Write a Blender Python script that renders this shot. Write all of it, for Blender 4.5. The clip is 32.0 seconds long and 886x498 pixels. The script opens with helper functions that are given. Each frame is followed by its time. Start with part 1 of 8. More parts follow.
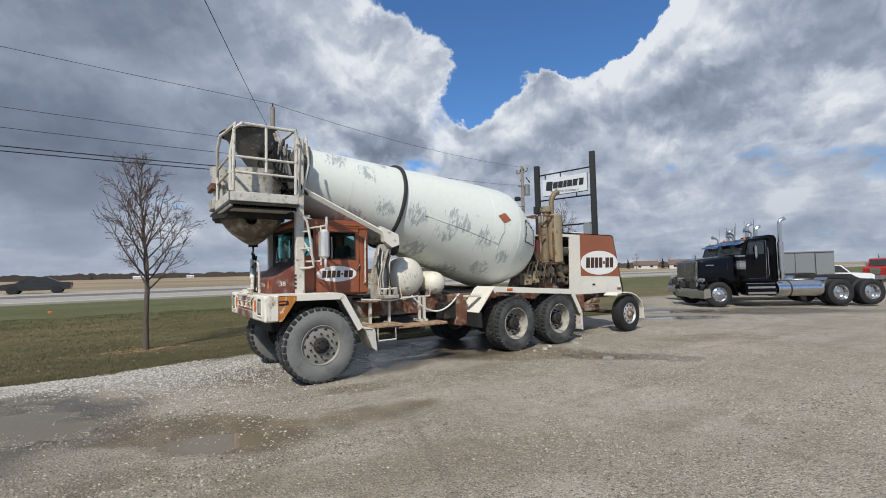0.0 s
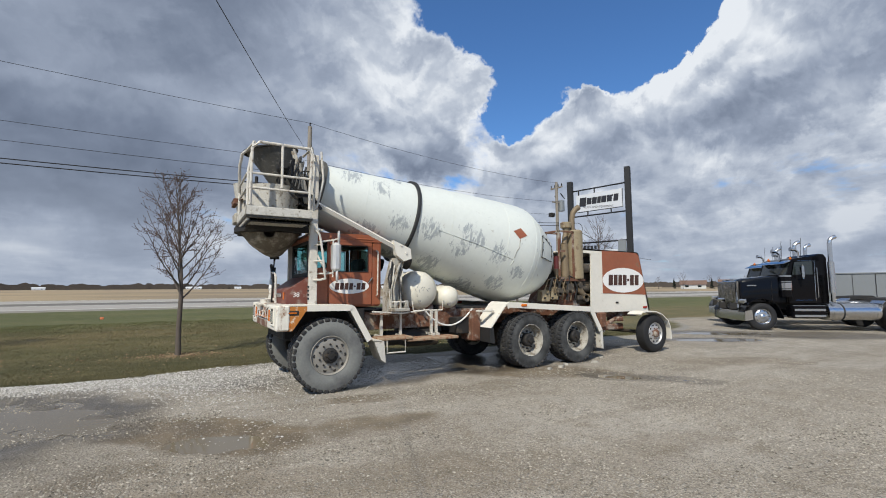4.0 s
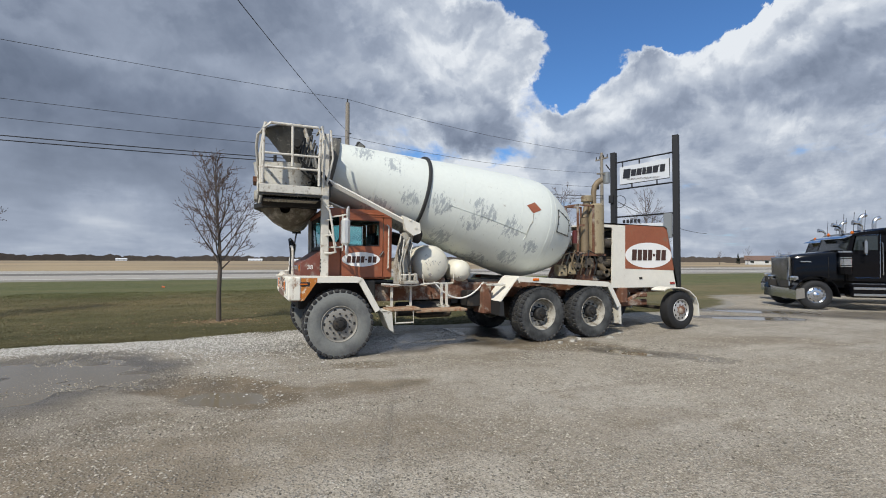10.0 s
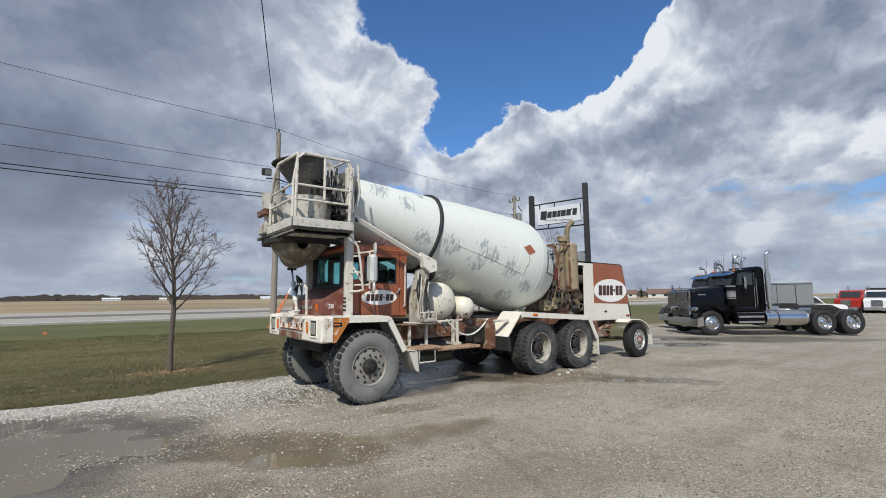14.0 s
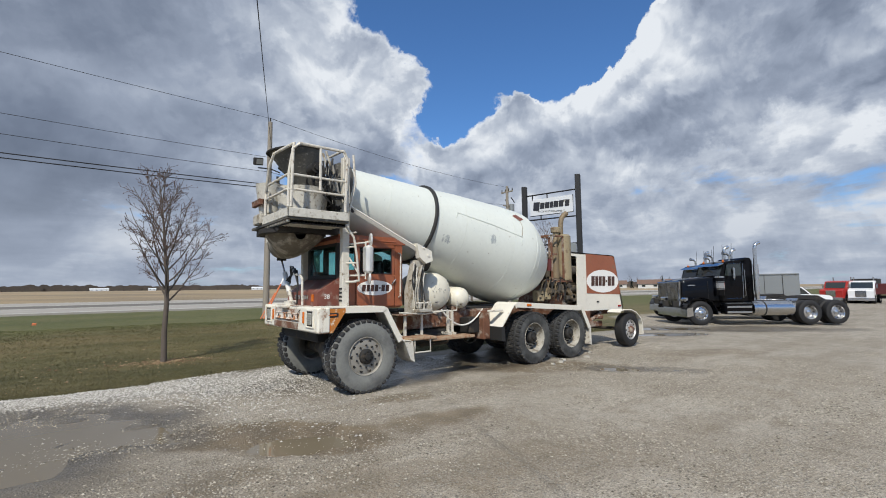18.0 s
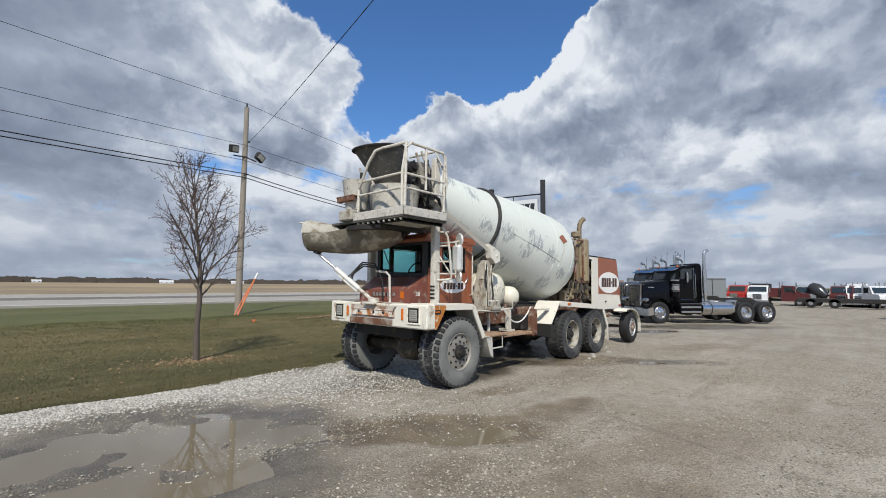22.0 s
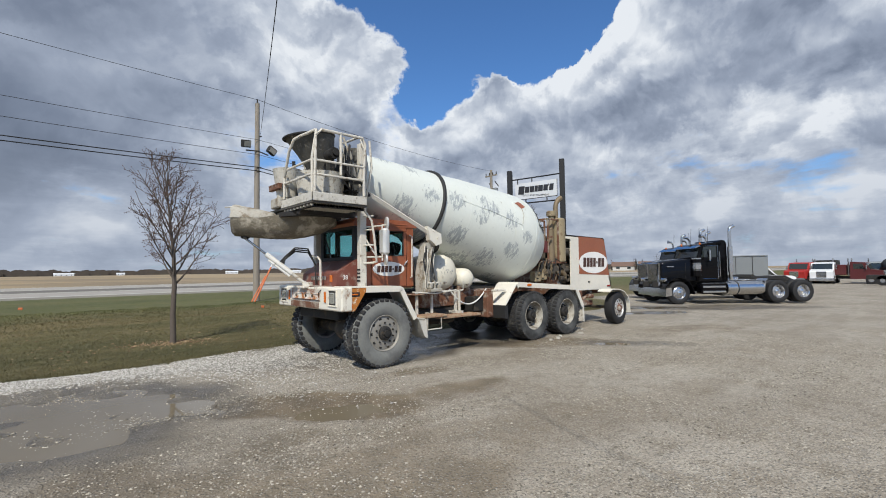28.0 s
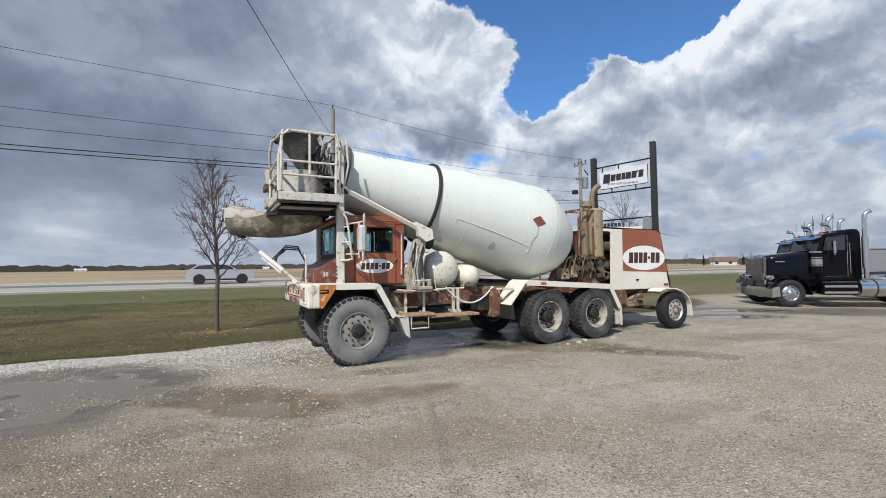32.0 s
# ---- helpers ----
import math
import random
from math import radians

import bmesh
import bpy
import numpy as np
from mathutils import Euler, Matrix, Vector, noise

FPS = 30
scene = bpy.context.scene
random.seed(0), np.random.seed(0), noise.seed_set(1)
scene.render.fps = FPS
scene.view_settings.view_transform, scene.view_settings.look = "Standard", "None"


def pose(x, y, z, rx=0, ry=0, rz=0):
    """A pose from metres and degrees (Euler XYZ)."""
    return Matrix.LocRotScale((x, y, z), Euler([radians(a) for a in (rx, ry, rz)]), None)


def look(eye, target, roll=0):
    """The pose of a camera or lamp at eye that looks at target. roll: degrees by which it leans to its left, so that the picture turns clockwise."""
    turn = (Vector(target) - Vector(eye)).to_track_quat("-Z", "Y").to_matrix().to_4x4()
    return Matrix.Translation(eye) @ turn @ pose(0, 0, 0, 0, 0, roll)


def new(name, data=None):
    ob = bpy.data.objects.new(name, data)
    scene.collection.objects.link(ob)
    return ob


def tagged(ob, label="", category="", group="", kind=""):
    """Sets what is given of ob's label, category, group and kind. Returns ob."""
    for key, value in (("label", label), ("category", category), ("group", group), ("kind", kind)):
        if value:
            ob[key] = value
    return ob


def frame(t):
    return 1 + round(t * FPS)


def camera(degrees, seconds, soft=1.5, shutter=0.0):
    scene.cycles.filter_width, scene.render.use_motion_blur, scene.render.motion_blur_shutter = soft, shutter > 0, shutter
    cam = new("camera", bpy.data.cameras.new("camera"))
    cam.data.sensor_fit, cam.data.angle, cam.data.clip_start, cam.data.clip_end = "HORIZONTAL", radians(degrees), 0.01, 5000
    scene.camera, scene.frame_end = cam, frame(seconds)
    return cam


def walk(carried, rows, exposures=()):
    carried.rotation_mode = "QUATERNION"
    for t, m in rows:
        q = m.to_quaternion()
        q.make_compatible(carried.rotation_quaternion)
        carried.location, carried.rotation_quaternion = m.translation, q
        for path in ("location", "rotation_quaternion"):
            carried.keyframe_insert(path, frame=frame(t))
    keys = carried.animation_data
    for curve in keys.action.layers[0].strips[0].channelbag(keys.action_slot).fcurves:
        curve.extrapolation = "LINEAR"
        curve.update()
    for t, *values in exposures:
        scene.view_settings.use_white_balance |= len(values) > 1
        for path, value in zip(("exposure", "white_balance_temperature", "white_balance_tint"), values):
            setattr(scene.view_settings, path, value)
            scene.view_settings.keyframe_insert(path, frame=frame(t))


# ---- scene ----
cam = camera(89.7, 32.0, soft=1.0)
METRES, EYE, TILT, LEAN, TURN = 13.5, 1.57, 0.0, 0.0, -35.1
ROWS = [
    (0.0, 0.0, 0.0, 0.0, 0.07, 2.83, 1.33),
    (0.5, -0.0004, 0.002, -0.0009, 0.51, 2.84, 1.13),
    (1.0, 0.0005, 0.0021, -0.0006, 0.91, 2.82, 1.05),
    (1.5, 0.0015, 0.0015, -0.0008, 0.88, 2.73, 1.04),
    (2.0, 0.0014, 0.001, -0.0011, 0.76, 2.68, 1.06),
    (2.5, 0.0054, 0.0048, -0.0018, 0.64, 2.63, 1.17),
    (3.0, 0.0124, 0.0086, -0.0021, 2.78, 3.1, 1.06),
    (3.5, 0.0215, 0.0039, -0.0029, 4.3, 4.39, 0.67),
    (5.5, 0.0778, -0.0303, 0.0003, 7.01, 5.22, 0.44),
    (6.0, 0.0906, -0.0341, -0.0007, 8.62, 4.95, 0.51),
    (6.5, 0.1067, -0.0263, -0.0012, 8.79, 4.98, -0.82),
    (7.0, 0.1096, -0.0198, -0.0014, 11.96, 4.27, -1.1),
    (7.5, 0.1056, -0.013, -0.0014, 14.5, 4.09, -0.73),
    (8.0, 0.1117, -0.0085, -0.0009, 14.85, 3.79, -0.38),
    (8.5, 0.116, -0.0071, -0.0008, 14.9, 3.47, -0.16),
    (9.0, 0.1144, -0.0059, -0.0011, 14.48, 2.87, -0.04),
    (9.5, 0.1027, -0.0072, -0.002, 13.04, 2.19, -0.09),
    (10.0, 0.088, -0.0094, -0.0021, 11.31, 1.53, -0.15),
    (10.5, 0.0654, -0.0069, -0.0033, 9.8, 1.17, -0.35),
    (11.0, 0.042, -0.006, -0.0028, 7.91, 1.06, -0.25),
    (11.5, 0.0195, -0.0131, -0.0029, 4.83, 1.05, -0.15),
    (12.0, -0.006, -0.0153, -0.0034, 4.56, 1.53, -0.42),
    (12.5, -0.0293, -0.0168, -0.0022, 3.54, 3.34, -0.36),
    (13.0, -0.0469, -0.0259, -0.0016, -0.07, 4.57, -0.02),
    (13.5, -0.0621, -0.0268, -0.0006, -1.48, 5.57, 0.01),
    (14.0, -0.0721, -0.027, -0.0005, -2.48, 6.13, 0.53),
    (14.5, -0.0753, -0.0304, -0.0002, -3.4, 6.12, 0.61),
    (15.0, -0.0762, -0.0312, -0.0003, -4.11, 6.05, 0.64),
    (15.5, -0.0765, -0.0303, -0.0003, -4.79, 5.65, 0.6),
    (17.5, -0.0768, -0.0284, -0.0004, -4.99, 4.89, 0.48),
    (18.0, -0.0766, -0.029, -0.0004, -3.52, 4.91, 0.51),
    (18.5, -0.0794, -0.0285, -0.0007, -1.09, 5.03, 0.29),
    (19.0, -0.0944, -0.0328, -0.0022, -0.39, 5.07, 0.08),
    (19.5, -0.1182, -0.0361, -0.003, -0.68, 4.61, -0.58),
    (20.0, -0.1493, -0.0332, -0.0022, -2.14, 4.52, -0.64),
    (20.5, -0.181, -0.0321, -0.0031, -3.84, 4.41, -0.77),
    (21.0, -0.2085, -0.0276, -0.0025, -8.08, 4.39, -0.82),
    (21.5, -0.2385, -0.0227, -0.0004, -10.0, 4.46, -0.82),
    (22.0, -0.2672, -0.0249, 0.0008, -12.95, 4.61, -0.48),
    (22.5, -0.293, -0.0217, 0.0002, -15.88, 5.1, -0.33),
    (23.0, -0.3174, -0.0163, 0.0015, -17.44, 5.48, -0.05),
    (23.5, -0.333, -0.0143, 0.0025, -19.11, 5.3, 0.48),
    (24.0, -0.3334, -0.0145, 0.0024, -19.9, 5.16, 0.78),
    (24.5, -0.3161, -0.017, 0.0014, -19.76, 5.15, 1.11),
    (25.0, -0.2948, -0.0232, 0.0013, -18.92, 5.16, 1.32),
    (25.5, -0.272, -0.0353, -0.0005, -16.19, 5.06, 1.11),
    (27.5, -0.1512, -0.0524, -0.003, -9.26, 2.99, 0.7),
    (28.0, -0.1212, -0.054, -0.0031, -6.39, 2.73, 0.78),
    (28.5, -0.0921, -0.052, -0.0012, -1.82, 2.45, 1.76),
    (29.0, -0.0658, -0.046, -0.0017, 2.17, 2.67, 1.47),
    (29.5, -0.0416, -0.0476, -0.0029, 3.45, 2.51, 1.18),
    (30.0, -0.0224, -0.0421, -0.0022, 4.79, 2.02, 0.91),
    (30.5, -0.0055, -0.0324, -0.002, 5.69, 1.9, 0.56),
    (31.0, 0.0096, -0.0335, -0.0015, 6.34, 1.94, 0.75),
    (31.5, 0.0248, -0.0348, -0.0015, 7.03, 2.01, 0.64),
    (32.0, 0.0393, -0.0256, -0.0018, 7.98, 2.2, 0.72),
]
walk(cam, [(t, pose(0, 0, EYE, TILT, LEAN, TURN) @ pose(METRES * x, METRES * y, METRES * z, 90 + pitch, roll, yaw)) for t, x, y, z, yaw, pitch, roll in ROWS], [(0.0, -0.06), (1.5, -0.1), (3.0, 0.02), (8.0, 0.0), (28.5, 0.02), (30.5, 0.14), (32.0, 0.12)])

# ---- world, sun, exposure ----
SUN_AZ, SUN_EL = 229.0, 45.0          # degrees from +y towards +x; height
scene.view_settings.exposure = 0.0


def direction(az, el):
    a, e = radians(az), radians(el)
    return Vector((math.sin(a) * math.cos(e), math.cos(a) * math.cos(e), math.sin(e)))


def build_world():
    w = bpy.data.worlds.new("sky")
    scene.world = w
    w.use_nodes = True
    t = w.node_tree
    t.nodes.clear()

    def n(kind, **kw):
        o = t.nodes.new(kind)
        for k, v in kw.items():
            if k == "op":
                o.operation = v
            else:
                o.inputs[k].default_value = v
        return o

    def lk(a, b):
        t.links.new(a, b)

    def calc(op, a, b=None, c=None, clamp=False):
        o = t.nodes.new("ShaderNodeMath")
        o.operation, o.use_clamp = op, clamp
        for i, v in enumerate((a, b, c)):
            if v is None:
                continue
            if isinstance(v, (int, float)):
                o.inputs[i].default_value = v
            else:
                lk(v, o.inputs[i])
        return o.outputs[0]

    def ramp(v, a, b, lo=0.0, hi=1.0):
        o = t.nodes.new("ShaderNodeMapRange")
        o.interpolation_type = "SMOOTHSTEP"
        lk(v, o.inputs[0])
        for i, x in enumerate((a, b, lo, hi)):
            o.inputs[i + 1].default_value = x
        return o.outputs[0]

    def ramp_line(v, a, b):
        o = t.nodes.new("ShaderNodeMapRange")
        lk(v, o.inputs[0])
        o.inputs[1].default_value, o.inputs[2].default_value = a, b
        return o.outputs[0]

    def mix(f, a, b):
        o = t.nodes.new("ShaderNodeMix")
        o.data_type = "RGBA"
        lk(f, o.inputs[0]) if not isinstance(f, float) else None
        for i, v in ((6, a), (7, b)):
            if isinstance(v, tuple):
                o.inputs[i].default_value = (*v, 1)
            else:
                lk(v, o.inputs[i])
        return o.outputs[2]

    sky = n("ShaderNodeTexSky")
    sky.sky_type, sky.sun_disc = "NISHITA", False
    sky.sun_elevation, sky.sun_rotation = radians(SUN_EL), radians(SUN_AZ)
    sky.air_density, sky.dust_density, sky.ozone_density = 1.0, 0.6, 2.0
    blue = t.nodes.new("ShaderNodeVectorMath")
    blue.operation = "MULTIPLY"
    lk(sky.outputs[0], blue.inputs[0])
    blue.inputs[1].default_value = (0.066, 0.103, 0.142)

    nrm = n("ShaderNodeVectorMath", op="NORMALIZE")
    lk(n("ShaderNodeTexCoord").outputs["Generated"], nrm.inputs[0])
    co = nrm.outputs[0]
    sep = t.nodes.new("ShaderNodeSeparateXYZ")
    lk(co, sep.inputs[0])
    z = calc("MAXIMUM", sep.outputs[2], 0.0)

    def noise_at(v, scale, detail, rough, bend=0.0, color=False):
        o = t.nodes.new("ShaderNodeTexNoise")
        lk(v, o.inputs["Vector"])
        o.inputs["Scale"].default_value, o.inputs["Detail"].default_value = scale, detail
        o.inputs["Roughness"].default_value, o.inputs["Distortion"].default_value = rough, bend
        return o.outputs["Color" if color else "Fac"]

    def deck(rise, seed):
        """Where the view meets a flat cloud deck, so that clouds crowd towards the horizon."""
        k = calc("ADD", z, 0.17 + rise)
        com = t.nodes.new("ShaderNodeCombineXYZ")
        lk(calc("DIVIDE", sep.outputs[0], k), com.inputs[0]), lk(calc("DIVIDE", sep.outputs[1], k), com.inputs[1])
        com.inputs[2].default_value = seed
        return com.outputs[0]

    def ragged(scale, amount):
        """The view's direction, shaken at cloud scale for ragged outlines."""
        v = n("ShaderNodeVectorMath", op="MULTIPLY_ADD")
        lk(noise_at(co, scale, 9, 0.62, 0.2, True), v.inputs[0])
        v.inputs[1].default_value = (amount,) * 3
        w_ = n("ShaderNodeVectorMath", op="ADD")
        lk(co, w_.inputs[0])
        w_.inputs[1].default_value = (-0.5 * amount,) * 3
        lk(w_.outputs[0], v.inputs[2])
        return v.outputs[0]

    torn, soft_co = ragged(6.5, 0.17), ragged(3.0, 0.22)

    def near(where, az, el, r0, r1):
        v = n("ShaderNodeVectorMath", op="DISTANCE")
        lk(where, v.inputs[0])
        v.inputs[1].default_value = direction(az, el)
        return ramp(v.outputs[1], r0, r1, 1.0, 0.0)

    def heaps(rise, scale):
        v = n("ShaderNodeVectorMath", op="ADD")
        lk(torn, v.inputs[0])
        v.inputs[1].default_value = (0, 0, rise)
        o = t.nodes.new("ShaderNodeTexVoronoi")
        o.feature = "SMOOTH_F1"
        lk(v.outputs[0], o.inputs["Vector"])
        o.inputs["Scale"].default_value, o.inputs["Detail"].default_value = scale, 2.0
        o.inputs["Roughness"].default_value, o.inputs["Smoothness"].default_value = 0.5, 0.5
        return o.outputs["Distance"]

    here, above = deck(0.0, CLOUD_SEED), deck(0.05, CLOUD_SEED)
    base = noise_at(here, 1.7, 10, 0.56, 0.25)
    broad, broad_up = noise_at(here, 1.7, 3, 0.5, 0.25), noise_at(above, 1.7, 3, 0.5, 0.25)
    fine = noise_at(co, 16.0, 8, 0.62, 0.4)
    plan = ramp(z, 0.03, 0.30, 0.20, 0.10)
    for az, el, r0, r1, amt in HOLES:
        plan = calc("SUBTRACT", plan, calc("MULTIPLY", near(torn, az, el, r0, r1), amt))
    for az, el, r0, r1, amt in BANKS:
        plan = calc("ADD", plan, calc("MULTIPLY", near(torn, az, el, r0, r1), amt))
    cover = calc("ADD", calc("MULTIPLY", calc("SUBTRACT", base, 0.5), 0.95), plan)
    cover = calc("ADD", cover, calc("MULTIPLY", calc("SUBTRACT", fine, 0.5), 0.16))
    density = ramp(cover, -0.04, 0.11)
    lit = calc("MULTIPLY", calc("SUBTRACT", broad, broad_up), ramp(z, 0.06, 0.38, 1.9, 1.4))
    billow = calc("MULTIPLY", calc("SUBTRACT", heaps(0.035, 7.0), heaps(0.0, 7.0)), 0.55)
    small = calc("MULTIPLY", calc("SUBTRACT", heaps(0.016, 16.0), heaps(0.0, 16.0)), 0.28)
    shape = calc("ADD", lit, calc("ADD", billow, small))
    shape = calc("ADD", shape, calc("MULTIPLY", calc("SUBTRACT", fine, 0.5), 0.12))
    calm = calc("SUBTRACT", 1.0, calc("MULTIPLY", near(soft_co, -16, 22, 0.25, 0.72), 0.55))
    bright = calc("ADD", calc("MULTIPLY", shape, calm), ramp(cover, 0.02, 0.30, 0.90, 0.48))
    for az, el, r0, r1, amt in SHADES:
        bright = calc("SUBTRACT", bright, calc("MULTIPLY", near(soft_co, az, el, r0, r1), amt))
    for az, el, r0, r1, amt in GLEAMS:
        bright = calc("ADD", bright, calc("MULTIPLY", near(soft_co, az, el, r0, r1), amt))
    tones = t.nodes.new("ShaderNodeValToRGB")
    lk(ramp_line(bright, -0.2, 1.0), tones.inputs[0])
    stops = [(0.0, (0.105, 0.135, 0.195)), (0.30, (0.195, 0.237, 0.322)), (0.55, (0.315, 0.368, 0.470)), (0.78, (0.51, 0.565, 0.655)), (1.0, (0.79, 0.83, 0.88))]
    for k, (p, c) in enumerate(stops):
        e = tones.color_ramp.elements[k] if k < 2 else tones.color_ramp.elements.new(p)
        e.position, e.color = p, (*c, 1)
    full = mix(density, blue.outputs[0], tones.outputs[0])
    haze = mix(ramp(z, 0.0, 0.30, 0.58, 0.0), full, (0.37, 0.425, 0.525))
    bg = t.nodes.new("ShaderNodeBackground")
    lk(haze, bg.inputs[0])
    bg.inputs[1].default_value = 1.0
    out = t.nodes.new("ShaderNodeOutputWorld")
    lk(bg.outputs[0], out.inputs[0])


# (azimuth, height, inner and outer radius, amount)
CLOUD_SEED = 3.4
# holes at azimuth 160, 229 and 300 are out of view, added to lower fill
HOLES = [(39.5, 21.5, 0.02, 0.07, 0.45), (42, 26, 0.04, 0.10, 0.55), (49, 29, 0.05, 0.12, 0.55), (33, 35, 0.05, 0.12, 0.5), (41, 33, 0.06, 0.14, 0.55), (53, 34, 0.06, 0.14, 0.55), (52, 27, 0.05, 0.10, 0.75), (57, 29, 0.05, 0.10, 0.75), (62, 32, 0.04, 0.09, 0.6), (65, 36, 0.06, 0.13, 0.5), (76, 17.5, 0.0, 0.06, 0.12), (83, 13, 0.0, 0.05, 0.2), (229, 45, 0.3, 0.8, 0.3), (300, 30, 0.2, 0.6, 0.2), (160, 30, 0.2, 0.6, 0.2)]
# bank at (40, 85) is unseen overhead cloud, added to grey fill and reflections
BANKS = [(27, 18, 0.04, 0.12, 0.3), (40, 85, 0.5, 0.9, 0.3), (48, 32, 0.0, 0.03, 0.45), (60, 32, 0.0, 0.05, 0.5), (73, 31, 0.0, 0.05, 0.4), (38, 18, 0.0, 0.05, 0.2), (-24, 30, 0.3, 0.7, 0.25), (8, 26, 0.12, 0.35, 0.25), (26, 25, 0.05, 0.16, 0.25), (32, 24, 0.02, 0.09, 0.15), (46, 17, 0.05, 0.14, 0.20), (50, 19.5, 0.03, 0.08, 0.25), (63, 20, 0.07, 0.16, 0.20), (72, 25, 0.08, 0.2, 0.2), (85, 28, 0.15, 0.35, 0.2)]
SHADES = [(15, 10.5, 0.04, 0.16, 0.16), (28, 12, 0.03, 0.12, 0.10), (-36, 12, 0.08, 0.26, 0.34), (-20, 11.5, 0.05, 0.2, 0.34), (-5, 12, 0.05, 0.18, 0.30), (8, 13, 0.04, 0.15, 0.18), (-14, 27, 0.15, 0.5, 0.16), (2, 36, 0.1, 0.3, 0.2), (78, 31, 0.05, 0.2, 0.14), (66, 15, 0.03, 0.14, 0.10)]
GLEAMS = [(60, 26.5, 0.06, 0.18, 0.16), (24, 17, 0.03, 0.10, 0.2), (25, 25, 0.04, 0.18, 0.26), (33, 25, 0.02, 0.09, 0.16), (15, 28, 0.04, 0.2, 0.14), (46, 20, 0.03, 0.12, 0.2), (56, 23, 0.04, 0.13, 0.30), (63, 27, 0.03, 0.13, 0.30), (70, 22, 0.03, 0.12, 0.10), (-24, 6.5, 0.02, 0.08, 0.22), (-12, 5.0, 0.02, 0.09, 0.22), (2, 5, 0.02, 0.09, 0.2), (14, 8, 0.02, 0.1, 0.14), (66, 7, 0.01, 0.07, 0.22), (73, 7, 0.01, 0.06, 0.2), (86, 7, 0.02, 0.08, 0.2)]
build_world()
sun = new("sun", bpy.data.lights.new("sun", "SUN"))
sun.data.energy, sun.data.angle, sun.data.color = 4.4, radians(0.9), (1.0, 0.94, 0.82)
sun.matrix_world = look(direction(SUN_AZ, SUN_EL) * 50, (0, 0, 0))


# ---- materials ----
def material(name, color, rough=0.6, metal=0.0, var=0.25, scale=6.0, dirt=None, amount=0.0, dscale=3.0, bump=0.0, bscale=60.0, sharp=0.08, spec=0.5, coat=0.0, stretch=(1, 1, 1), rdirt=0.85):
    """A painted or raw surface: tint variation at two scales, blotches of dirt or rust, fine relief."""
    m = bpy.data.materials.new(name)
    m.use_nodes = True
    t = m.node_tree
    b = t.nodes["Principled BSDF"]
    b.inputs["Metallic"].default_value = metal
    b.inputs["Specular IOR Level"].default_value = spec
    b.inputs["Coat Weight"].default_value = coat
    co = t.nodes.new("ShaderNodeTexCoord")
    mp = t.nodes.new("ShaderNodeMapping")
    mp.inputs["Scale"].default_value = stretch
    t.links.new(co.outputs["Object"], mp.inputs[0])

    def nz(s, detail=6, rough_=0.6):
        o = t.nodes.new("ShaderNodeTexNoise")
        o.inputs["Scale"].default_value, o.inputs["Detail"].default_value, o.inputs["Roughness"].default_value = s, detail, rough_
        t.links.new(mp.outputs[0], o.inputs["Vector"])
        return o.outputs[0]

    def mixc(f, a, c):
        o = t.nodes.new("ShaderNodeMix")
        o.data_type = "RGBA"
        t.links.new(f, o.inputs[0])
        for i, v in ((6, a), (7, c)):
            if isinstance(v, tuple):
                o.inputs[i].default_value = (*v, 1)
            else:
                t.links.new(v, o.inputs[i])
        return o.outputs[2]

    lo, hi = tuple(c * (1 - var) for c in color), tuple(min(1, c * (1 + var * 0.6)) for c in color)
    col = mixc(nz(scale), lo, hi)
    fine = nz(scale * 9, 3)
    shade = t.nodes.new("ShaderNodeMapRange")
    t.links.new(fine, shade.inputs[0])
    for i, v in enumerate((0.3, 0.7, 1 - var * 0.45, 1 + var * 0.25)):
        shade.inputs[i + 1].default_value = v
    mul = t.nodes.new("ShaderNodeVectorMath")
    mul.operation = "SCALE"
    t.links.new(col, mul.inputs[0]), t.links.new(shade.outputs[0], mul.inputs["Scale"])
    col = mul.outputs[0]
    b.inputs["Roughness"].default_value = rough
    if dirt:
        f = t.nodes.new("ShaderNodeMapRange")
        f.interpolation_type = "SMOOTHSTEP"
        t.links.new(nz(dscale, 10, 0.68), f.inputs[0])
        f.inputs[1].default_value, f.inputs[2].default_value = 1 - amount - sharp, 1 - amount + sharp
        col = mixc(f.outputs[0], col, dirt)
        r = t.nodes.new("ShaderNodeMapRange")
        t.links.new(f.outputs[0], r.inputs[0])
        r.inputs[3].default_value, r.inputs[4].default_value = rough, rdirt
        t.links.new(r.outputs[0], b.inputs["Roughness"])
    t.links.new(col, b.inputs["Base Color"])
    if bump:
        bp = t.nodes.new("ShaderNodeBump")
        bp.inputs["Strength"].default_value, bp.inputs["Distance"].default_value = bump, 0.01
        t.links.new(nz(bscale, 4), bp.inputs["Height"])
        t.links.new(bp.outputs[0], b.inputs["Normal"])
    return m


def glass_material(name, tint=(0.75, 0.9, 0.88), rough=0.02):
    m = bpy.data.materials.new(name)
    m.use_nodes = True
    b = m.node_tree.nodes["Principled BSDF"]
    b.inputs["Base Color"].default_value = (*tint, 1)
    b.inputs["Roughness"].default_value = rough
    b.inputs["Transmission Weight"].default_value = 1.0
    b.inputs["IOR"].default_value = 1.1
    return m


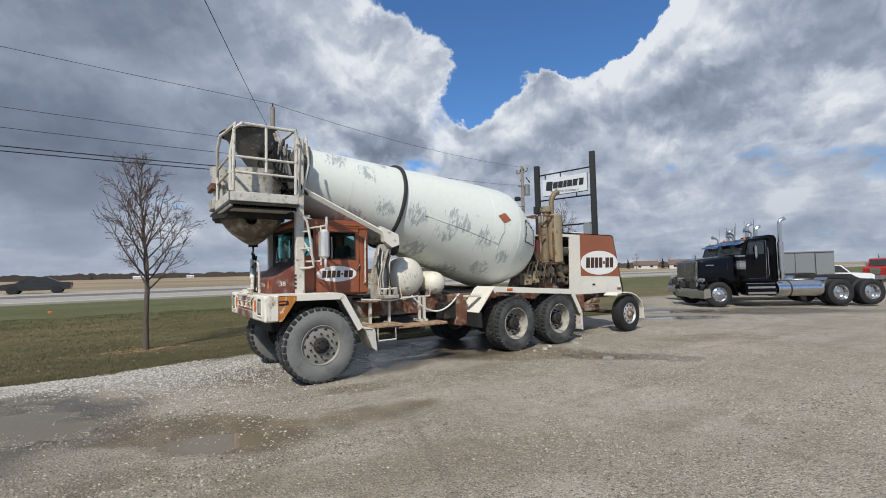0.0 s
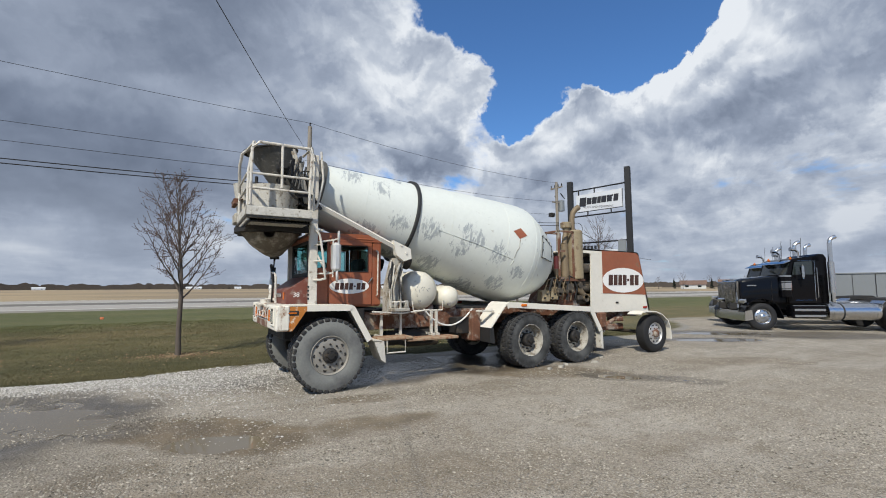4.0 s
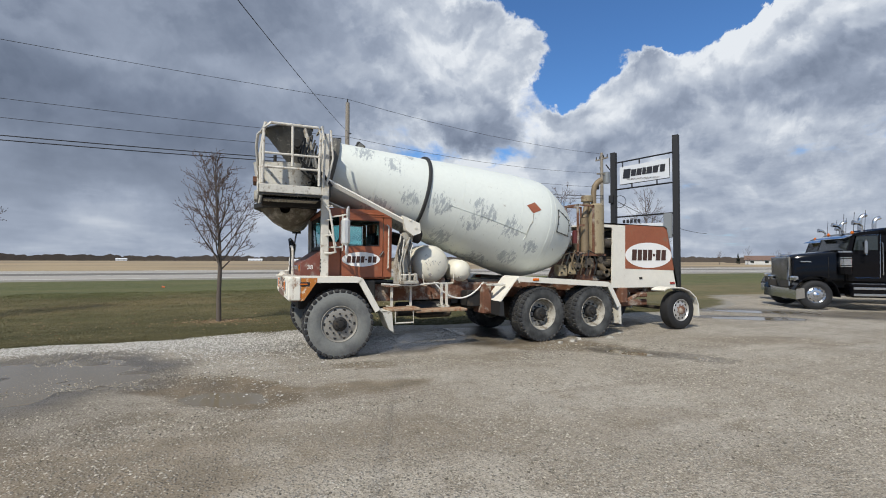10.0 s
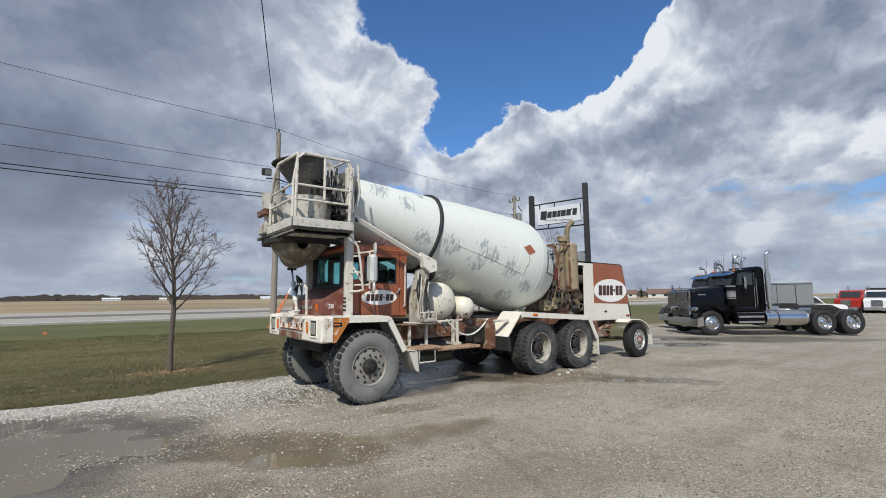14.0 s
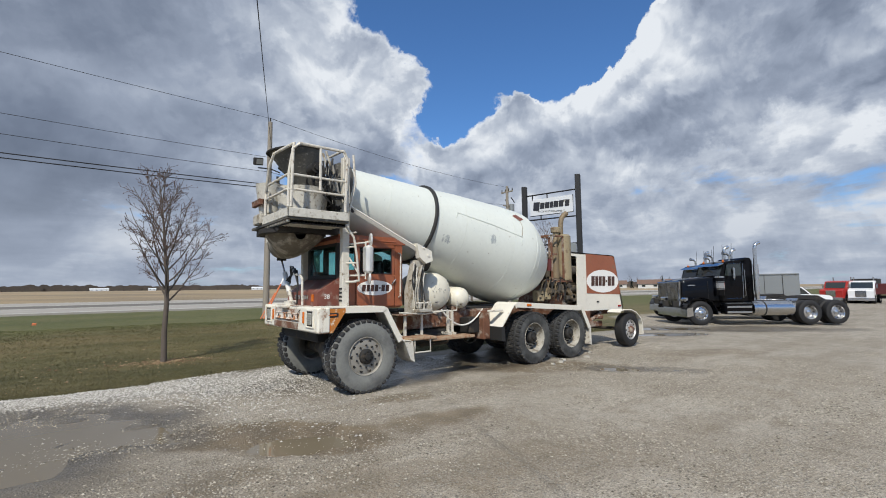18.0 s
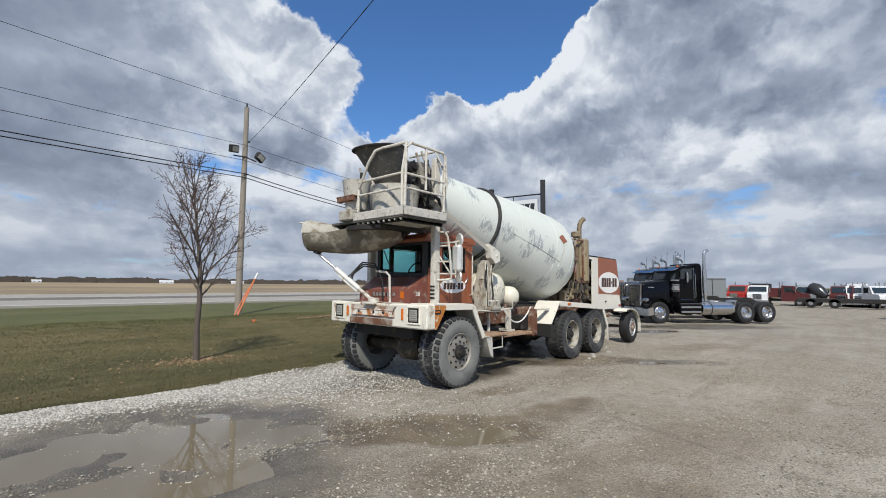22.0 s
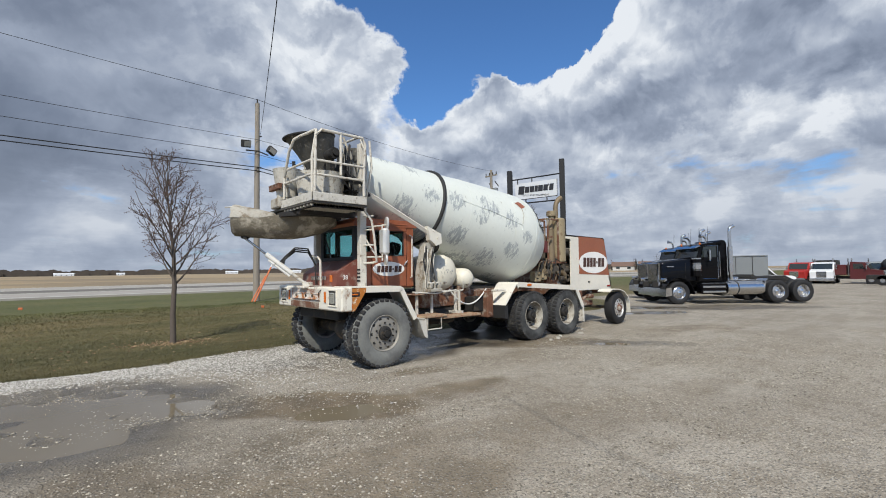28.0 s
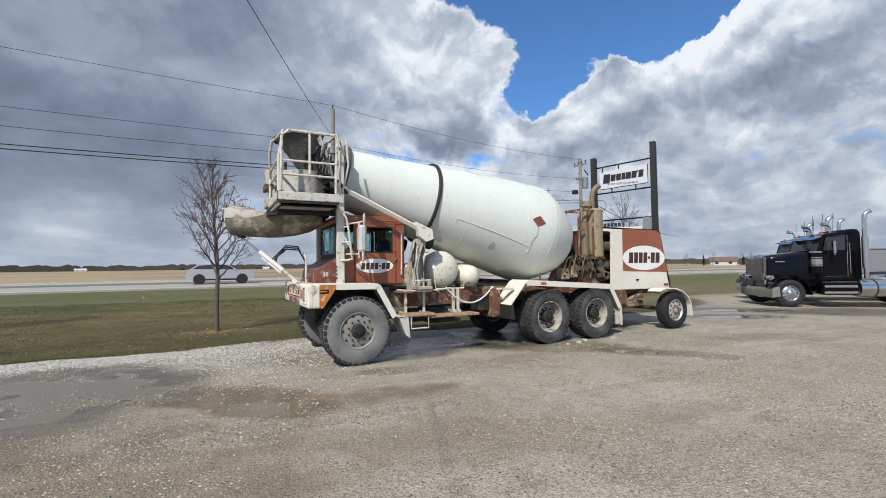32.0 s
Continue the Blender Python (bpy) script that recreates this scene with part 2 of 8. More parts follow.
WHITE = material("aged_white_paint", (0.70, 0.68, 0.60), 0.5, var=0.12, scale=2.5, dirt=(0.25, 0.20, 0.14), amount=0.33, dscale=7, bump=0.08, sharp=0.1)
FENDER = material("chalky_white_paint", (0.68, 0.65, 0.57), 0.55, var=0.1, scale=3, dirt=(0.30, 0.13, 0.05), amount=0.30, dscale=9, bump=0.08)
RUSTWHITE = material("rusted_white_paint", (0.72, 0.70, 0.64), 0.55, var=0.1, scale=3, dirt=(0.36, 0.13, 0.03), amount=0.50, dscale=6, bump=0.15)
BROWN = material("faded_red_brown_paint", (0.285, 0.088, 0.040), 0.42, var=0.2, scale=2.5, dirt=(0.22, 0.13, 0.08), amount=0.36, dscale=5, bump=0.05)
HOODBROWN = material("dull_red_brown_paint", (0.19, 0.062, 0.042), 0.5, var=0.25, scale=3, dirt=(0.30, 0.24, 0.20), amount=0.40, dscale=6, bump=0.06)
RUST = material("rusty_frame_steel", (0.155, 0.066, 0.036), 0.85, var=0.45, scale=5, dirt=(0.32, 0.28, 0.23), amount=0.45, dscale=4, bump=0.4)
CRUST = material("cement_crusted_steel", (0.40, 0.38, 0.33), 0.85, var=0.3, scale=4, dirt=(0.20, 0.16, 0.11), amount=0.44, dscale=7, bump=0.6, bscale=35)
CHUTE = material("dried_concrete_on_steel", (0.155, 0.135, 0.10), 0.85, var=0.4, scale=7, dirt=(0.34, 0.31, 0.25), amount=0.45, dscale=5, bump=0.7, bscale=30)
HOPPER = material("grey_concrete_stained_steel", (0.095, 0.090, 0.077), 0.8, var=0.4, scale=4, dirt=(0.30, 0.275, 0.23), amount=0.37, dscale=13, bump=0.5, bscale=30)
BUCKET = material("splashed_offwhite_steel", (0.55, 0.53, 0.47), 0.75, var=0.25, scale=5, dirt=(0.22, 0.185, 0.14), amount=0.40, dscale=17, bump=0.3)
RAIL = material("dirty_painted_tube", (0.60, 0.57, 0.50), 0.65, var=0.25, scale=8, dirt=(0.22, 0.17, 0.12), amount=0.38, dscale=12, bump=0.3)
DARK = material("grimy_black_steel", (0.016, 0.015, 0.014), 0.75, var=0.4, scale=6, dirt=(0.06, 0.045, 0.03), amount=0.38, dscale=5, bump=0.3)
TYRE = material("dusty_tyre_rubber", (0.024, 0.025, 0.026), 0.88, var=0.25, scale=5, dirt=(0.105, 0.108, 0.105), amount=0.45, dscale=3, bump=0.15, sharp=0.25)
SIDEWALL = material("grey_dust_sidewall", (0.185, 0.19, 0.178), 0.9, var=0.22, scale=4, dirt=(0.09, 0.09, 0.09), amount=0.42, dscale=3.5, bump=0.1, sharp=0.2)
TREAD = material("worn_tread_rubber", (0.026, 0.026, 0.027), 0.9, var=0.3, scale=9, dirt=(0.10, 0.095, 0.085), amount=0.40, dscale=6, bump=0.2)
BLACKTYRE = material("black_tyre_rubber", (0.011, 0.011, 0.012), 0.75, var=0.2, scale=6, bump=0.1)
RIMGREY = material("dusty_grey_wheel", (0.27, 0.255, 0.225), 0.6, metal=0.2, var=0.15, scale=8, dirt=(0.16, 0.13, 0.10), amount=0.36, dscale=9, bump=0.2)
RIMCREAM = material("cream_wheel_paint", (0.39, 0.37, 0.32), 0.65, var=0.25, scale=7, dirt=(0.15, 0.125, 0.095), amount=0.46, dscale=8, bump=0.1)
CHROME = material("chrome", (0.62, 0.62, 0.62), 0.12, metal=1.0, var=0.05, scale=4)
DULLALLOY = material("dull_cast_aluminium", (0.50, 0.49, 0.47), 0.45, metal=0.5, var=0.12, scale=9)
ALLOY = material("polished_aluminium", (0.60, 0.60, 0.60), 0.26, metal=1.0, var=0.08, scale=6)
MIRROR = material("brushed_mirror_shell", (0.62, 0.62, 0.60), 0.42, metal=0.4, var=0.1, scale=8)
GLASS = glass_material("clear_glass")
TINT = glass_material("green_tinted_glass", (0.42, 0.72, 0.70))
CABDARK = material("dark_cab_trim", (0.02, 0.022, 0.022), 0.7, var=0.3)
AMBER = material("amber_lens", (0.55, 0.13, 0.01), 0.25, var=0.1)
REDLENS = material("red_lens", (0.28, 0.02, 0.015), 0.25, var=0.1)
LENS = material("headlamp_lens", (0.42, 0.42, 0.38), 0.2, metal=0.4, var=0.2, scale=30)
OVAL = material("white_decal", (0.76, 0.75, 0.72), 0.5, var=0.05)
LETTER = material("dark_brown_decal", (0.055, 0.02, 0.012), 0.5, var=0.1)
BLACKRUBBER = material("black_hose_rubber", (0.018, 0.018, 0.018), 0.6, var=0.2)
PISTON = material("white_ram_paint", (0.68, 0.67, 0.63), 0.45, var=0.1, dirt=(0.25, 0.2, 0.15), amount=0.36, dscale=9)
STEEL = material("bright_steel_rod", (0.5, 0.5, 0.5), 0.25, metal=1.0, var=0.1)
BEIGE = material("tan_air_cleaner_paint", (0.27, 0.22, 0.135), 0.55, var=0.2, dirt=(0.13, 0.08, 0.05), amount=0.42, dscale=6)
EXHAUST = material("rusty_exhaust_pipe", (0.21, 0.16, 0.10), 0.65, metal=0.3, var=0.3, scale=8, bump=0.2)
ENGINE = material("oily_engine_parts", (0.060, 0.050, 0.038), 0.65, var=0.5, scale=9, dirt=(0.21, 0.16, 0.10), amount=0.40, dscale=8, bump=0.3)
TANK = material("white_tank_paint", (0.66, 0.63, 0.53), 0.45, var=0.08, scale=4, dirt=(0.33, 0.30, 0.24), amount=0.34, dscale=9, bump=0.05)
BLACKPAINT = material("gloss_black_paint", (0.004, 0.004, 0.005), 0.06, var=0.1, spec=0.16)
SIGNBLACK = material("black_sign_steel", (0.006, 0.0065, 0.008), 0.6, var=0.2, scale=3)
SIGNWHITE = material("white_sign_face", (0.55, 0.57, 0.59), 0.4, var=0.05)
SIGNTEXT = material("black_sign_vinyl", (0.012, 0.012, 0.014), 0.4, var=0.05)
WOODPOLE = material("weathered_pole_wood", (0.26, 0.23, 0.19), 0.9, var=0.3, scale=3, bump=0.4, stretch=(6, 6, 0.5))
BARK = material("grey_brown_bark", (0.105, 0.085, 0.07), 0.9, var=0.3, scale=12, bump=0.4)
TWIG = material("reddish_twig", (0.10, 0.065, 0.052), 0.9, var=0.2)
WIRE = material("black_wire", (0.012, 0.012, 0.013), 0.6, var=0.1)
ORANGE = material("orange_plastic", (0.62, 0.17, 0.06), 0.6, var=0.25, scale=9)
GREYBOX = material("grey_sheet_metal", (0.22, 0.235, 0.24), 0.45, metal=0.3, var=0.08, scale=2)
ASPHALT = material("worn_grey_asphalt", (0.14, 0.13, 0.115), 0.9, var=0.15, scale=0.6, bump=0.2, bscale=40)
ROADPAINT = material("road_line_paint", (0.66, 0.65, 0.60), 0.7, var=0.15, scale=1.5)
BUMPER = material("chipped_bumper_paint", (0.70, 0.67, 0.58), 0.6, var=0.12, scale=3, dirt=(0.24, 0.13, 0.07), amount=0.41, dscale=7, bump=0.2, stretch=(1, 1, 0.55))
ORANGERUST = material("orange_rust_eaten_paint", (0.66, 0.60, 0.48), 0.75, var=0.2, scale=5, dirt=(0.42, 0.15, 0.025), amount=0.585, dscale=7, bump=0.4, sharp=0.05)
SCRAPED = material("scraped_rusty_channel", (0.50, 0.46, 0.40), 0.65, var=0.2, scale=4, dirt=(0.20, 0.085, 0.045), amount=0.47, dscale=5, bump=0.3, stretch=(1, 0.6, 1.6))
BOARD = material("worn_step_boards", (0.36, 0.26, 0.17), 0.85, var=0.3, scale=6, dirt=(0.22, 0.09, 0.04), amount=0.47, dscale=9, bump=0.3)
FARWHITE = material("white_vehicle_paint", (0.70, 0.71, 0.72), 0.35, var=0.05)
FARRED = material("red_vehicle_paint", (0.36, 0.025, 0.02), 0.35, var=0.1)
YELLOW = material("yellow_vehicle_paint", (0.50, 0.36, 0.04), 0.4, var=0.1)
FARMAROON = material("maroon_vehicle_paint", (0.09, 0.018, 0.018), 0.35, var=0.1)
FARGREY = material("charcoal_car_paint", (0.05, 0.052, 0.055), 0.25, metal=0.4, var=0.1)
FARSILVER = material("silver_car_paint", (0.50, 0.52, 0.55), 0.28, metal=0.5, var=0.05)
FARBLUE = material("blue_decal", (0.03, 0.10, 0.22), 0.4, var=0.3, scale=2)
ORANGERED = material("orange_red_decal", (0.62, 0.09, 0.04), 0.4, var=0.05)
DARKGLASS = material("dark_vehicle_glass", (0.02, 0.026, 0.026), 0.04, var=0.1, spec=0.9)
TEALGLASS = material("dusty_teal_window", (0.05, 0.09, 0.085), 0.12, var=0.15)
FARWOOD = material("bare_winter_wood", (0.075, 0.062, 0.052), 0.95, var=0.35, scale=0.25)
BRUSH = material("tan_brush", (0.20, 0.13, 0.09), 0.95, var=0.3, scale=1.0)
SHED = material("pale_shed_metal", (0.62, 0.64, 0.66), 0.5, var=0.08)


# ---- mesh building ----
class Geo:
    """Collects verts and faces; off is taken away from every point."""

    def __init__(self, off=(0, 0, 0)):
        self.v, self.f, self.off = [], [], Vector(off)

    def add(self, verts, faces, m=None):
        k = len(self.v)
        for p in verts:
            p = Vector(p)
            if m is not None:
                p = m @ p
            self.v.append(tuple(p - self.off))
        self.f += [tuple(i + k for i in fc) for fc in faces]
        return self

    def box(self, x0, y0, z0, x1, y1, z1, c=0.0, m=None):
        """A box between two corners, its edges chamfered by c."""
        if c <= 0:
            vs = [(x, y, z) for x in (x0, x1) for y in (y0, y1) for z in (z0, z1)]
            return self.add(vs, [(0, 1, 3, 2), (4, 6, 7, 5), (0, 4, 5, 1), (2, 3, 7, 6), (0, 2, 6, 4), (1, 5, 7, 3)], m)
        c = min(c, abs(x1 - x0) * 0.45, abs(y1 - y0) * 0.45, abs(z1 - z0) * 0.45)
        X, Y, Z = (x0, x1), (y0, y1), (z0, z1)
        s = (1, -1)
        vs, idx = [], {}
        for i in (0, 1):
            for j in (0, 1):
                for k in (0, 1):
                    for a in range(3):
                        p = [X[i], Y[j], Z[k]]
                        for b, q in enumerate((i, j, k)):
                            if b != a:
                                p[b] += s[q] * c
                        idx[i, j, k, a] = len(vs)
                        vs.append(tuple(p))
        fs = []
        for i in (0, 1):
            q = [idx[i, 0, 0, 0], idx[i, 1, 0, 0], idx[i, 1, 1, 0], idx[i, 0, 1, 0]]
            fs.append(q if i else q[::-1])
            q = [idx[0, i, 0, 1], idx[0, i, 1, 1], idx[1, i, 1, 1], idx[1, i, 0, 1]]
            fs.append(q if i else q[::-1])
            q = [idx[0, 0, i, 2], idx[1, 0, i, 2], idx[1, 1, i, 2], idx[0, 1, i, 2]]
            fs.append(q if i else q[::-1])
        for i in (0, 1):
            for j in (0, 1):
                fs.append((idx[i, j, 0, 0], idx[i, j, 1, 0], idx[i, j, 1, 1], idx[i, j, 0, 1]))
                fs.append((idx[i, 0, j, 0], idx[i, 1, j, 0], idx[i, 1, j, 2], idx[i, 0, j, 2]))
                fs.append((idx[0, i, j, 1], idx[1, i, j, 1], idx[1, i, j, 2], idx[0, i, j, 2]))
                for k in (0, 1):
                    fs.append((idx[i, j, k, 0], idx[i, j, k, 1], idx[i, j, k, 2]))
        return self.add(vs, fs, m)

    def cyl(self, p0, p1, r0, r1=None, n=14, caps=True):
        p0, p1 = Vector(p0), Vector(p1)
        r1 = r0 if r1 is None else r1
        q = (p1 - p0).to_track_quat("Z", "Y").to_matrix()
        vs = []
        for p, r in ((p0, r0), (p1, r1)):
            vs += [p + q @ Vector((r * math.cos(a), r * math.sin(a), 0)) for a in (2 * math.pi * i / n for i in range(n))]
        fs = [(i, (i + 1) % n, n + (i + 1) % n, n + i) for i in range(n)]
        if caps:
            fs += [tuple(range(n))[::-1], tuple(range(n, 2 * n))]
        return self.add(vs, fs)

    def tube(self, pts, r, n=8, closed=False):
        """A round bar along points; r is one radius or one for each point."""
        pts = [Vector(p) for p in pts]
        k = len(pts)
        rs = r if isinstance(r, (list, tuple)) else [r] * k
        vs, fs = [], []
        ref = Vector((0.13, 0.21, 1)) if abs((pts[-1] - pts[0]).normalized().z) < 0.9 else Vector((1, 0.2, 0.1))
        for i, p in enumerate(pts):
            a = pts[i - 1] if (i or closed) else p
            b = pts[(i + 1) % k] if (i < k - 1 or closed) else p
            d = (b - a).normalized()
            s = d.cross(ref)
            s = s.normalized() if s.length > 1e-4 else d.orthogonal().normalized()
            u = s.cross(d)
            vs += [p + (s * math.cos(2 * math.pi * j / n) + u * math.sin(2 * math.pi * j / n)) * rs[i] for j in range(n)]
        for i in range(k if closed else k - 1):
            o = ((i + 1) % k) * n
            fs += [(i * n + j, i * n + (j + 1) % n, o + (j + 1) % n, o + j) for j in range(n)]
        if not closed:
            fs += [tuple(range(n))[::-1], tuple(range((k - 1) * n, k * n))]
        return self.add(vs, fs)

    def lathe(self, prof, n=40, m=None, shut=True):
        """Turns (x, r) points about the x axis."""
        vs, fs = [], []
        for x, r in prof:
            vs += [(x, r * math.cos(2 * math.pi * j / n), r * math.sin(2 * math.pi * j / n)) for j in range(n)]
        for i in range(len(prof) - 1):
            fs += [(i * n + j, i * n + (j + 1) % n, (i + 1) * n + (j + 1) % n, (i + 1) * n + j) for j in range(n)]
        if shut:
            fs += [tuple(range(n)), tuple(range((len(prof) - 1) * n, len(prof) * n))[::-1]]
        return self.add(vs, fs, m)

    def plate(self, pts, y0, y1, m=None):
        """A polygon of (x, z) points, given thickness from y0 to y1."""
        n = len(pts)
        vs = [(x, y0, z) for x, z in pts] + [(x, y1, z) for x, z in pts]
        fs = [tuple(range(n)), tuple(range(n, 2 * n))[::-1]] + [(i, n + i, n + (i + 1) % n, (i + 1) % n) for i in range(n)]
        return self.add(vs, fs, m)

    def strip(self, path, y0, y1, th):
        """A bent sheet: (x, z) points along its outer side, of that thickness, from y0 to y1."""
        inner = []
        for i, (x, z) in enumerate(path):
            a, b = path[max(i - 1, 0)], path[min(i + 1, len(path) - 1)]
            dx, dz = b[0] - a[0], b[1] - a[1]
            k = math.hypot(dx, dz) or 1
            inner.append((x + dz / k * th, z - dx / k * th))
        n = len(path)
        for i in range(n - 1):
            self.plate([path[i], path[i + 1], inner[i + 1], inner[i]], y0, y1)
        return self

    def mesh(self, name, mat, smooth=35):
        me = bpy.data.meshes.new(name)
        me.from_pydata(self.v, [], self.f)
        bm = bmesh.new()
        bm.from_mesh(me)
        bmesh.ops.recalc_face_normals(bm, faces=bm.faces)
        bm.to_mesh(me)
        bm.free()
        me.materials.append(mat)
        if smooth:
            me.polygons.foreach_set("use_smooth", [True] * len(me.polygons))
            me.set_sharp_from_angle(angle=radians(smooth))
        return me


def part(name, geo, mat, parent, label="", smooth=35):
    ob = new(name, geo.mesh(name, mat, smooth))
    ob.parent = parent
    return tagged(ob, label)


def thing(name, label, category, m, group=""):
    ob = new(name)
    ob.matrix_basis = m
    return tagged(ob, label, category, group)


def solid(name, geo, mat, label, category="", kind="", group="", smooth=35):
    return tagged(new(name, geo.mesh(name, mat, smooth)), label, category, group, kind)


def bow(a, b, sag, n=14):
    a, b = Vector(a), Vector(b)
    return [a.lerp(b, i / n) - Vector((0, 0, 4 * sag * (i / n) * (1 - i / n))) for i in range(n + 1)]


def spin(m, r, n, h=0.0):
    return [m @ Vector((h, r * math.cos(2 * math.pi * i / n), r * math.sin(2 * math.pi * i / n))) for i in range(n)]


def words(name, body, m, size, mat, parent, label="", align="CENTER"):
    c = bpy.data.curves.new(name, "FONT")
    c.body, c.size, c.align_x, c.extrude = body, size, align, 0.002
    tmp = bpy.data.objects.new(name, c)
    scene.collection.objects.link(tmp)
    me = bpy.data.meshes.new_from_object(tmp.evaluated_get(bpy.context.evaluated_depsgraph_get()))
    bpy.data.objects.remove(tmp)
    me.materials.append(mat)
    ob = new(name, me)
    ob.matrix_basis = m
    ob.parent = parent
    return tagged(ob, label)


# ---- ground ----
def hills(x, y):
    """Height of the open ground: the yard falls gently to the east, the verge rises to the road."""
    z = -0.13 * np.clip((x - 10) / 9, 0, 1) - 0.0115 * np.clip(x - 19, 0, 56)
    k = np.clip((y - 12) / 20, 0, 1)
    z = z * (1 - k) + 0.40 * k * k * (3 - 2 * k)
    return z + 0.06 * np.clip((y - 56) / 20, 0, 1)


def lumps(x, y, f, seed):
    """Smooth value noise on arrays, in -1 to 1."""
    rng = np.random.RandomState(seed)
    grid = rng.rand(257, 257) * 2 - 1
    u, v = (x * f + 91.3) % 256, (y * f + 47.7) % 256
    i, j = u.astype(int), v.astype(int)
    a, b = u - i, v - j
    a, b = a * a * (3 - 2 * a), b * b * (3 - 2 * b)
    return (grid[i, j] * (1 - a) + grid[i + 1, j] * a) * (1 - b) + (grid[i, j + 1] * (1 - a) + grid[i + 1, j + 1] * a) * b


# centre, half-sizes, turn, depth and dampness of each hollow in the yard
HOLLOWS = [(-1.75, 6.75, 1.35, 1.35, 0, 0.0195, 0.85), (-3.6, 7.2, 1.2, 0.8, 0, 0.024, 0.9), (-0.45, 6.1, 0.5, 0.5, 0, 0.018, 0.6), (0.70, 4.8, 0.62, 0.34, -35, 0.0165, 0.25), (0.0, 5.75, 0.6, 0.22, -30, 0.016, 0.3), (6.95, 4.85, 0.60, 0.27, -50, 0.026, 0.8), (7.5, 4.25, 0.5, 0.2, -60, 0.018, 0.6), (13.9, 7.4, 1.2, 0.4, -30, 0.045, 1.0), (16.0, 8.6, 1.5, 0.4, -40, 0.045, 1.0)]
EDGE_Y = 9.17


def hollow(x, y, h, grow=1.0):
    cx, cy, a, b, turn = h[:5]
    c, s = math.cos(radians(turn)), math.sin(radians(turn))
    u, v = ((x - cx) * c + (y - cy) * s) / (a * grow), (-(x - cx) * s + (y - cy) * c) / (b * grow)
    return u * u + v * v


def verge(x):
    return EDGE_Y + 0.06 * np.sin(x * 0.9) + 0.035 * np.sin(x * 2.7 + 1) + 0.05 * lumps(np.asarray(x, float), np.zeros_like(np.asarray(x, float)), 2.1, 8) + 0.05 * np.clip(x, -6, 0) - 0.008 * x + 40 * np.clip((x - 12.5) / 9, 0, 1) ** 2 * 0.12


def ground_height(x, y):
    x, y = np.atleast_1d(np.asarray(x, float)), np.atleast_1d(np.asarray(y, float))
    z = hills(x, y)
    yard = np.clip((verge(x) - y) / 0.25, 0, 1)
    z = z + yard * (0.006 * lumps(x, y, 1.1, 1) + 0.004 * lumps(x, y, 3.7, 2))
    for h in HOLLOWS:
        d = hollow(x, y, h) + 0.40 * lumps(x, y, 1.9, 5) + 0.30 * lumps(x, y, 4.1, 6) + 0.12 * lumps(x, y, 8.3, 7)
        z = z - h[5] * np.clip(1.15 - d, 0, 1) * yard
    turf = 1 - yard
    calm = np.clip((30 - y) / 6, 0, 1)
    z = z - 0.12 * np.clip((y - 30.0) / 0.8, 0, 1) * np.clip((56.4 - y) / 0.8, 0, 1)
    return z + turf * calm * (0.03 + 0.03 * lumps(x, y, 0.5, 3) + 0.012 * lumps(x, y, 2.5, 4))


# brown damp stretches: centre, half-sizes, turn, strength
MUD = [(0.6, 5.2, 1.35, 0.55, -38, 1.0), (2.1, 4.6, 0.9, 0.35, -5, 0.7), (1.6, 3.3, 1.5, 0.4, -15, 0.45), (6.4, 5.6, 1.6, 0.6, -35, 0.8), (4.2, 5.6, 1.6, 0.35, -8, 0.5), (2.6, 5.7, 0.5, 0.25, -20, 0.7), (-0.6, 3.6, 2.2, 1.1, -20, 0.6), (3.2, 2.6, 2.6, 0.5, -12, 0.35), (8.5, 2.2, 2.6, 0.6, -14, 0.35), (10.5, 4.6, 1.8, 0.5, -25, 0.5), (5.0, 0.6, 2.4, 0.4, -5, 0.3)]


def band_width(x):
    """How far the crushed limestone reaches into the yard from the turf."""
    return np.interp(x, (-9, -3, -1.2, -0.3, 0.5, 1.8, 2.6, 4.0, 8.0), (0.5, 0.5, 0.65, 1.2, 2.5, 2.8, 2.1, 0.8, 0.5))


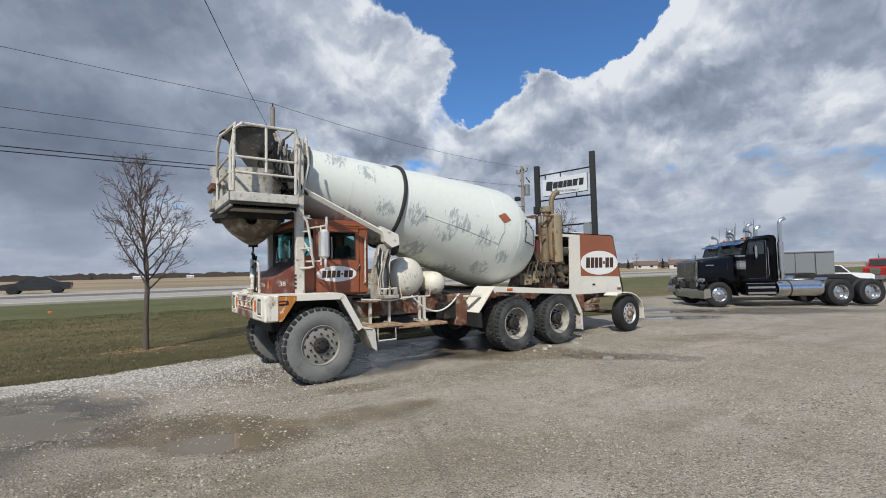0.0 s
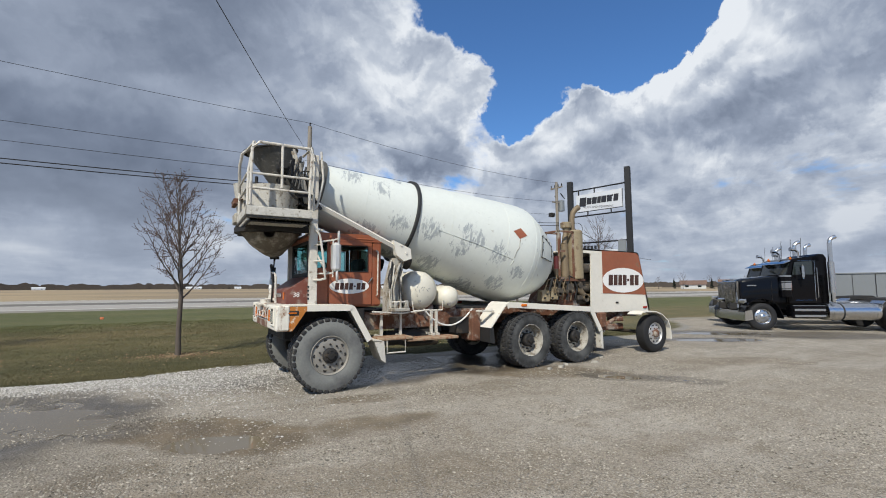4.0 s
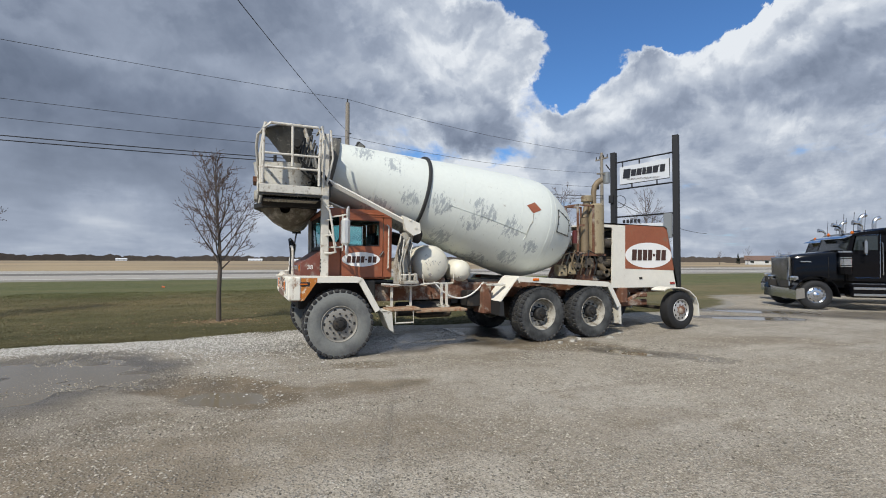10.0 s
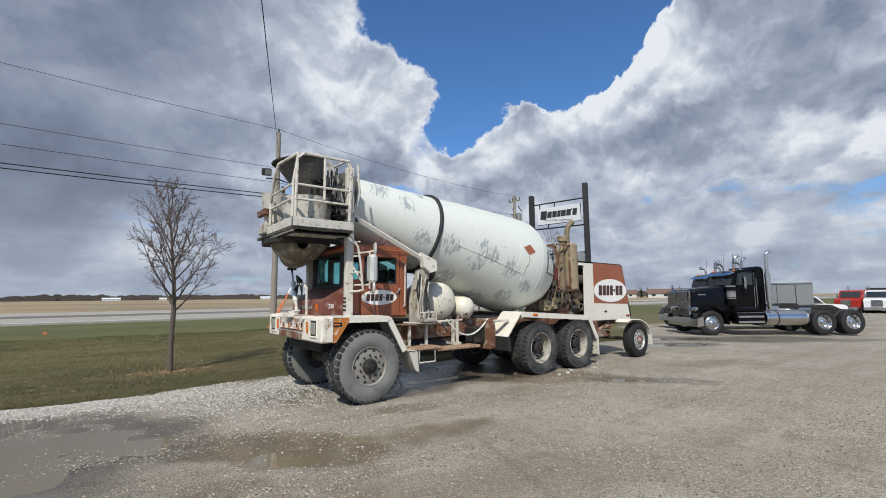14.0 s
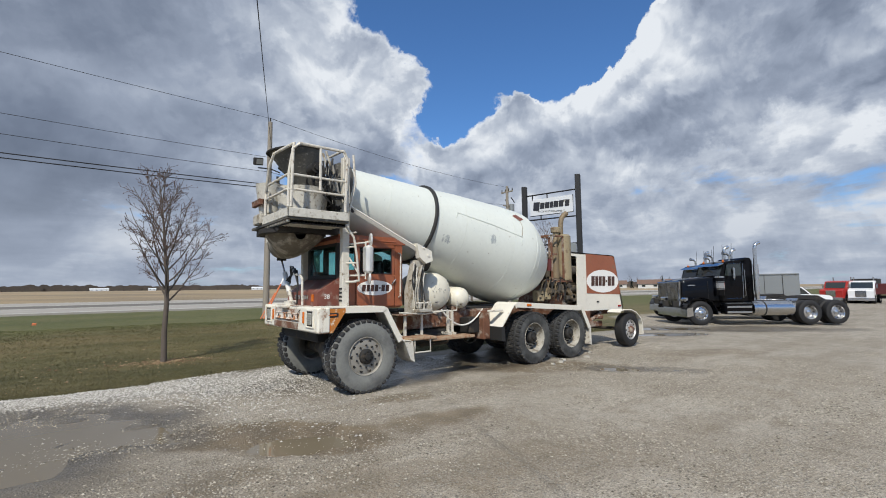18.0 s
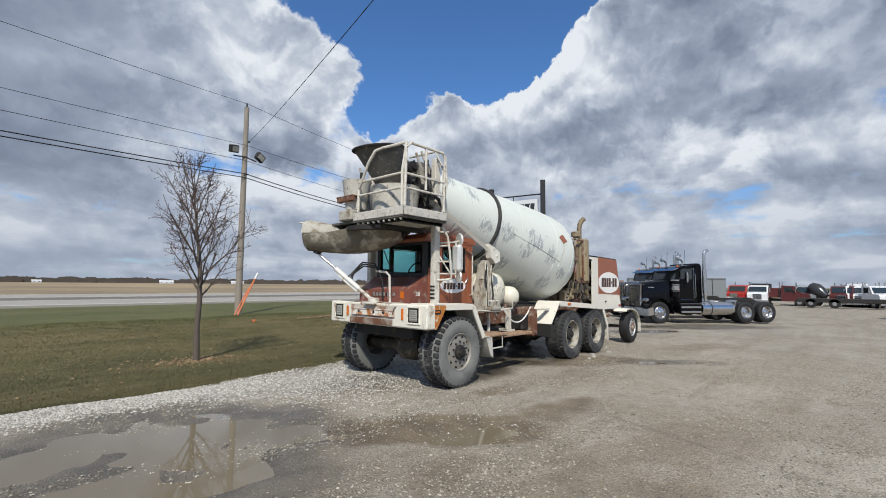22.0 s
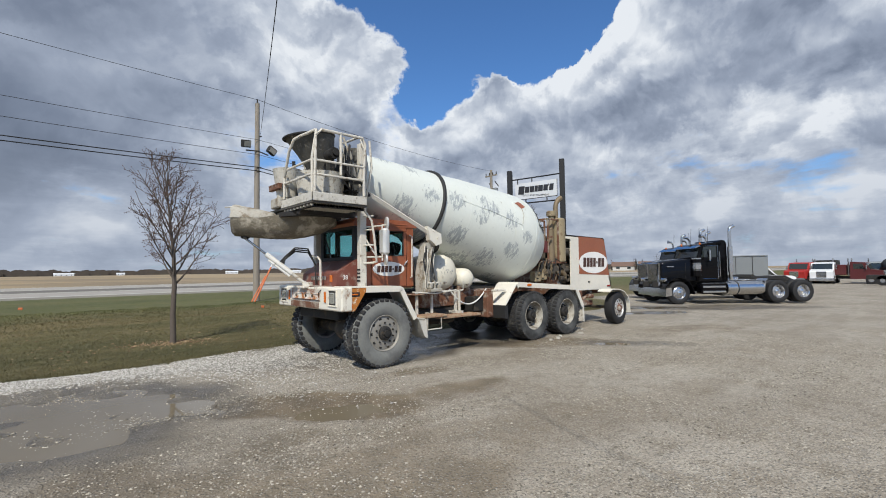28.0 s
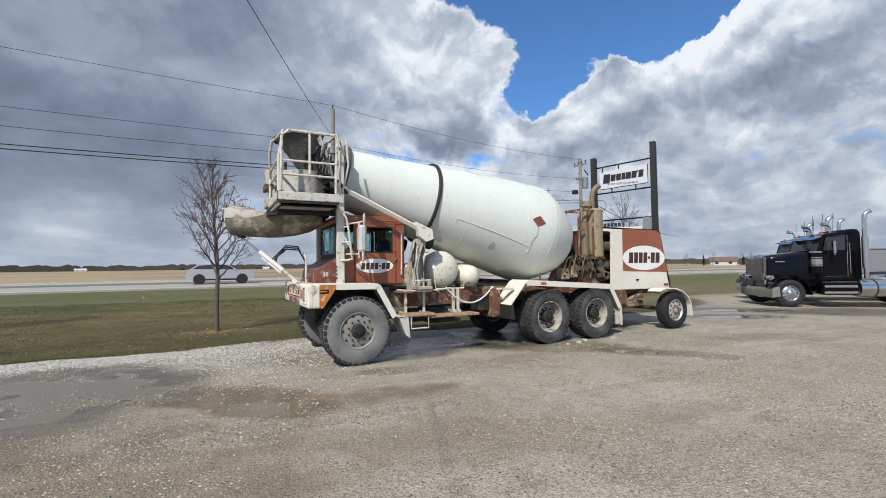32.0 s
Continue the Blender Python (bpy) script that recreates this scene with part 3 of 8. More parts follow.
def build_ground():
    def axis(a, b, step, reach):
        mid = np.arange(a, b, step)
        out, s = [b], step
        while out[-1] < reach:
            s *= 1.09
            out.append(out[-1] + s)
        low, s = [a], step
        while low[-1] > -reach:
            s *= 1.09
            low.append(low[-1] - s)
        return np.concatenate([np.array(low[:0:-1]), mid, np.array(out)])

    xs, ys = axis(-7, 13, 0.085, 3500), axis(-2.5, 11, 0.085, 3500)
    X, Y = np.meshgrid(xs, ys, indexing="ij")
    x, y = X.ravel(), Y.ravel()
    z = ground_height(x, y)
    nx, ny = len(xs), len(ys)
    i, j = np.meshgrid(np.arange(nx - 1), np.arange(ny - 1), indexing="ij")
    a = (i * ny + j).ravel()
    faces = np.stack([a, a + ny, a + ny + 1, a + 1], 1)
    me = bpy.data.meshes.new("ground")
    me.from_pydata(np.stack([x, y, z], 1).tolist(), [], faces.tolist())
    me.polygons.foreach_set("use_smooth", [True] * len(me.polygons))
    turf = np.clip((y - verge(x)) / 0.12 + 0.5 + 0.4 * lumps(x, y, 4, 9), 0, 1)
    band = np.clip((verge(x) - y) / 0.1, 0, 1) * np.clip(1.15 - (verge(x) - y) / band_width(x) + 0.30 * lumps(x, y, 1.7, 11) + 0.22 * lumps(x, y, 4.3, 17), 0, 1)
    wet_shade = np.zeros_like(x)
    for h in HOLLOWS:
        wet_shade = np.maximum(wet_shade, np.clip(1.6 - hollow(x, y, h, 1.35) + 0.4 * lumps(x, y, 1.9, 12), 0, 1) * h[6])
    # under the mixer truck: damp ground, darkened further as painted shade
    wet_shade = np.maximum(wet_shade, np.clip(1.5 - hollow(x, y, (5.4, 7.5, 4.2, 1.15, 0, 0)) + 0.5 * lumps(x, y, 1.3, 13), 0, 1))
    wet_shade = np.maximum(wet_shade, np.clip(1.4 - hollow(x, y, (18.5, 6.5, 4.5, 1.5, -38, 0)) + 0.5 * lumps(x, y, 0.9, 14), 0, 1) * 0.7)
    wet_shade = np.maximum(wet_shade, np.clip(1.5 - hollow(x, y, (-2.2, 6.0, 2.7, 2.4, 6, 0)) + 0.6 * lumps(x, y, 1.1, 16), 0, 1) * 0.42)
    mud = np.zeros_like(x)
    for cx, cy, a, b, turn, k in MUD:
        mud = np.maximum(mud, np.clip(1.5 - hollow(x, y, (cx, cy, a, b, turn, 0)) + 0.55 * lumps(x, y, 1.6, 18) + 0.35 * lumps(x, y, 4.2, 19), 0, 1) * k)
    field = np.clip((y - 56.0) / 1.5, 0, 1)
    for name, vals in (("turf", turf), ("band", band), ("wet_shade", wet_shade * (1 - turf)), ("mud", mud * (1 - turf) * (1 - band)), ("field", field)):
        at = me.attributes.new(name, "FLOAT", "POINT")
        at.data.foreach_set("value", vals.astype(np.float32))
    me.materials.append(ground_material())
    ob = new("ground", me)
    tagged(ob, "gravel yard, mown winter verge and bare fields reaching the horizon", "ground", kind="structure")


def turf_colours(t, co):
    """Mown winter grass by its place: olive at the yard, straw in the middle, greener towards the road."""

    def nz(s, d=6, r=0.6, stretch=(1, 1, 1)):
        mp = t.nodes.new("ShaderNodeMapping")
        mp.inputs["Scale"].default_value = stretch
        t.links.new(co, mp.inputs[0])
        o = t.nodes.new("ShaderNodeTexNoise")
        o.inputs["Scale"].default_value, o.inputs["Detail"].default_value, o.inputs["Roughness"].default_value = s, d, r
        t.links.new(mp.outputs[0], o.inputs["Vector"])
        return o.outputs[0]

    def rng(v, a, b_, lo=0.0, hi=1.0):
        o = t.nodes.new("ShaderNodeMapRange")
        o.interpolation_type = "SMOOTHSTEP"
        t.links.new(v, o.inputs[0])
        for i, q in enumerate((a, b_, lo, hi)):
            o.inputs[i + 1].default_value = q
        return o.outputs[0]

    def mx(f, a, c):
        o = t.nodes.new("ShaderNodeMix")
        o.data_type = "RGBA"
        t.links.new(f, o.inputs[0])
        for i, v in ((6, a), (7, c)):
            if isinstance(v, tuple):
                o.inputs[i].default_value = (*v, 1)
            else:
                t.links.new(v, o.inputs[i])
        return o.outputs[2]

    sp = t.nodes.new("ShaderNodeSeparateXYZ")
    t.links.new(co, sp.inputs[0])
    across = t.nodes.new("ShaderNodeMath")
    across.operation = "MULTIPLY_ADD"
    t.links.new(nz(0.35, 7, 0.65, (0.4, 1, 1)), across.inputs[0])
    across.inputs[1].default_value = 5.0
    t.links.new(sp.outputs[1], across.inputs[2])
    y = across.outputs[0]
    straw = mx(rng(nz(0.5, 8, 0.65, (0.35, 1, 1)), 0.38, 0.62), (0.150, 0.120, 0.052), (0.090, 0.083, 0.028))
    olive = mx(rng(nz(0.7, 8, 0.65, (0.35, 1, 1)), 0.40, 0.60), (0.054, 0.055, 0.015), (0.092, 0.079, 0.028))
    green = mx(rng(nz(0.6, 8, 0.65, (0.3, 1, 1)), 0.36, 0.64), (0.062, 0.076, 0.017), (0.100, 0.103, 0.031))
    col = mx(rng(y, 13.0, 16.2), olive, straw)
    col = mx(rng(y, 21.6, 23.2), col, green)
    col = mx(rng(y, 40.0, 42.0), col, (0.15, 0.12, 0.065))
    col = mx(rng(nz(5.0, 7, 0.7, (0.3, 1, 1)), 0.50, 0.66, 0, 0.55), col, (0.170, 0.138, 0.066))
    col = mx(rng(nz(9.0, 7, 0.7, (0.4, 1, 1)), 0.52, 0.68, 0, 0.6), col, (0.040, 0.040, 0.015))
    col = mx(rng(nz(70, 4, 0.7), 0.45, 0.65, 0, 0.40), col, (0.048, 0.046, 0.015))
    return mx(rng(nz(110, 3, 0.7), 0.54, 0.72, 0, 0.6), col, (0.19, 0.16, 0.09))


def ground_material():
    m = bpy.data.materials.new("yard_and_turf")
    m.use_nodes = True
    t = m.node_tree
    b = t.nodes["Principled BSDF"]
    co = t.nodes.new("ShaderNodeTexCoord").outputs["Object"]

    def nz(s, d=6, r=0.6):
        o = t.nodes.new("ShaderNodeTexNoise")
        o.inputs["Scale"].default_value, o.inputs["Detail"].default_value, o.inputs["Roughness"].default_value = s, d, r
        t.links.new(co, o.inputs["Vector"])
        return o.outputs[0]

    def rng(v, a, b_, lo=0.0, hi=1.0):
        o = t.nodes.new("ShaderNodeMapRange")
        o.interpolation_type = "SMOOTHSTEP"
        t.links.new(v, o.inputs[0])
        for i, q in enumerate((a, b_, lo, hi)):
            o.inputs[i + 1].default_value = q
        return o.outputs[0]

    def mx(f, a, c):
        o = t.nodes.new("ShaderNodeMix")
        o.data_type = "RGBA"
        t.links.new(f, o.inputs[0])
        for i, v in ((6, a), (7, c)):
            if isinstance(v, tuple):
                o.inputs[i].default_value = (*v, 1)
            else:
                t.links.new(v, o.inputs[i])
        return o.outputs[2]

    def at(name):
        o = t.nodes.new("ShaderNodeAttribute")
        o.attribute_name = name
        return o.outputs["Fac"]

    def mul(a, c):
        o = t.nodes.new("ShaderNodeMath")
        o.operation = "MULTIPLY"
        t.links.new(a, o.inputs[0]), t.links.new(c, o.inputs[1])
        return o.outputs[0]

    vor = t.nodes.new("ShaderNodeTexVoronoi")
    vor.inputs["Scale"].default_value = 38
    t.links.new(co, vor.inputs["Vector"])
    chips = rng(vor.outputs["Distance"], 0.10, 0.46, 1.0, 0.0)
    pick = t.nodes.new("ShaderNodeSeparateColor")
    t.links.new(vor.outputs["Color"], pick.inputs[0])
    stone = mx(pick.outputs[0], (0.13, 0.118, 0.098), (0.52, 0.49, 0.43))
    dust = mx(rng(nz(0.45, 8), 0.36, 0.64), (0.242, 0.209, 0.163), (0.346, 0.311, 0.258))
    dust = mx(rng(nz(3.2, 9, 0.68), 0.47, 0.66, 0, 0.6), dust, (0.170, 0.140, 0.100))
    dust = mx(rng(nz(1.1, 9, 0.66), 0.53, 0.68, 0, 0.55), dust, (0.185, 0.150, 0.105))
    lane = t.nodes.new("ShaderNodeMapping")
    lane.inputs["Scale"].default_value, lane.inputs["Rotation"].default_value = (0.10, 1.3, 1.0), (0, 0, radians(12))
    t.links.new(co, lane.inputs[0])
    ruts = t.nodes.new("ShaderNodeTexNoise")
    ruts.inputs["Scale"].default_value, ruts.inputs["Detail"].default_value, ruts.inputs["Roughness"].default_value = 1.5, 8, 0.68
    t.links.new(lane.outputs[0], ruts.inputs["Vector"])
    dust = mx(rng(ruts.outputs[0], 0.52, 0.66, 0, 0.5), dust, (0.150, 0.120, 0.084))
    dust = mx(rng(ruts.outputs[0], 0.46, 0.34, 0, 0.5), dust, (0.385, 0.345, 0.285))
    grit = t.nodes.new("ShaderNodeTexVoronoi")
    grit.inputs["Scale"].default_value = 95
    t.links.new(co, grit.inputs["Vector"])
    tone = t.nodes.new("ShaderNodeSeparateColor")
    t.links.new(grit.outputs["Color"], tone.inputs[0])
    dust = mx(rng(tone.outputs[0], 0.55, 1.0, 0, 0.75), dust, (0.46, 0.42, 0.35))
    dust = mx(rng(tone.outputs[1], 0.60, 1.0, 0, 0.75), dust, (0.085, 0.072, 0.054))
    amt = mul(chips, rng(nz(1.0, 7, 0.66), 0.40, 0.60, 0.10, 0.95))
    yard = mx(amt, dust, stone)
    mudc = mx(rng(nz(2.6, 8), 0.4, 0.62), (0.105, 0.078, 0.046), (0.165, 0.125, 0.078))
    mudc = mx(mul(chips, rng(pick.outputs[2], 0.72, 0.9)), mudc, stone)
    yard = mx(rng(at("mud"), 0.1, 0.9, 0, 0.9), yard, mudc)
    gravel = mx(chips, (0.22, 0.205, 0.175), mx(pick.outputs[1], (0.26, 0.248, 0.225), (0.50, 0.485, 0.45)))
    yard = mx(rng(at("band"), 0.2, 0.6), yard, gravel)
    # dark tone shared by damp ground and the shade painted under the truck
    wet_shade_tone = mx(rng(nz(2.2, 8), 0.4, 0.65), (0.056, 0.046, 0.033), (0.122, 0.102, 0.074))
    wet_shade_tone = mx(mul(chips, rng(pick.outputs[2], 0.6, 0.9)), wet_shade_tone, (0.26, 0.24, 0.205))
    yard = mx(rng(at("wet_shade"), 0.1, 0.9, 0, 0.9), yard, wet_shade_tone)
    turf = turf_colours(t, co)
    crop = mx(rng(nz(0.012, 6), 0.42, 0.58), (0.32, 0.245, 0.145), (0.20, 0.155, 0.10))
    turf = mx(at("field"), turf, crop)
    col = mx(at("turf"), yard, turf)
    t.links.new(col, b.inputs["Base Color"])
    gloss = t.nodes.new("ShaderNodeMath")
    gloss.operation = "MULTIPLY_ADD"
    t.links.new(at("mud"), gloss.inputs[0]), t.links.new(at("wet_shade"), gloss.inputs[2])
    gloss.inputs[1].default_value = 0.25
    t.links.new(rng(gloss.outputs[0], 0.2, 0.95, 0.92, 0.30), b.inputs["Roughness"])
    bp = t.nodes.new("ShaderNodeBump")
    bp.inputs["Strength"].default_value, bp.inputs["Distance"].default_value = 0.8, 0.014
    ht = t.nodes.new("ShaderNodeMath")
    ht.operation = "ADD"
    t.links.new(nz(18, 8, 0.68), ht.inputs[0]), t.links.new(chips, ht.inputs[1])
    t.links.new(ht.outputs[0], bp.inputs["Height"])
    t.links.new(bp.outputs[0], b.inputs["Normal"])
    return m


build_ground()

WATER = bpy.data.materials.new("muddy_puddle_water")
WATER.use_nodes = True
_b = WATER.node_tree.nodes["Principled BSDF"]
_b.inputs["Base Color"].default_value, _b.inputs["Roughness"].default_value = (0.165, 0.137, 0.094, 1), 0.035
_b.inputs["Specular IOR Level"].default_value = 0.4
for i_, h in enumerate(HOLLOWS):
    g = Geo()
    cx, cy, a, b, turn = h[:5]
    m = pose(cx, cy, float(hills(np.array([cx]), np.array([cy]))[0]) - 0.0115 - 0.0007 * i_, 0, 0, turn)
    pts = [(1.35 * a * math.cos(q), 1.35 * b * math.sin(q), 0) for q in (2 * math.pi * i / 40 for i in range(40))]
    g.add(pts + [(p[0], p[1], -0.05) for p in pts], [tuple(range(40)), tuple(range(40, 80))[::-1]] + [(i, (i + 1) % 40, 40 + (i + 1) % 40, 40 + i) for i in range(40)], m)
    solid("puddle", g, WATER, "shallow muddy puddle in the gravel yard", "puddle", "structure")

# the road: two pale carriageways with a strip of dark old asphalt between them, and painted edge lines
PALEROAD = material("pale_worn_concrete", (0.33, 0.31, 0.28), 0.9, var=0.2, scale=0.5, bump=0.3, bscale=30)
for y0, y1, z, name, mat, lab in ((30.6, 38.6, 0.43, "road", PALEROAD, "pale worn carriageway of a divided road"), (38.6, 45.0, 0.42, "median", ASPHALT, "dark old asphalt strip between the carriageways"), (45.0, 55.5, 0.43, "road_far", PALEROAD, "pale worn far carriageway of a divided road")):
    g = Geo()
    n = 50
    for i in range(n):
        g.box(-1000 + i * 40, y0, z - 0.4, -960 + i * 40, y1, z)
    solid(name, g, mat, lab, "road", "structure", smooth=0)
for yy in (31.1, 38.1, 45.5, 55.0):
    g = Geo()
    g.box(-1000, yy - 0.09, 0.434, 1000, yy + 0.09, 0.438)
    solid("road_line", g, ROADPAINT, "worn pale line painted along the road edge", "road line", "structure", smooth=0)


# ---- the mixer truck ----
BASE = Vector((2.25, 7.45, 0.0))
truck = thing("mixer_truck", "front-discharge concrete mixer truck with white drum and red-brown cab", "mixer truck", Matrix.Translation(BASE))
CY = 7.45


def T():
    return Geo(BASE)


def wheel(name, parent, x, y, z, r, w, side, style):
    """A wheel standing at (x, y) with its outer face towards side (-1: near). The hub is its origin, y its axle."""
    hub = new(name)
    hub.parent = parent
    hub.matrix_basis = Matrix.Translation(Vector((x, y, z))) @ (pose(0, 0, 0, 0, 0, -90) if side < 0 else pose(0, 0, 0, 0, 0, 90))
    # in the wheel's own space the outer face looks along +x
    rim = r * (0.51 if style == "front" else 0.56 if style == "rear" else 0.55)
    side_mat = SIDEWALL if style == "front" else TYRE if style == "rear" else BLACKTYRE
    prof = [(-w + 0.03, rim), (-w, rim + 0.05), (-w - 0.005, r * 0.80), (-w + 0.03, r * 0.95), (-w + 0.06, r * 0.972), (-0.06, r * 0.972), (-0.03, r * 0.95), (0.005, r * 0.80), (0.0, rim + 0.05), (-0.03, rim)]
    part("tyre", Geo().lathe(prof, 48, shut=False), side_mat, hub)
    if style in ("front", "rear"):
        g = Geo()
        n = 34 if style == "front" else 38
        for i in range(n):
            for s, xo in ((0, -w + 0.015), (1, -w * 0.5 - 0.055), (2, -w * 0.5 + 0.02), (3, -0.095)):
                a = 360 * (i + (0.5 if s in (1, 3) else 0)) / n
                k = 2 * math.pi * r / n * 0.42
                hi = r * 0.999 if s in (1, 2) else r * 0.988
                if s in (1, 2):
                    g.box(0, -k, r * 0.95, 0.085, k, hi, 0.008, m=pose(0, 0, 0, a) @ pose(xo - 0.01, 0, 0, 0, 0, 14 if s == 1 else -14))
                else:
                    g.box(0, -k * 0.86, r * 0.895, 0.088, k * 0.86, hi, 0.012, m=pose(0, 0, 0, a) @ pose(xo, 0, 0))
        tagged(part("tread", g, TREAD, hub, "chunky worn tread blocks"), kind="stuff")
    if style == "front":
        part("rim", Geo().lathe([(-w + 0.05, rim), (-w + 0.05, rim - 0.03), (-0.10, rim - 0.035), (-0.028, rim - 0.012), (-0.018, rim), (-0.03, rim + 0.012), (-0.05, rim)], 40, shut=False), RIMGREY, hub)
        part("wheel_disc", Geo().lathe([(-0.05, rim - 0.02), (-0.045, rim * 0.86), (-0.03, rim * 0.62), (-0.035, rim * 0.44), (-0.035, 0.02), (-0.06, 0.01), (-0.07, rim - 0.02)], 40), RIMGREY, hub, "dusty grey steel wheel disc")
        for p in spin(Matrix(), rim * 0.80, 10, -0.046):
            part("hand_hole", Geo().cyl(p, p + Vector((0.006, 0, 0)), 0.026, n=12), DARK, hub)
        for p in spin(pose(0, 0, 0, 18), rim * 0.58, 10, -0.04):
            part("lug_nut", Geo().cyl(p, p + Vector((0.03, 0, 0)), 0.017, 0.013, n=6), DARK, hub)
        g = Geo().lathe([(-0.05, 0.115), (0.0, 0.112), (0.015, 0.09), (0.02, 0.055), (0.045, 0.05), (0.05, 0.0)], 20)
        for p in spin(Matrix(), 0.075, 8, 0.01):
            g.cyl(p, p + Vector((0.02, 0, 0)), 0.013, n=6)
        part("hub", g, DARK, hub, "oily dark wheel hub")
    elif style == "rear":
        part("rim", Geo().lathe([(-w + 0.05, rim), (-w + 0.06, rim - 0.03), (-0.20, rim - 0.05), (-0.12, rim - 0.035), (-0.028, rim - 0.012), (-0.018, rim), (-0.03, rim + 0.012), (-0.05, rim)], 40, shut=False), RIMCREAM, hub, "cream-painted deep rim")
        part("wheel_disc", Geo().lathe([(-0.20, rim - 0.03), (-0.19, rim * 0.80), (-0.165, rim * 0.6), (-0.165, 0.02), (-0.21, 0.01), (-0.23, rim - 0.03)], 40), RIMCREAM, hub)
        g = Geo().lathe([(-0.17, 0.13), (-0.08, 0.12), (-0.06, 0.10), (-0.055, 0.05), (-0.02, 0.045), (-0.015, 0.0)], 20)
        part("hub", g, DARK, hub, "oily dark wheel hub")
        for p in spin(pose(0, 0, 0, 18), rim * 0.55, 10, -0.165):
            part("lug_nut", Geo().cyl(p, p + Vector((0.05, 0, 0)), 0.018, 0.014, n=6), DARK, hub)
    else:
        rm = DULLALLOY if style == "tag" else ALLOY
        part("rim", Geo().lathe([(-w + 0.05, rim), (-w + 0.05, rim - 0.03), (-0.10, rim - 0.035), (-0.028, rim - 0.012), (-0.018, rim), (-0.03, rim + 0.012), (-0.05, rim)], 40, shut=False), rm, hub)
        dish = -0.05 if style != "dual" else -0.16
        part("wheel_disc", Geo().lathe([(dish - 0.02, rim - 0.02), (dish, rim * 0.86), (dish + 0.02, rim * 0.6), (dish + 0.02, 0.02), (dish - 0.03, 0.01), (dish - 0.05, rim - 0.02)], 40), rm, hub)
        for p in spin(Matrix(), rim * 0.76, 10, dish - 0.002):
            part("hand_hole", Geo().cyl(p, p + Vector((0.014, 0, 0)), 0.024, n=10), DARK, hub)
        part("hub", Geo().lathe([(dish, 0.10), (dish + 0.06, 0.09), (dish + 0.08, 0.05), (dish + 0.09, 0.0)], 18), RUST if style == "tag" else ALLOY, hub)
        for p in spin(pose(0, 0, 0, 18), rim * 0.5, 8, dish + 0.01):
            part("lug_nut", Geo().cyl(p, p + Vector((0.03, 0, 0)), 0.016, 0.012, n=6), RUST if style == "tag" else CHROME, hub)
    return hub


for side in (-1, 1):
    yo = side * 1.19
    wheel("front_wheel", truck, 0.0, yo, 0.545, 0.55, 0.42, side, "front")
    wheel("rear_wheel", truck, 3.86, yo, 0.525, 0.53, 0.44, side, "rear")
    wheel("rear_wheel", truck, 5.11, yo, 0.525, 0.53, 0.44, side, "rear")
    wheel("tag_wheel", truck, 7.73, side * 1.13, 0.435, 0.445, 0.27, side, "tag")

# frame and axles
for v in (-0.45, 0.45):
    g = T()
    y = CY + v
    g.box(1.75, y - 0.012, 0.82, 10.2, y + 0.012, 1.12, 0.004)
    g.box(1.75, y - 0.05 if v > 0 else y, 0.815, 10.2, y + 0.05 if v < 0 else y, 0.835)
    g.box(1.75, y - 0.05 if v > 0 else y, 1.105, 10.2, y + 0.05 if v < 0 else y, 1.125)
    for x in np.arange(3.2, 8.2, 0.16):
        for z in (0.9, 1.04):
            g.cyl((x, y - 0.012 * np.sign(-v) - 0.02, z), (x, y + 0.02, z), 0.014, n=6)
    part("frame_rail", g, RUST, truck, "rusty bolted steel frame rail")
for x, r in ((2.25, 0.14), (6.11, 0.13), (7.36, 0.13), (9.87, 0.06)):
    z = 0.53 if x < 9 else 0.45
    g = T().cyl((x, 6.45, z), (x, 8.45, z), r * 0.7, n=14)
    if r > 0.1:
        g.lathe([(-0.3, 0.02), (-0.28, 0.16), (-0.12, 0.25), (0.12, 0.25), (0.28, 0.16), (0.3, 0.02)], 20, m=pose(x, CY - 0.1, z + 0.03, 0, 0, 90))
    part("axle", g, ENGINE, truck)
part("drive_shaft", T().cyl((2.4, CY, 0.62), (6.0, CY, 0.62), 0.06), ENGINE, truck)
part("transfer_case", T().box(3.9, 7.15, 0.45, 4.6, 7.75, 0.95, 0.05), ENGINE, truck)
for y in (6.9, 8.0):
    g = T().plate([(5.9, 0.78), (6.73, 0.95), (7.56, 0.78), (7.56, 0.70), (6.73, 0.80), (5.9, 0.70)], y - 0.06, y + 0.06)
    g.box(6.6, y - 0.1, 0.55, 6.86, y + 0.1, 1.0, 0.03)
    part("walking_beam", g, RUST, truck)
g = T()
g.box(8.3, 6.85, 0.52, 9.5, 6.97, 0.66, 0.02)
g.box(8.55, 6.7, 0.6, 8.75, 7.2, 0.95, 0.03)
g.cyl((8.9, 6.92, 0.62), (9.5, 6.92, 0.86), 0.05)
g.box(9.2, 6.75, 0.72, 9.4, 7.1, 0.82, 0.02)
part("tag_axle_linkage", g, RUST, truck, "rusty lift-axle linkage")
part("underbody", T().box(2.9, 7.05, 0.95, 8.4, 7.85, 1.16, 0.02), DARK, truck)
part("fuel_tank", T().box(5.2, 7.9, 0.5, 5.65, 8.4, 1.0, 0.06), DARK, truck)
part("air_reservoir", T().cyl((3.4, 6.98, 0.66), (4.3, 6.98, 0.66), 0.13, n=20), DARK, truck)
part("battery_box", T().box(4.72, 6.72, 0.68, 5.12, 7.02, 0.98, 0.015), DARK, truck)

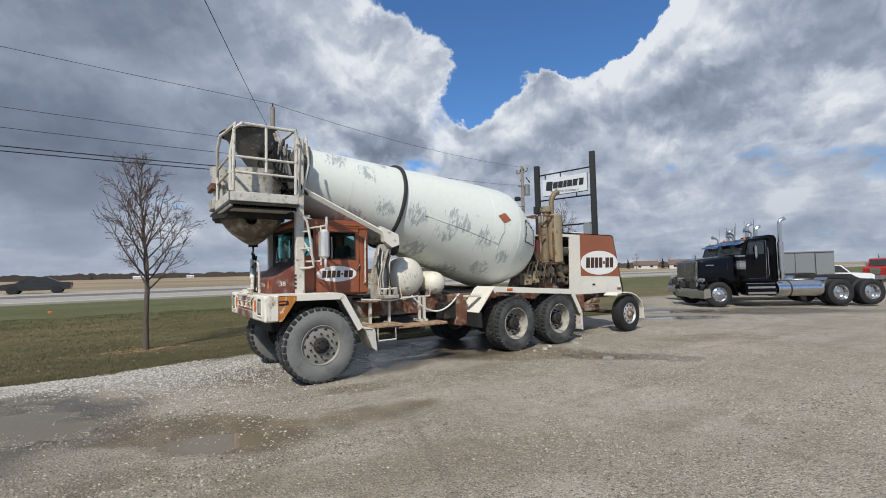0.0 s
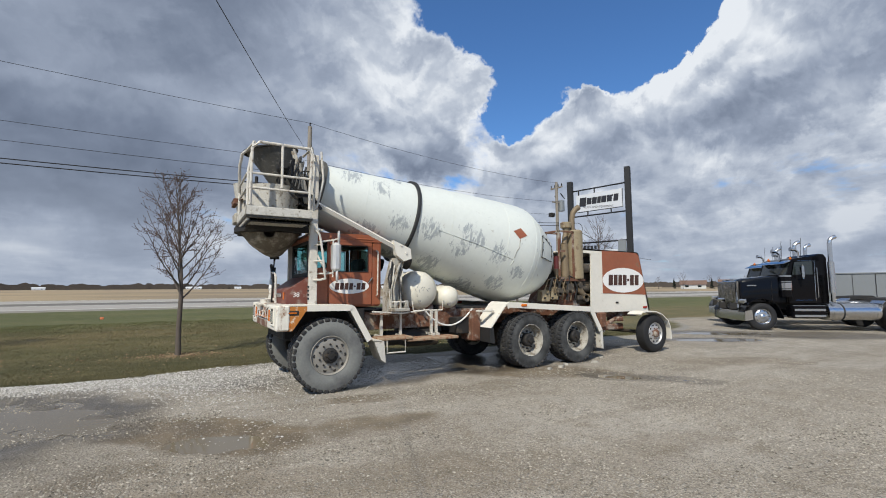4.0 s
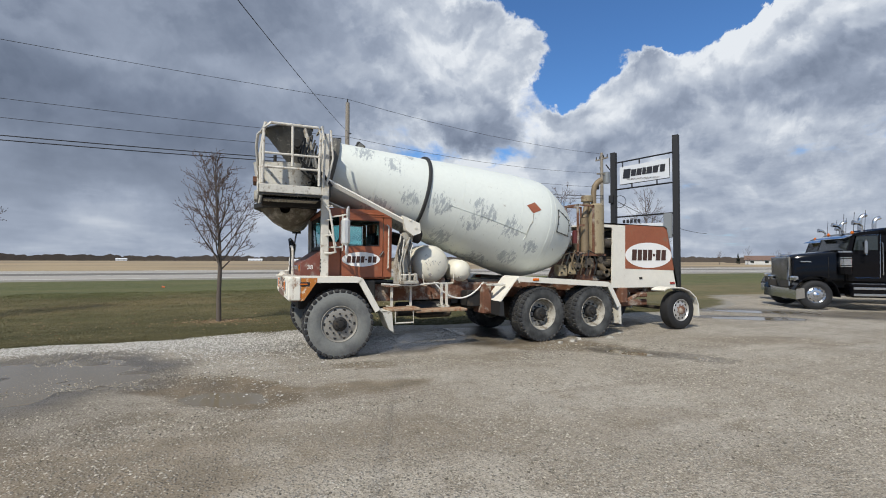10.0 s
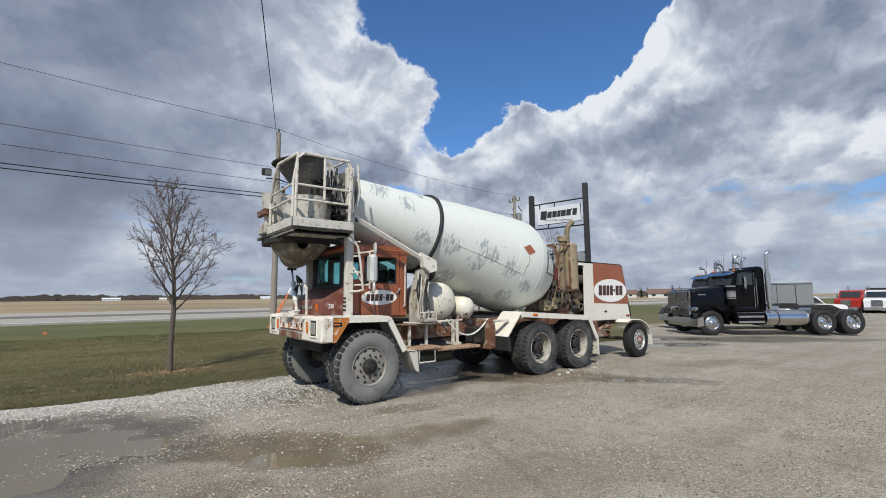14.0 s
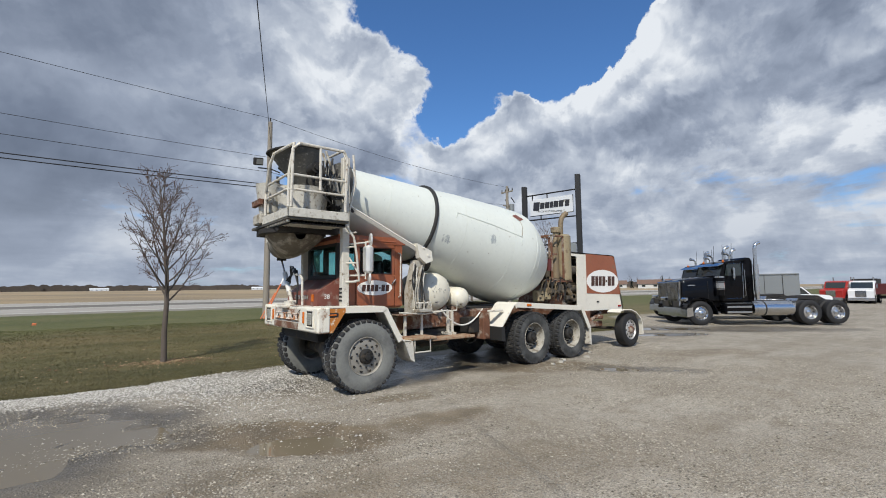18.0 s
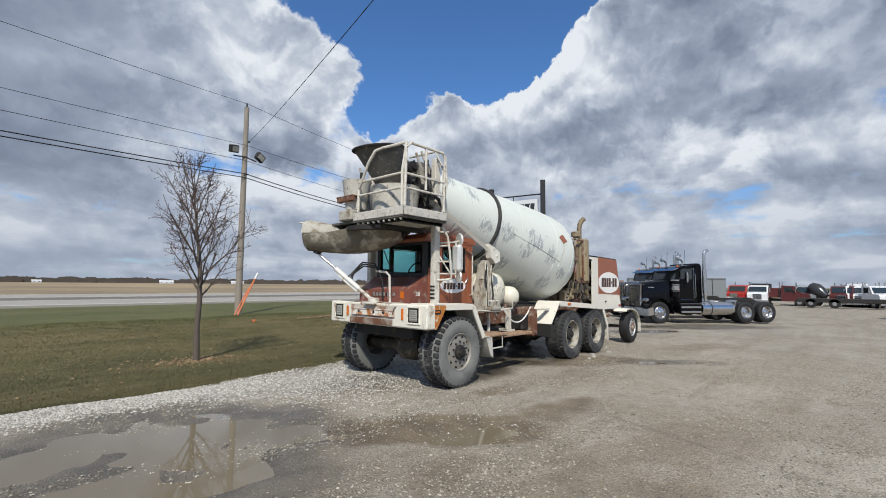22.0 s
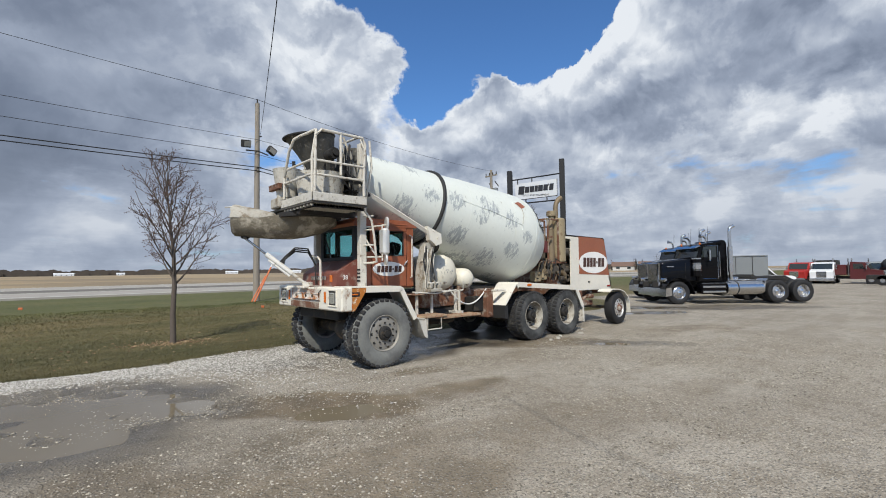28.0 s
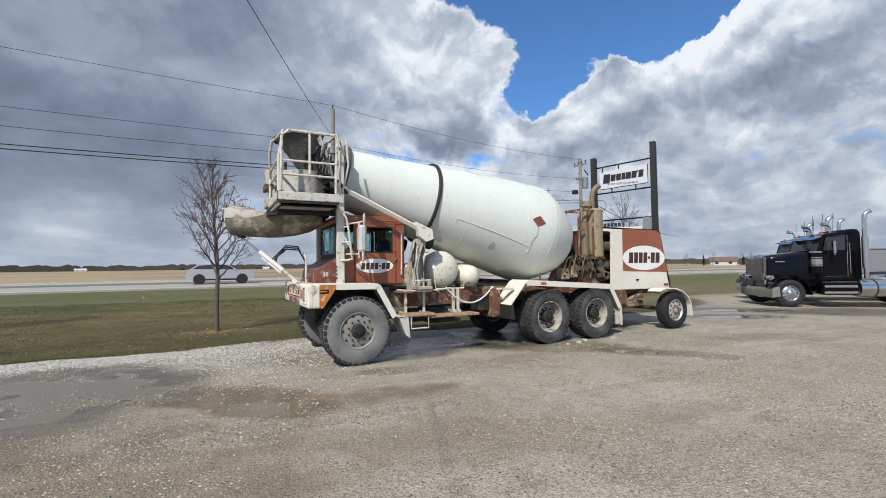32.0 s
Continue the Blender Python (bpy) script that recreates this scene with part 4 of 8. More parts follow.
# bumper
bump = part("bumper", T().box(1.47, 6.25, 0.93, 1.66, 8.62, 1.29, 0.02), BUMPER, truck, "chipped white steel bumper box with rust streaks")
part("bumper_recess", T().box(1.464, 6.93, 1.06, 1.472, 8.02, 1.25, 0.002), SCRAPED, bump, "scraped rusty middle of the bumper")
part("bumper_channel", T().box(1.440, 6.95, 1.085, 1.463, 7.98, 1.10, 0.004).box(1.452, 6.95, 1.10, 1.463, 7.98, 1.175, 0.002).box(1.440, 6.95, 1.175, 1.463, 7.98, 1.19, 0.004), RUSTWHITE, bump, "rust-streaked white channel across the bumper")
part("bumper_top", T().box(1.475, 7.02, 1.291, 1.68, 7.98, 1.298, 0.002), SCRAPED, bump, "rusted top plate")
part("bumper_patch", T().box(1.461, 6.98, 0.945, 1.469, 8.05, 1.045, 0.003), RUST, bump, "rusted bare steel strip")
for y in (7.18, 7.42, 7.80):
    part("bolt_hole", T().cyl((1.446, y, 1.14), (1.452, y, 1.14), 0.024, n=12), DARK, bump)
for y, s in ((6.52, 1), (8.35, -1)):
    g = T()
    for a0, a1, b0, b1 in ((-0.135, 0.135, 1.235, 1.262), (-0.135, 0.135, 0.995, 1.02), (-0.135, -0.112, 1.01, 1.25), (0.112, 0.135, 1.01, 1.25)):
        g.box(1.452, y + a0, b0, 1.474, y + a1, b1, 0.007)
    part("headlamp_bezel", g, BUMPER, bump)
    well = part("headlamp_well", T().box(1.463, y - 0.115, 1.015, 1.472, y + 0.115, 1.24, 0.003), DARK, bump)
    g = T().box(1.448, y - 0.078, 1.045, 1.466, y + 0.078, 1.212, 0.02)
    for k in range(5):
        g.box(1.443, y - 0.07, 1.058 + 0.031 * k, 1.452, y + 0.07, 1.074 + 0.031 * k, 0.004)
    part("headlamp", g, LENS, bump, "square headlamp with a ribbed lens")
    part("marker_lamp", T().box(1.448, y + s * 0.235 - 0.024, 1.05, 1.468, y + s * 0.235 + 0.024, 1.22, 0.02), AMBER, bump, "amber marker lamp")
part("cable_end", T().tube([(1.47, 6.9, 1.25), (1.44, 6.93, 1.2), (1.45, 6.97, 1.12), (1.46, 7.0, 1.08)], 0.006, n=5), BLACKRUBBER, bump)
for s in (-1, 1):
    y0 = CY + s * 1.17
    g = T().plate([(1.50, 0.93), (1.70, 0.93), (1.93, 1.27), (1.50, 1.27)], y0 - 0.014, y0 + 0.014)
    side = part("bumper_side", g, ORANGERUST, bump, "white side plate eaten by orange rust")
    part("lamp_ring", T().box(1.575, y0 - 0.022, 1.135, 1.80, y0 + 0.022, 1.225, 0.04), DARK, side)
    part("side_marker", T().box(1.60, y0 - 0.03, 1.15, 1.775, y0 + 0.03, 1.21, 0.028), AMBER, side, "amber side lamp")
    part("reflector", T().cyl((1.63, y0 - 0.02, 1.01), (1.63, y0 + 0.02, 1.01), 0.04, n=14), AMBER, side)
    # front fender: flat top, slope to the rear, short step
    g = T().strip([(1.60, 1.30), (2.56, 1.28), (2.62, 1.25), (2.90, 0.75), (2.94, 0.72), (3.06, 0.715)], min(y0, CY + s * 0.72), max(y0, CY + s * 0.72), 0.02)
    fen = part("front_fender", g, FENDER, truck, "white bent-sheet front fender")
    g = T().strip([(1.90, 1.286), (2.56, 1.275), (2.61, 1.245), (2.89, 0.745)], y0 - 0.015, y0 + 0.015, 0.085)
    part("fender_lip", g, FENDER, fen)
    part("mud_flap", T().plate([(2.93, 0.72), (3.10, 0.70), (3.13, 0.36), (3.05, 0.42)], min(y0, y0 - s * 0.35), max(y0, y0 - s * 0.35)), RAIL, truck)
part("inner_arch", T().box(1.67, 6.75, 0.75, 2.95, 8.15, 1.2, 0.02), DARK, truck)

# cab
CL, CR = 6.84, 8.06
cab = part("cab", T().box(2.10, CL + 0.02, 1.22, 3.25, CR - 0.02, 1.58, 0.015), BROWN, truck, "narrow one-seat cab in faded red-brown paint")
part("roof", T().plate([(2.00, 2.34), (2.08, 2.43), (3.22, 2.43), (3.33, 2.36), (3.33, 2.31), (2.02, 2.29)], CL - 0.02, CR + 0.02), BROWN, cab)
part("hood", T().plate([(1.70, 1.27), (1.72, 1.50), (2.06, 1.73), (2.12, 1.73), (2.12, 1.27)], CL + 0.0, CR + 0.06), HOODBROWN, cab, "sloping dull red-brown nose")
part("hood_panel", T().add([(1.709, 7.05, 1.33), (1.709, 7.85, 1.33), (1.716, 7.85, 1.47), (1.716, 7.05, 1.47), (1.725, 7.05, 1.33), (1.725, 7.85, 1.33), (1.735, 7.85, 1.47), (1.735, 7.05, 1.47)], [(0, 1, 2, 3), (4, 5, 6, 7), (0, 1, 5, 4), (2, 3, 7, 6), (0, 3, 7, 4), (1, 2, 6, 5)]), HOODBROWN, cab)
g = T()
for i, y in enumerate(np.linspace(7.72, 7.22, 7)):
    g.box(1.692, y - 0.028, 1.385, 1.712, y + 0.028, 1.455, 0.008)
part("maker_badge", g, CHROME, cab, "worn raised metal maker's badge in dark bars")
words("fleet_number", "38", pose(1.86 - BASE.x, CL - 0.004 - BASE.y, 1.40, 90, 0, 0), 0.10, OVAL, cab, "small white number")
part("sticker", T().box(1.70, 6.99, 1.36, 1.712, 7.07, 1.47, 0.002), AMBER, cab, "small yellow and black sticker")
for y in (CL + 0.05, CR - 0.05):
    part("windscreen_post", T().box(2.03, y - 0.045, 1.70, 2.11, y + 0.045, 2.32, 0.015), CABDARK if y > 7 else CABDARK, cab)
part("windscreen_frame", T().box(2.03, CL + 0.05, 1.71, 2.09, CR - 0.05, 1.78, 0.01).box(2.03, CL + 0.05, 2.24, 2.09, CR - 0.05, 2.32, 0.01), CABDARK, cab)
part("windscreen", T().box(2.045, CL + 0.09, 1.77, 2.052, CR - 0.09, 2.25), TINT, cab, "green-tinted windscreen", smooth=0)
part("wiper", T().tube([(2.02, 7.62, 1.78), (2.015, 7.75, 2.0), (2.02, 7.86, 2.18)], 0.01, n=5), BLACKRUBBER, cab)
g = T().box(3.18, CL + 0.02, 1.5, 3.27, CR - 0.02, 1.74, 0.01).box(3.18, CL + 0.02, 2.24, 3.27, CR - 0.02, 2.34, 0.01)
g.box(3.18, CL + 0.02, 1.735, 3.27, CL + 0.24, 2.245, 0.005).box(3.18, CR - 0.22, 1.735, 3.27, CR - 0.02, 2.245, 0.005)
part("back_wall", g, BROWN, cab, "cab back with a window opening")
part("rear_window", T().box(3.22, CL + 0.23, 1.735, 3.228, CR - 0.21, 2.245), TINT, cab, "green-tinted rear window", smooth=0)
for y, s in ((CL, -1), (CR, 1)):
    g = T()
    g.box(2.36, y - 0.012, 1.25, 3.10, y + 0.012, 1.80, 0.012)
    g.box(2.36, y - 0.012, 2.235, 3.10, y + 0.012, 2.33, 0.012)
    g.box(2.36, y - 0.012, 1.80, 2.43, y + 0.012, 2.235, 0.006)
    g.box(3.03, y - 0.012, 1.80, 3.10, y + 0.012, 2.235, 0.006)
    door = part("door", g, BROWN, cab, "red-brown cab door with a white oval sign")
    part("side_panel", T().box(2.10, y - 0.006, 1.25, 2.35, y + 0.006, 1.86, 0.01), BROWN, cab)
    part("rear_panel", T().box(3.11, y - 0.006, 1.25, 3.26, y + 0.006, 2.32, 0.01), BROWN, cab)
    part("quarter_glass", T().box(2.11, y - 0.003, 1.86, 2.35, y + 0.003, 2.28), TINT, cab, smooth=0)
    part("quarter_post", T().box(2.33, y - 0.015, 1.80, 2.36, y + 0.015, 2.33, 0.005), BROWN, cab)
    part("door_window", T().box(2.44, y - 0.003, 1.81, 3.02, y + 0.003, 2.23), GLASS if s < 0 else TINT, cab, "clear side window" if s < 0 else "teal-tinted side window", smooth=0)
    part("window_rubber", T().tube([(2.44, y + s * 0.014, 1.81), (3.02, y + s * 0.014, 1.81), (3.02, y + s * 0.014, 2.225), (2.44, y + s * 0.014, 2.225)], 0.012, n=6, closed=True), BLACKRUBBER, cab)
    oval = [(2.71 + 0.335 * math.cos(q), 1.565 + 0.125 * math.sin(q)) for q in (2 * math.pi * i / 40 for i in range(40))]
    part("oval_sign", T().plate(oval, y + s * 0.014 - 0.002, y + s * 0.014 + 0.002), OVAL, cab, "white oval company sign with dark bars for its lettering", smooth=0)
    g = T()
    for i, w in enumerate((0.075, 0.07, 0.07, 0.07, 0.04, 0.075, 0.075)):
        x = 2.46 + sum((0.075, 0.07, 0.07, 0.07, 0.04, 0.075, 0.075)[:i]) + 0.008 * i
        h = 0.055 if i != 4 else 0.012
        part("sign_bar", T().plate([(x, 1.562 - h), (x + w * 0.86, 1.562 - h), (x + w * 0.86 + h * 0.2, 1.562 + h), (x + h * 0.2, 1.562 + h)], y + s * 0.018 - 0.002, y + s * 0.018 + 0.002), LETTER, cab, smooth=0)
    part("door_handle", T().tube([(3.03, y + s * 0.02, 1.62), (3.06, y + s * 0.03, 1.66), (3.10, y + s * 0.03, 1.71)], 0.012), CHROME, cab)
    part("grab_rail", T().tube([(3.18, y + s * 0.01, 1.40), (3.18, y + s * 0.06, 1.42), (3.19, y + s * 0.06, 2.15), (3.17, y + s * 0.01, 2.17)], 0.013), RAIL, cab)
part("drip_edge", T().box(2.36, CL - 0.03, 2.34, 3.12, CL - 0.005, 2.365, 0.006), BROWN, cab)
# inside the cab
part("seat", T().box(2.75, 7.2, 1.35, 3.1, 7.7, 1.55, 0.05).box(3.0, 7.2, 1.5, 3.14, 7.7, 2.05, 0.05), CABDARK, cab)
part("dashboard", T().box(2.1, CL + 0.1, 1.58, 2.3, CR - 0.1, 1.74, 0.03), CABDARK, cab)
ring = [Vector((2.42, 7.45, 1.80)) + Vector((0.05 * math.sin(a), 0.19 * math.cos(a), 0.17 * math.sin(a))) for a in (2 * math.pi * i / 20 for i in range(20))]
part("steering_wheel", T().tube(ring, 0.014, n=6, closed=True).tube([(2.42, 7.27, 1.8), (2.42, 7.63, 1.8)], 0.01, n=6).tube([(2.42, 7.45, 1.8), (2.3, 7.45, 1.66)], 0.02, n=6), BLACKRUBBER, cab)
part("cab_floor", T().box(2.05, CL + 0.05, 1.16, 3.2, CR - 0.05, 1.2), CABDARK, cab)
part("roof_lining", T().box(2.08, CL + 0.03, 2.26, 3.2, CR - 0.03, 2.285), CABDARK, cab)

# mirrors
for s in (-1, 1):
    y = CY + s * 1.02
    mir = part("mirror", T().box(2.29, y - 0.09, 1.79, 2.42, y + 0.09, 2.23, 0.04), MIRROR, truck, "tall brushed-metal side mirror")
    part("round_mirror", T().lathe([(-0.02, 0.01), (-0.018, 0.10), (0.0, 0.115), (0.012, 0.11), (0.02, 0.0)], 26, m=pose(2.40, y - s * 0.0, 2.31, 0, 0, 20 * s)), MIRROR, mir, "round mirror on the bracket")
    part("spot_mirror", T().lathe([(-0.02, 0.01), (-0.018, 0.09), (0.0, 0.10), (0.012, 0.095), (0.02, 0.0)], 24, m=pose(2.38, y, 1.72, 0, 0, 20 * s)), MIRROR, mir)
    g = T().tube([(2.04, CY + s * 0.75, 2.24), (2.31, y, 2.27), (2.40, y, 2.30)], 0.014)
    g.tube([(2.10, CY + s * 0.7, 1.76), (2.31, y, 1.76)], 0.014).tube([(2.06, CY + s * 0.75, 2.2), (2.22, y - s * 0.05, 1.78)], 0.014)
    g.tube([(2.31, y, 1.70), (2.31, y, 2.29)], 0.012)
    part("mirror_bracket", g, RAIL, mir)

# tower, ladder, platform
for s in (-1, 1):
    y = CY + s * 0.80
    part("tower_post", T().box(2.00, y - 0.05, 1.28, 2.12, y + 0.05, 3.62, 0.008), RAIL, truck, "cement-splashed square tower post")
g = T()
for z in (1.36, 1.42, 1.48, 1.54):
    g.box(1.992, 6.60, z, 2.0, 6.70, z + 0.03)
part("post_vents", g, DARK, truck)
yl = 6.44
rail_l = [(1.92, yl + 0.02, 2.62), (1.98, yl, 2.50), (2.10, yl - 0.02, 2.34), (2.14, yl - 0.03, 2.1), (2.18, yl - 0.03, 1.75), (2.20, yl - 0.01, 1.68), (2.14, yl + 0.08, 1.66), (2.06, yl + 0.16, 1.66)]
lad = part("ladder", T().tube(rail_l, 0.018), RAIL, truck, "bent tube ladder up to the platform")
for z in (1.66, 1.95, 2.20, 2.42):
    part("rung", T().tube([(2.06, 6.62, z), (2.15, yl, z)], 0.013, n=6), RAIL, lad)
plat = part("platform", T().box(1.05, 6.33, 2.53, 1.97, 8.05, 2.57, 0.005), HOPPER, truck, "cement-caked steel platform over the cab")
part("platform_skirt", T().box(1.10, 6.40, 2.475, 1.12, 7.46, 2.53, 0.004).box(1.10, 6.40, 2.475, 1.95, 6.42, 2.53, 0.004), DARK, plat, "dark grimy skirt under the platform")
g = T().box(1.04, 6.31, 2.56, 1.06, 7.46, 2.685, 0.006).box(1.04, 6.31, 2.56, 1.95, 6.33, 2.685, 0.006)
part("kick_plate", g, BUCKET, plat, "white kick plate around the platform edge")
g = T()
for x in np.arange(1.1, 1.95, 0.05):
    g.box(x, 6.40, 2.492, x + 0.012, 7.4, 2.53)
for y in np.arange(6.4, 7.4, 0.12):
    g.box(1.06, y, 2.495, 1.95, y + 0.01, 2.528)
part("grating", g, RAIL, plat)
RT = 3.62
frame_near = [(1.92, 6.35, 2.70), (1.92, 6.35, 3.05), (1.945, 6.35, RT - 0.10), (1.90, 6.35, RT), (1.20, 6.35, RT), (1.11, 6.35, RT - 0.10), (1.10, 6.35, 2.70)]
frame_front = [(1.06, 7.36, 2.70), (1.06, 7.36, 3.05), (1.05, 7.30, 3.12), (1.02, 7.08, 3.42), (1.04, 6.95, RT - 0.04), (1.10, 6.85, RT), (1.14, 6.40, RT)]
part("guard_rail", T().tube(frame_near, 0.022).tube([(1.52, 6.35, 2.98), (1.52, 6.35, RT)], 0.02), RAIL, plat, "bent tube guard rail, near side")
part("guard_rail", T().tube(frame_front, 0.022).tube([(1.07, 6.38, 2.7), (1.07, 6.38, 3.2), (1.13, 6.36, RT)], 0.02), RAIL, plat, "bent tube guard rail, front")
for z in (3.16, 2.95):
    part("mid_rail", T().tube([(1.93, 6.35, z), (1.10, 6.35, z), (1.06, 6.40, z), (1.06, 7.36, z)], 0.018), RAIL, plat)
part("rear_hoop", T().tube([(2.0, 6.45, 2.7), (2.02, 6.45, 3.4), (2.0, 6.6, 3.72), (2.0, 7.2, 3.74)], 0.02).tube([(2.06, 6.5, 2.75), (2.16, 6.5, 3.2), (2.12, 6.5, 3.65)], 0.018), RAIL, plat)
# hoppers above and on the platform
g = T()
n = 24
rows_ = []
for x, z, rx, ry in ((1.53, 3.82, 0.42, 0.43), (1.54, 3.79, 0.41, 0.42), (1.66, 3.50, 0.30, 0.29), (1.80, 3.20, 0.22, 0.20), (1.90, 3.02, 0.20, 0.19)):
    rows_.append([(x + rx * math.cos(a), CY + 0.02 + ry * math.sin(a), z + (0.06 * math.cos(a) if z > 3.8 else 0)) for a in (2 * math.pi * i / n for i in range(n))])
vs = [p for r_ in rows_ for p in r_] + [(p[0] * 0.98 + 0.02 * 1.6, p[1] * 0.97 + 0.03 * CY, p[2] + 0.004) for r_ in rows_ for p in r_]
fs = []
for o in (0, len(rows_) * n):
    for i in range(len(rows_) - 1):
        fs += [(o + i * n + j, o + i * n + (j + 1) % n, o + (i + 1) * n + (j + 1) % n, o + (i + 1) * n + j) for j in range(n)]
fs += [(j, (j + 1) % n, len(rows_) * n + (j + 1) % n, len(rows_) * n + j) for j in range(n)]
hop = part("charge_hopper", g.add(vs, fs), HOPPER, truck, "flared grey charge hopper caked with concrete")
part("hopper_lip", T().tube([(p[0], p[1], p[2]) for p in rows_[0]], 0.018, n=6, closed=True), DARK, hop)
part("hopper_brace", T().tube([(1.34, 7.66, 3.42), (1.35, 7.7, 2.6)], 0.028), DARK, hop)
part("discharge_cone", T().lathe([(0.0, 0.30), (0.02, 0.33), (0.50, 0.395), (0.52, 0.40), (0.52, 0.385), (0.03, 0.29)], 30, m=pose(1.52, 7.02, 2.58, 0, -90, 0)), BUCKET, truck, "splashed off-white discharge cone")
part("water_bucket", T().lathe([(0.0, 0.14), (0.02, 0.17), (0.48, 0.235), (0.49, 0.24), (0.48, 0.22)], 24, m=pose(1.22, 7.62, 2.75, 0, -90, 0)), BUCKET, truck, "smaller off-white funnel beside the cone")
part("bucket_bracket", T().box(0.985, 7.42, 2.88, 1.05, 7.84, 2.97, 0.01).box(0.98, 7.42, 2.955, 1.12, 7.84, 2.975, 0.004), RUST, truck, "rusty bracket under the funnel")
part("bucket_foot", T().box(1.0, 7.46, 2.58, 1.2, 7.8, 2.75, 0.02), CRUST, truck)
g = T().box(1.95, 6.85, 2.6, 2.2, 8.05, 3.35, 0.03)
g.lathe([(0, 0.60), (0.05, 0.62), (0.12, 0.60)], 30, m=pose(2.16, CY, 3.18, 0, 13, 0))
part("drum_cradle", g, HOPPER, truck, "dirty steel cradle at the drum mouth")
for yy in (6.62, 6.74, 8.2):
    part("lift_ram", T().cyl((1.95, yy, 2.85), (1.80, yy, 3.45), 0.045, n=12).cyl((1.80, yy, 3.45), (1.74, yy + 0.05, 3.68), 0.02), CRUST, truck)
part("hopper_motor", T().cyl((1.62, 6.95, 3.42), (1.62, 6.72, 3.42), 0.09, n=18).cyl((1.62, 6.72, 3.42), (1.62, 6.68, 3.42), 0.05), DARK, truck)
for k in range(5):
    q = random.Random(k)
    pts = [(1.7 + 0.05 * k, 6.55 + 0.03 * k, 3.5), (1.62 + 0.04 * k, 6.48, 3.2 - 0.05 * k), (1.78, 6.50, 2.9 + 0.04 * k), (2.0, 6.54, 2.95), (2.15, 6.56, 2.75)]
    part("hose", T().tube([Vector(p) + Vector((q.uniform(-.02, .02), q.uniform(-.02, .02), 0)) for p in pts], 0.014, n=6), BLACKRUBBER, truck)
for k in range(12):
    q = random.Random(140 + k)
    x0, y0 = q.uniform(1.60, 2.02), q.uniform(6.58, 7.25)
    pts = [(x0, y0, q.uniform(3.35, 3.60)), (x0 + q.uniform(-.12, .05), y0 - q.uniform(0, .10), 3.22), (x0 + q.uniform(-.14, .06), y0 - q.uniform(-.05, .12), 2.98), (x0 + q.uniform(0, .12), y0 + q.uniform(-.05, .12), q.uniform(2.70, 2.84)), (2.06, y0 + 0.05, 2.78 + 0.02 * k)]
    part("hose", T().tube(pts, q.choice((0.012, 0.016, 0.020)), n=6), BLACKRUBBER, truck)
part("valve_bank", T().box(1.78, 6.70, 2.98, 1.94, 7.18, 3.18, 0.015).box(1.80, 6.74, 3.18, 1.92, 6.86, 3.30, 0.01).box(1.80, 6.96, 3.18, 1.92, 7.10, 3.27, 0.01), DARK, truck, "grimy black valve bank beside the hopper")
part("turntable", T().lathe([(0, 0.42), (0.0, 0.52), (0.07, 0.52), (0.10, 0.40)], 36, m=pose(1.52, 7.42, 2.42, 0, -90, 0)), DARK, truck, "black chute turntable under the platform")
for y in (6.9, 7.85):
    part("platform_beam", T().box(1.1, y, 2.42, 2.1, y + 0.1, 2.53, 0.01), DARK, truck)

# chute, turning about its upright axis
PIV = Vector((1.57, 7.48, 2.05))
chute = new("chute", None)
chute.parent = truck
tagged(chute, "swinging discharge chute, caked in dried concrete")
n = 18
g = Geo()
secs = [(-0.42, 0.10, 0.36, 0.10), (-0.34, 0.34, 0.42, 0.20), (-0.15, 0.47, 0.44, 0.32), (0.10, 0.46, 0.44, 0.38), (0.32, 0.38, 0.43, 0.40), (0.55, 0.28, 0.40, 0.37), (0.80, 0.245, 0.36, 0.315), (1.19, 0.23, 0.38, 0.30), (1.23, 0.20, 0.38, 0.26)]
outer = [[(x, w * math.cos(math.pi + math.pi * i / n), top - d * abs(math.sin(math.pi * i / n)) ** (1.35 if w > 0.3 else 1.0)) for i in range(n + 1)] for x, w, top, d in secs]
inner = [[(x * 0.985, (w - 0.02) * math.cos(math.pi + math.pi * i / n), top + 0.002 - (d - 0.02) * abs(math.sin(math.pi * i / n)) ** (1.35 if w > 0.3 else 1.0)) for i in range(n + 1)] for x, w, top, d in secs]
m1, k = n + 1, len(secs)
fs = []
for o in (0, k * m1):
    for i in range(k - 1):
        fs += [(o + i * m1 + j, o + i * m1 + j + 1, o + (i + 1) * m1 + j + 1, o + (i + 1) * m1 + j) for j in range(n)]
for i in range(k - 1):
    for j in (0, n):
        fs.append((i * m1 + j, (i + 1) * m1 + j, k * m1 + (i + 1) * m1 + j, k * m1 + i * m1 + j))
for i in (0, k - 1):
    fs += [(i * m1 + j, i * m1 + j + 1, k * m1 + i * m1 + j + 1, k * m1 + i * m1 + j) for j in range(n)]
g.add([p for r_ in outer for p in r_] + [p for r_ in inner for p in r_], fs)
part("trough", g, CHUTE, chute, "round-bottomed trough crusted with concrete")
g = Geo()
secs2 = [(0.55, 0.10, 0.42, 0.04), (0.60, 0.17, 0.42, 0.10), (0.9, 0.215, 0.42, 0.17), (1.18, 0.235, 0.42, 0.22), (1.22, 0.24, 0.42, 0.225)]
rowsu = [[(x, w * math.cos(math.pi * i / n), top - 0.05 + d * math.sin(math.pi * i / n)) for i in range(n + 1)] for x, w, top, d in secs2]
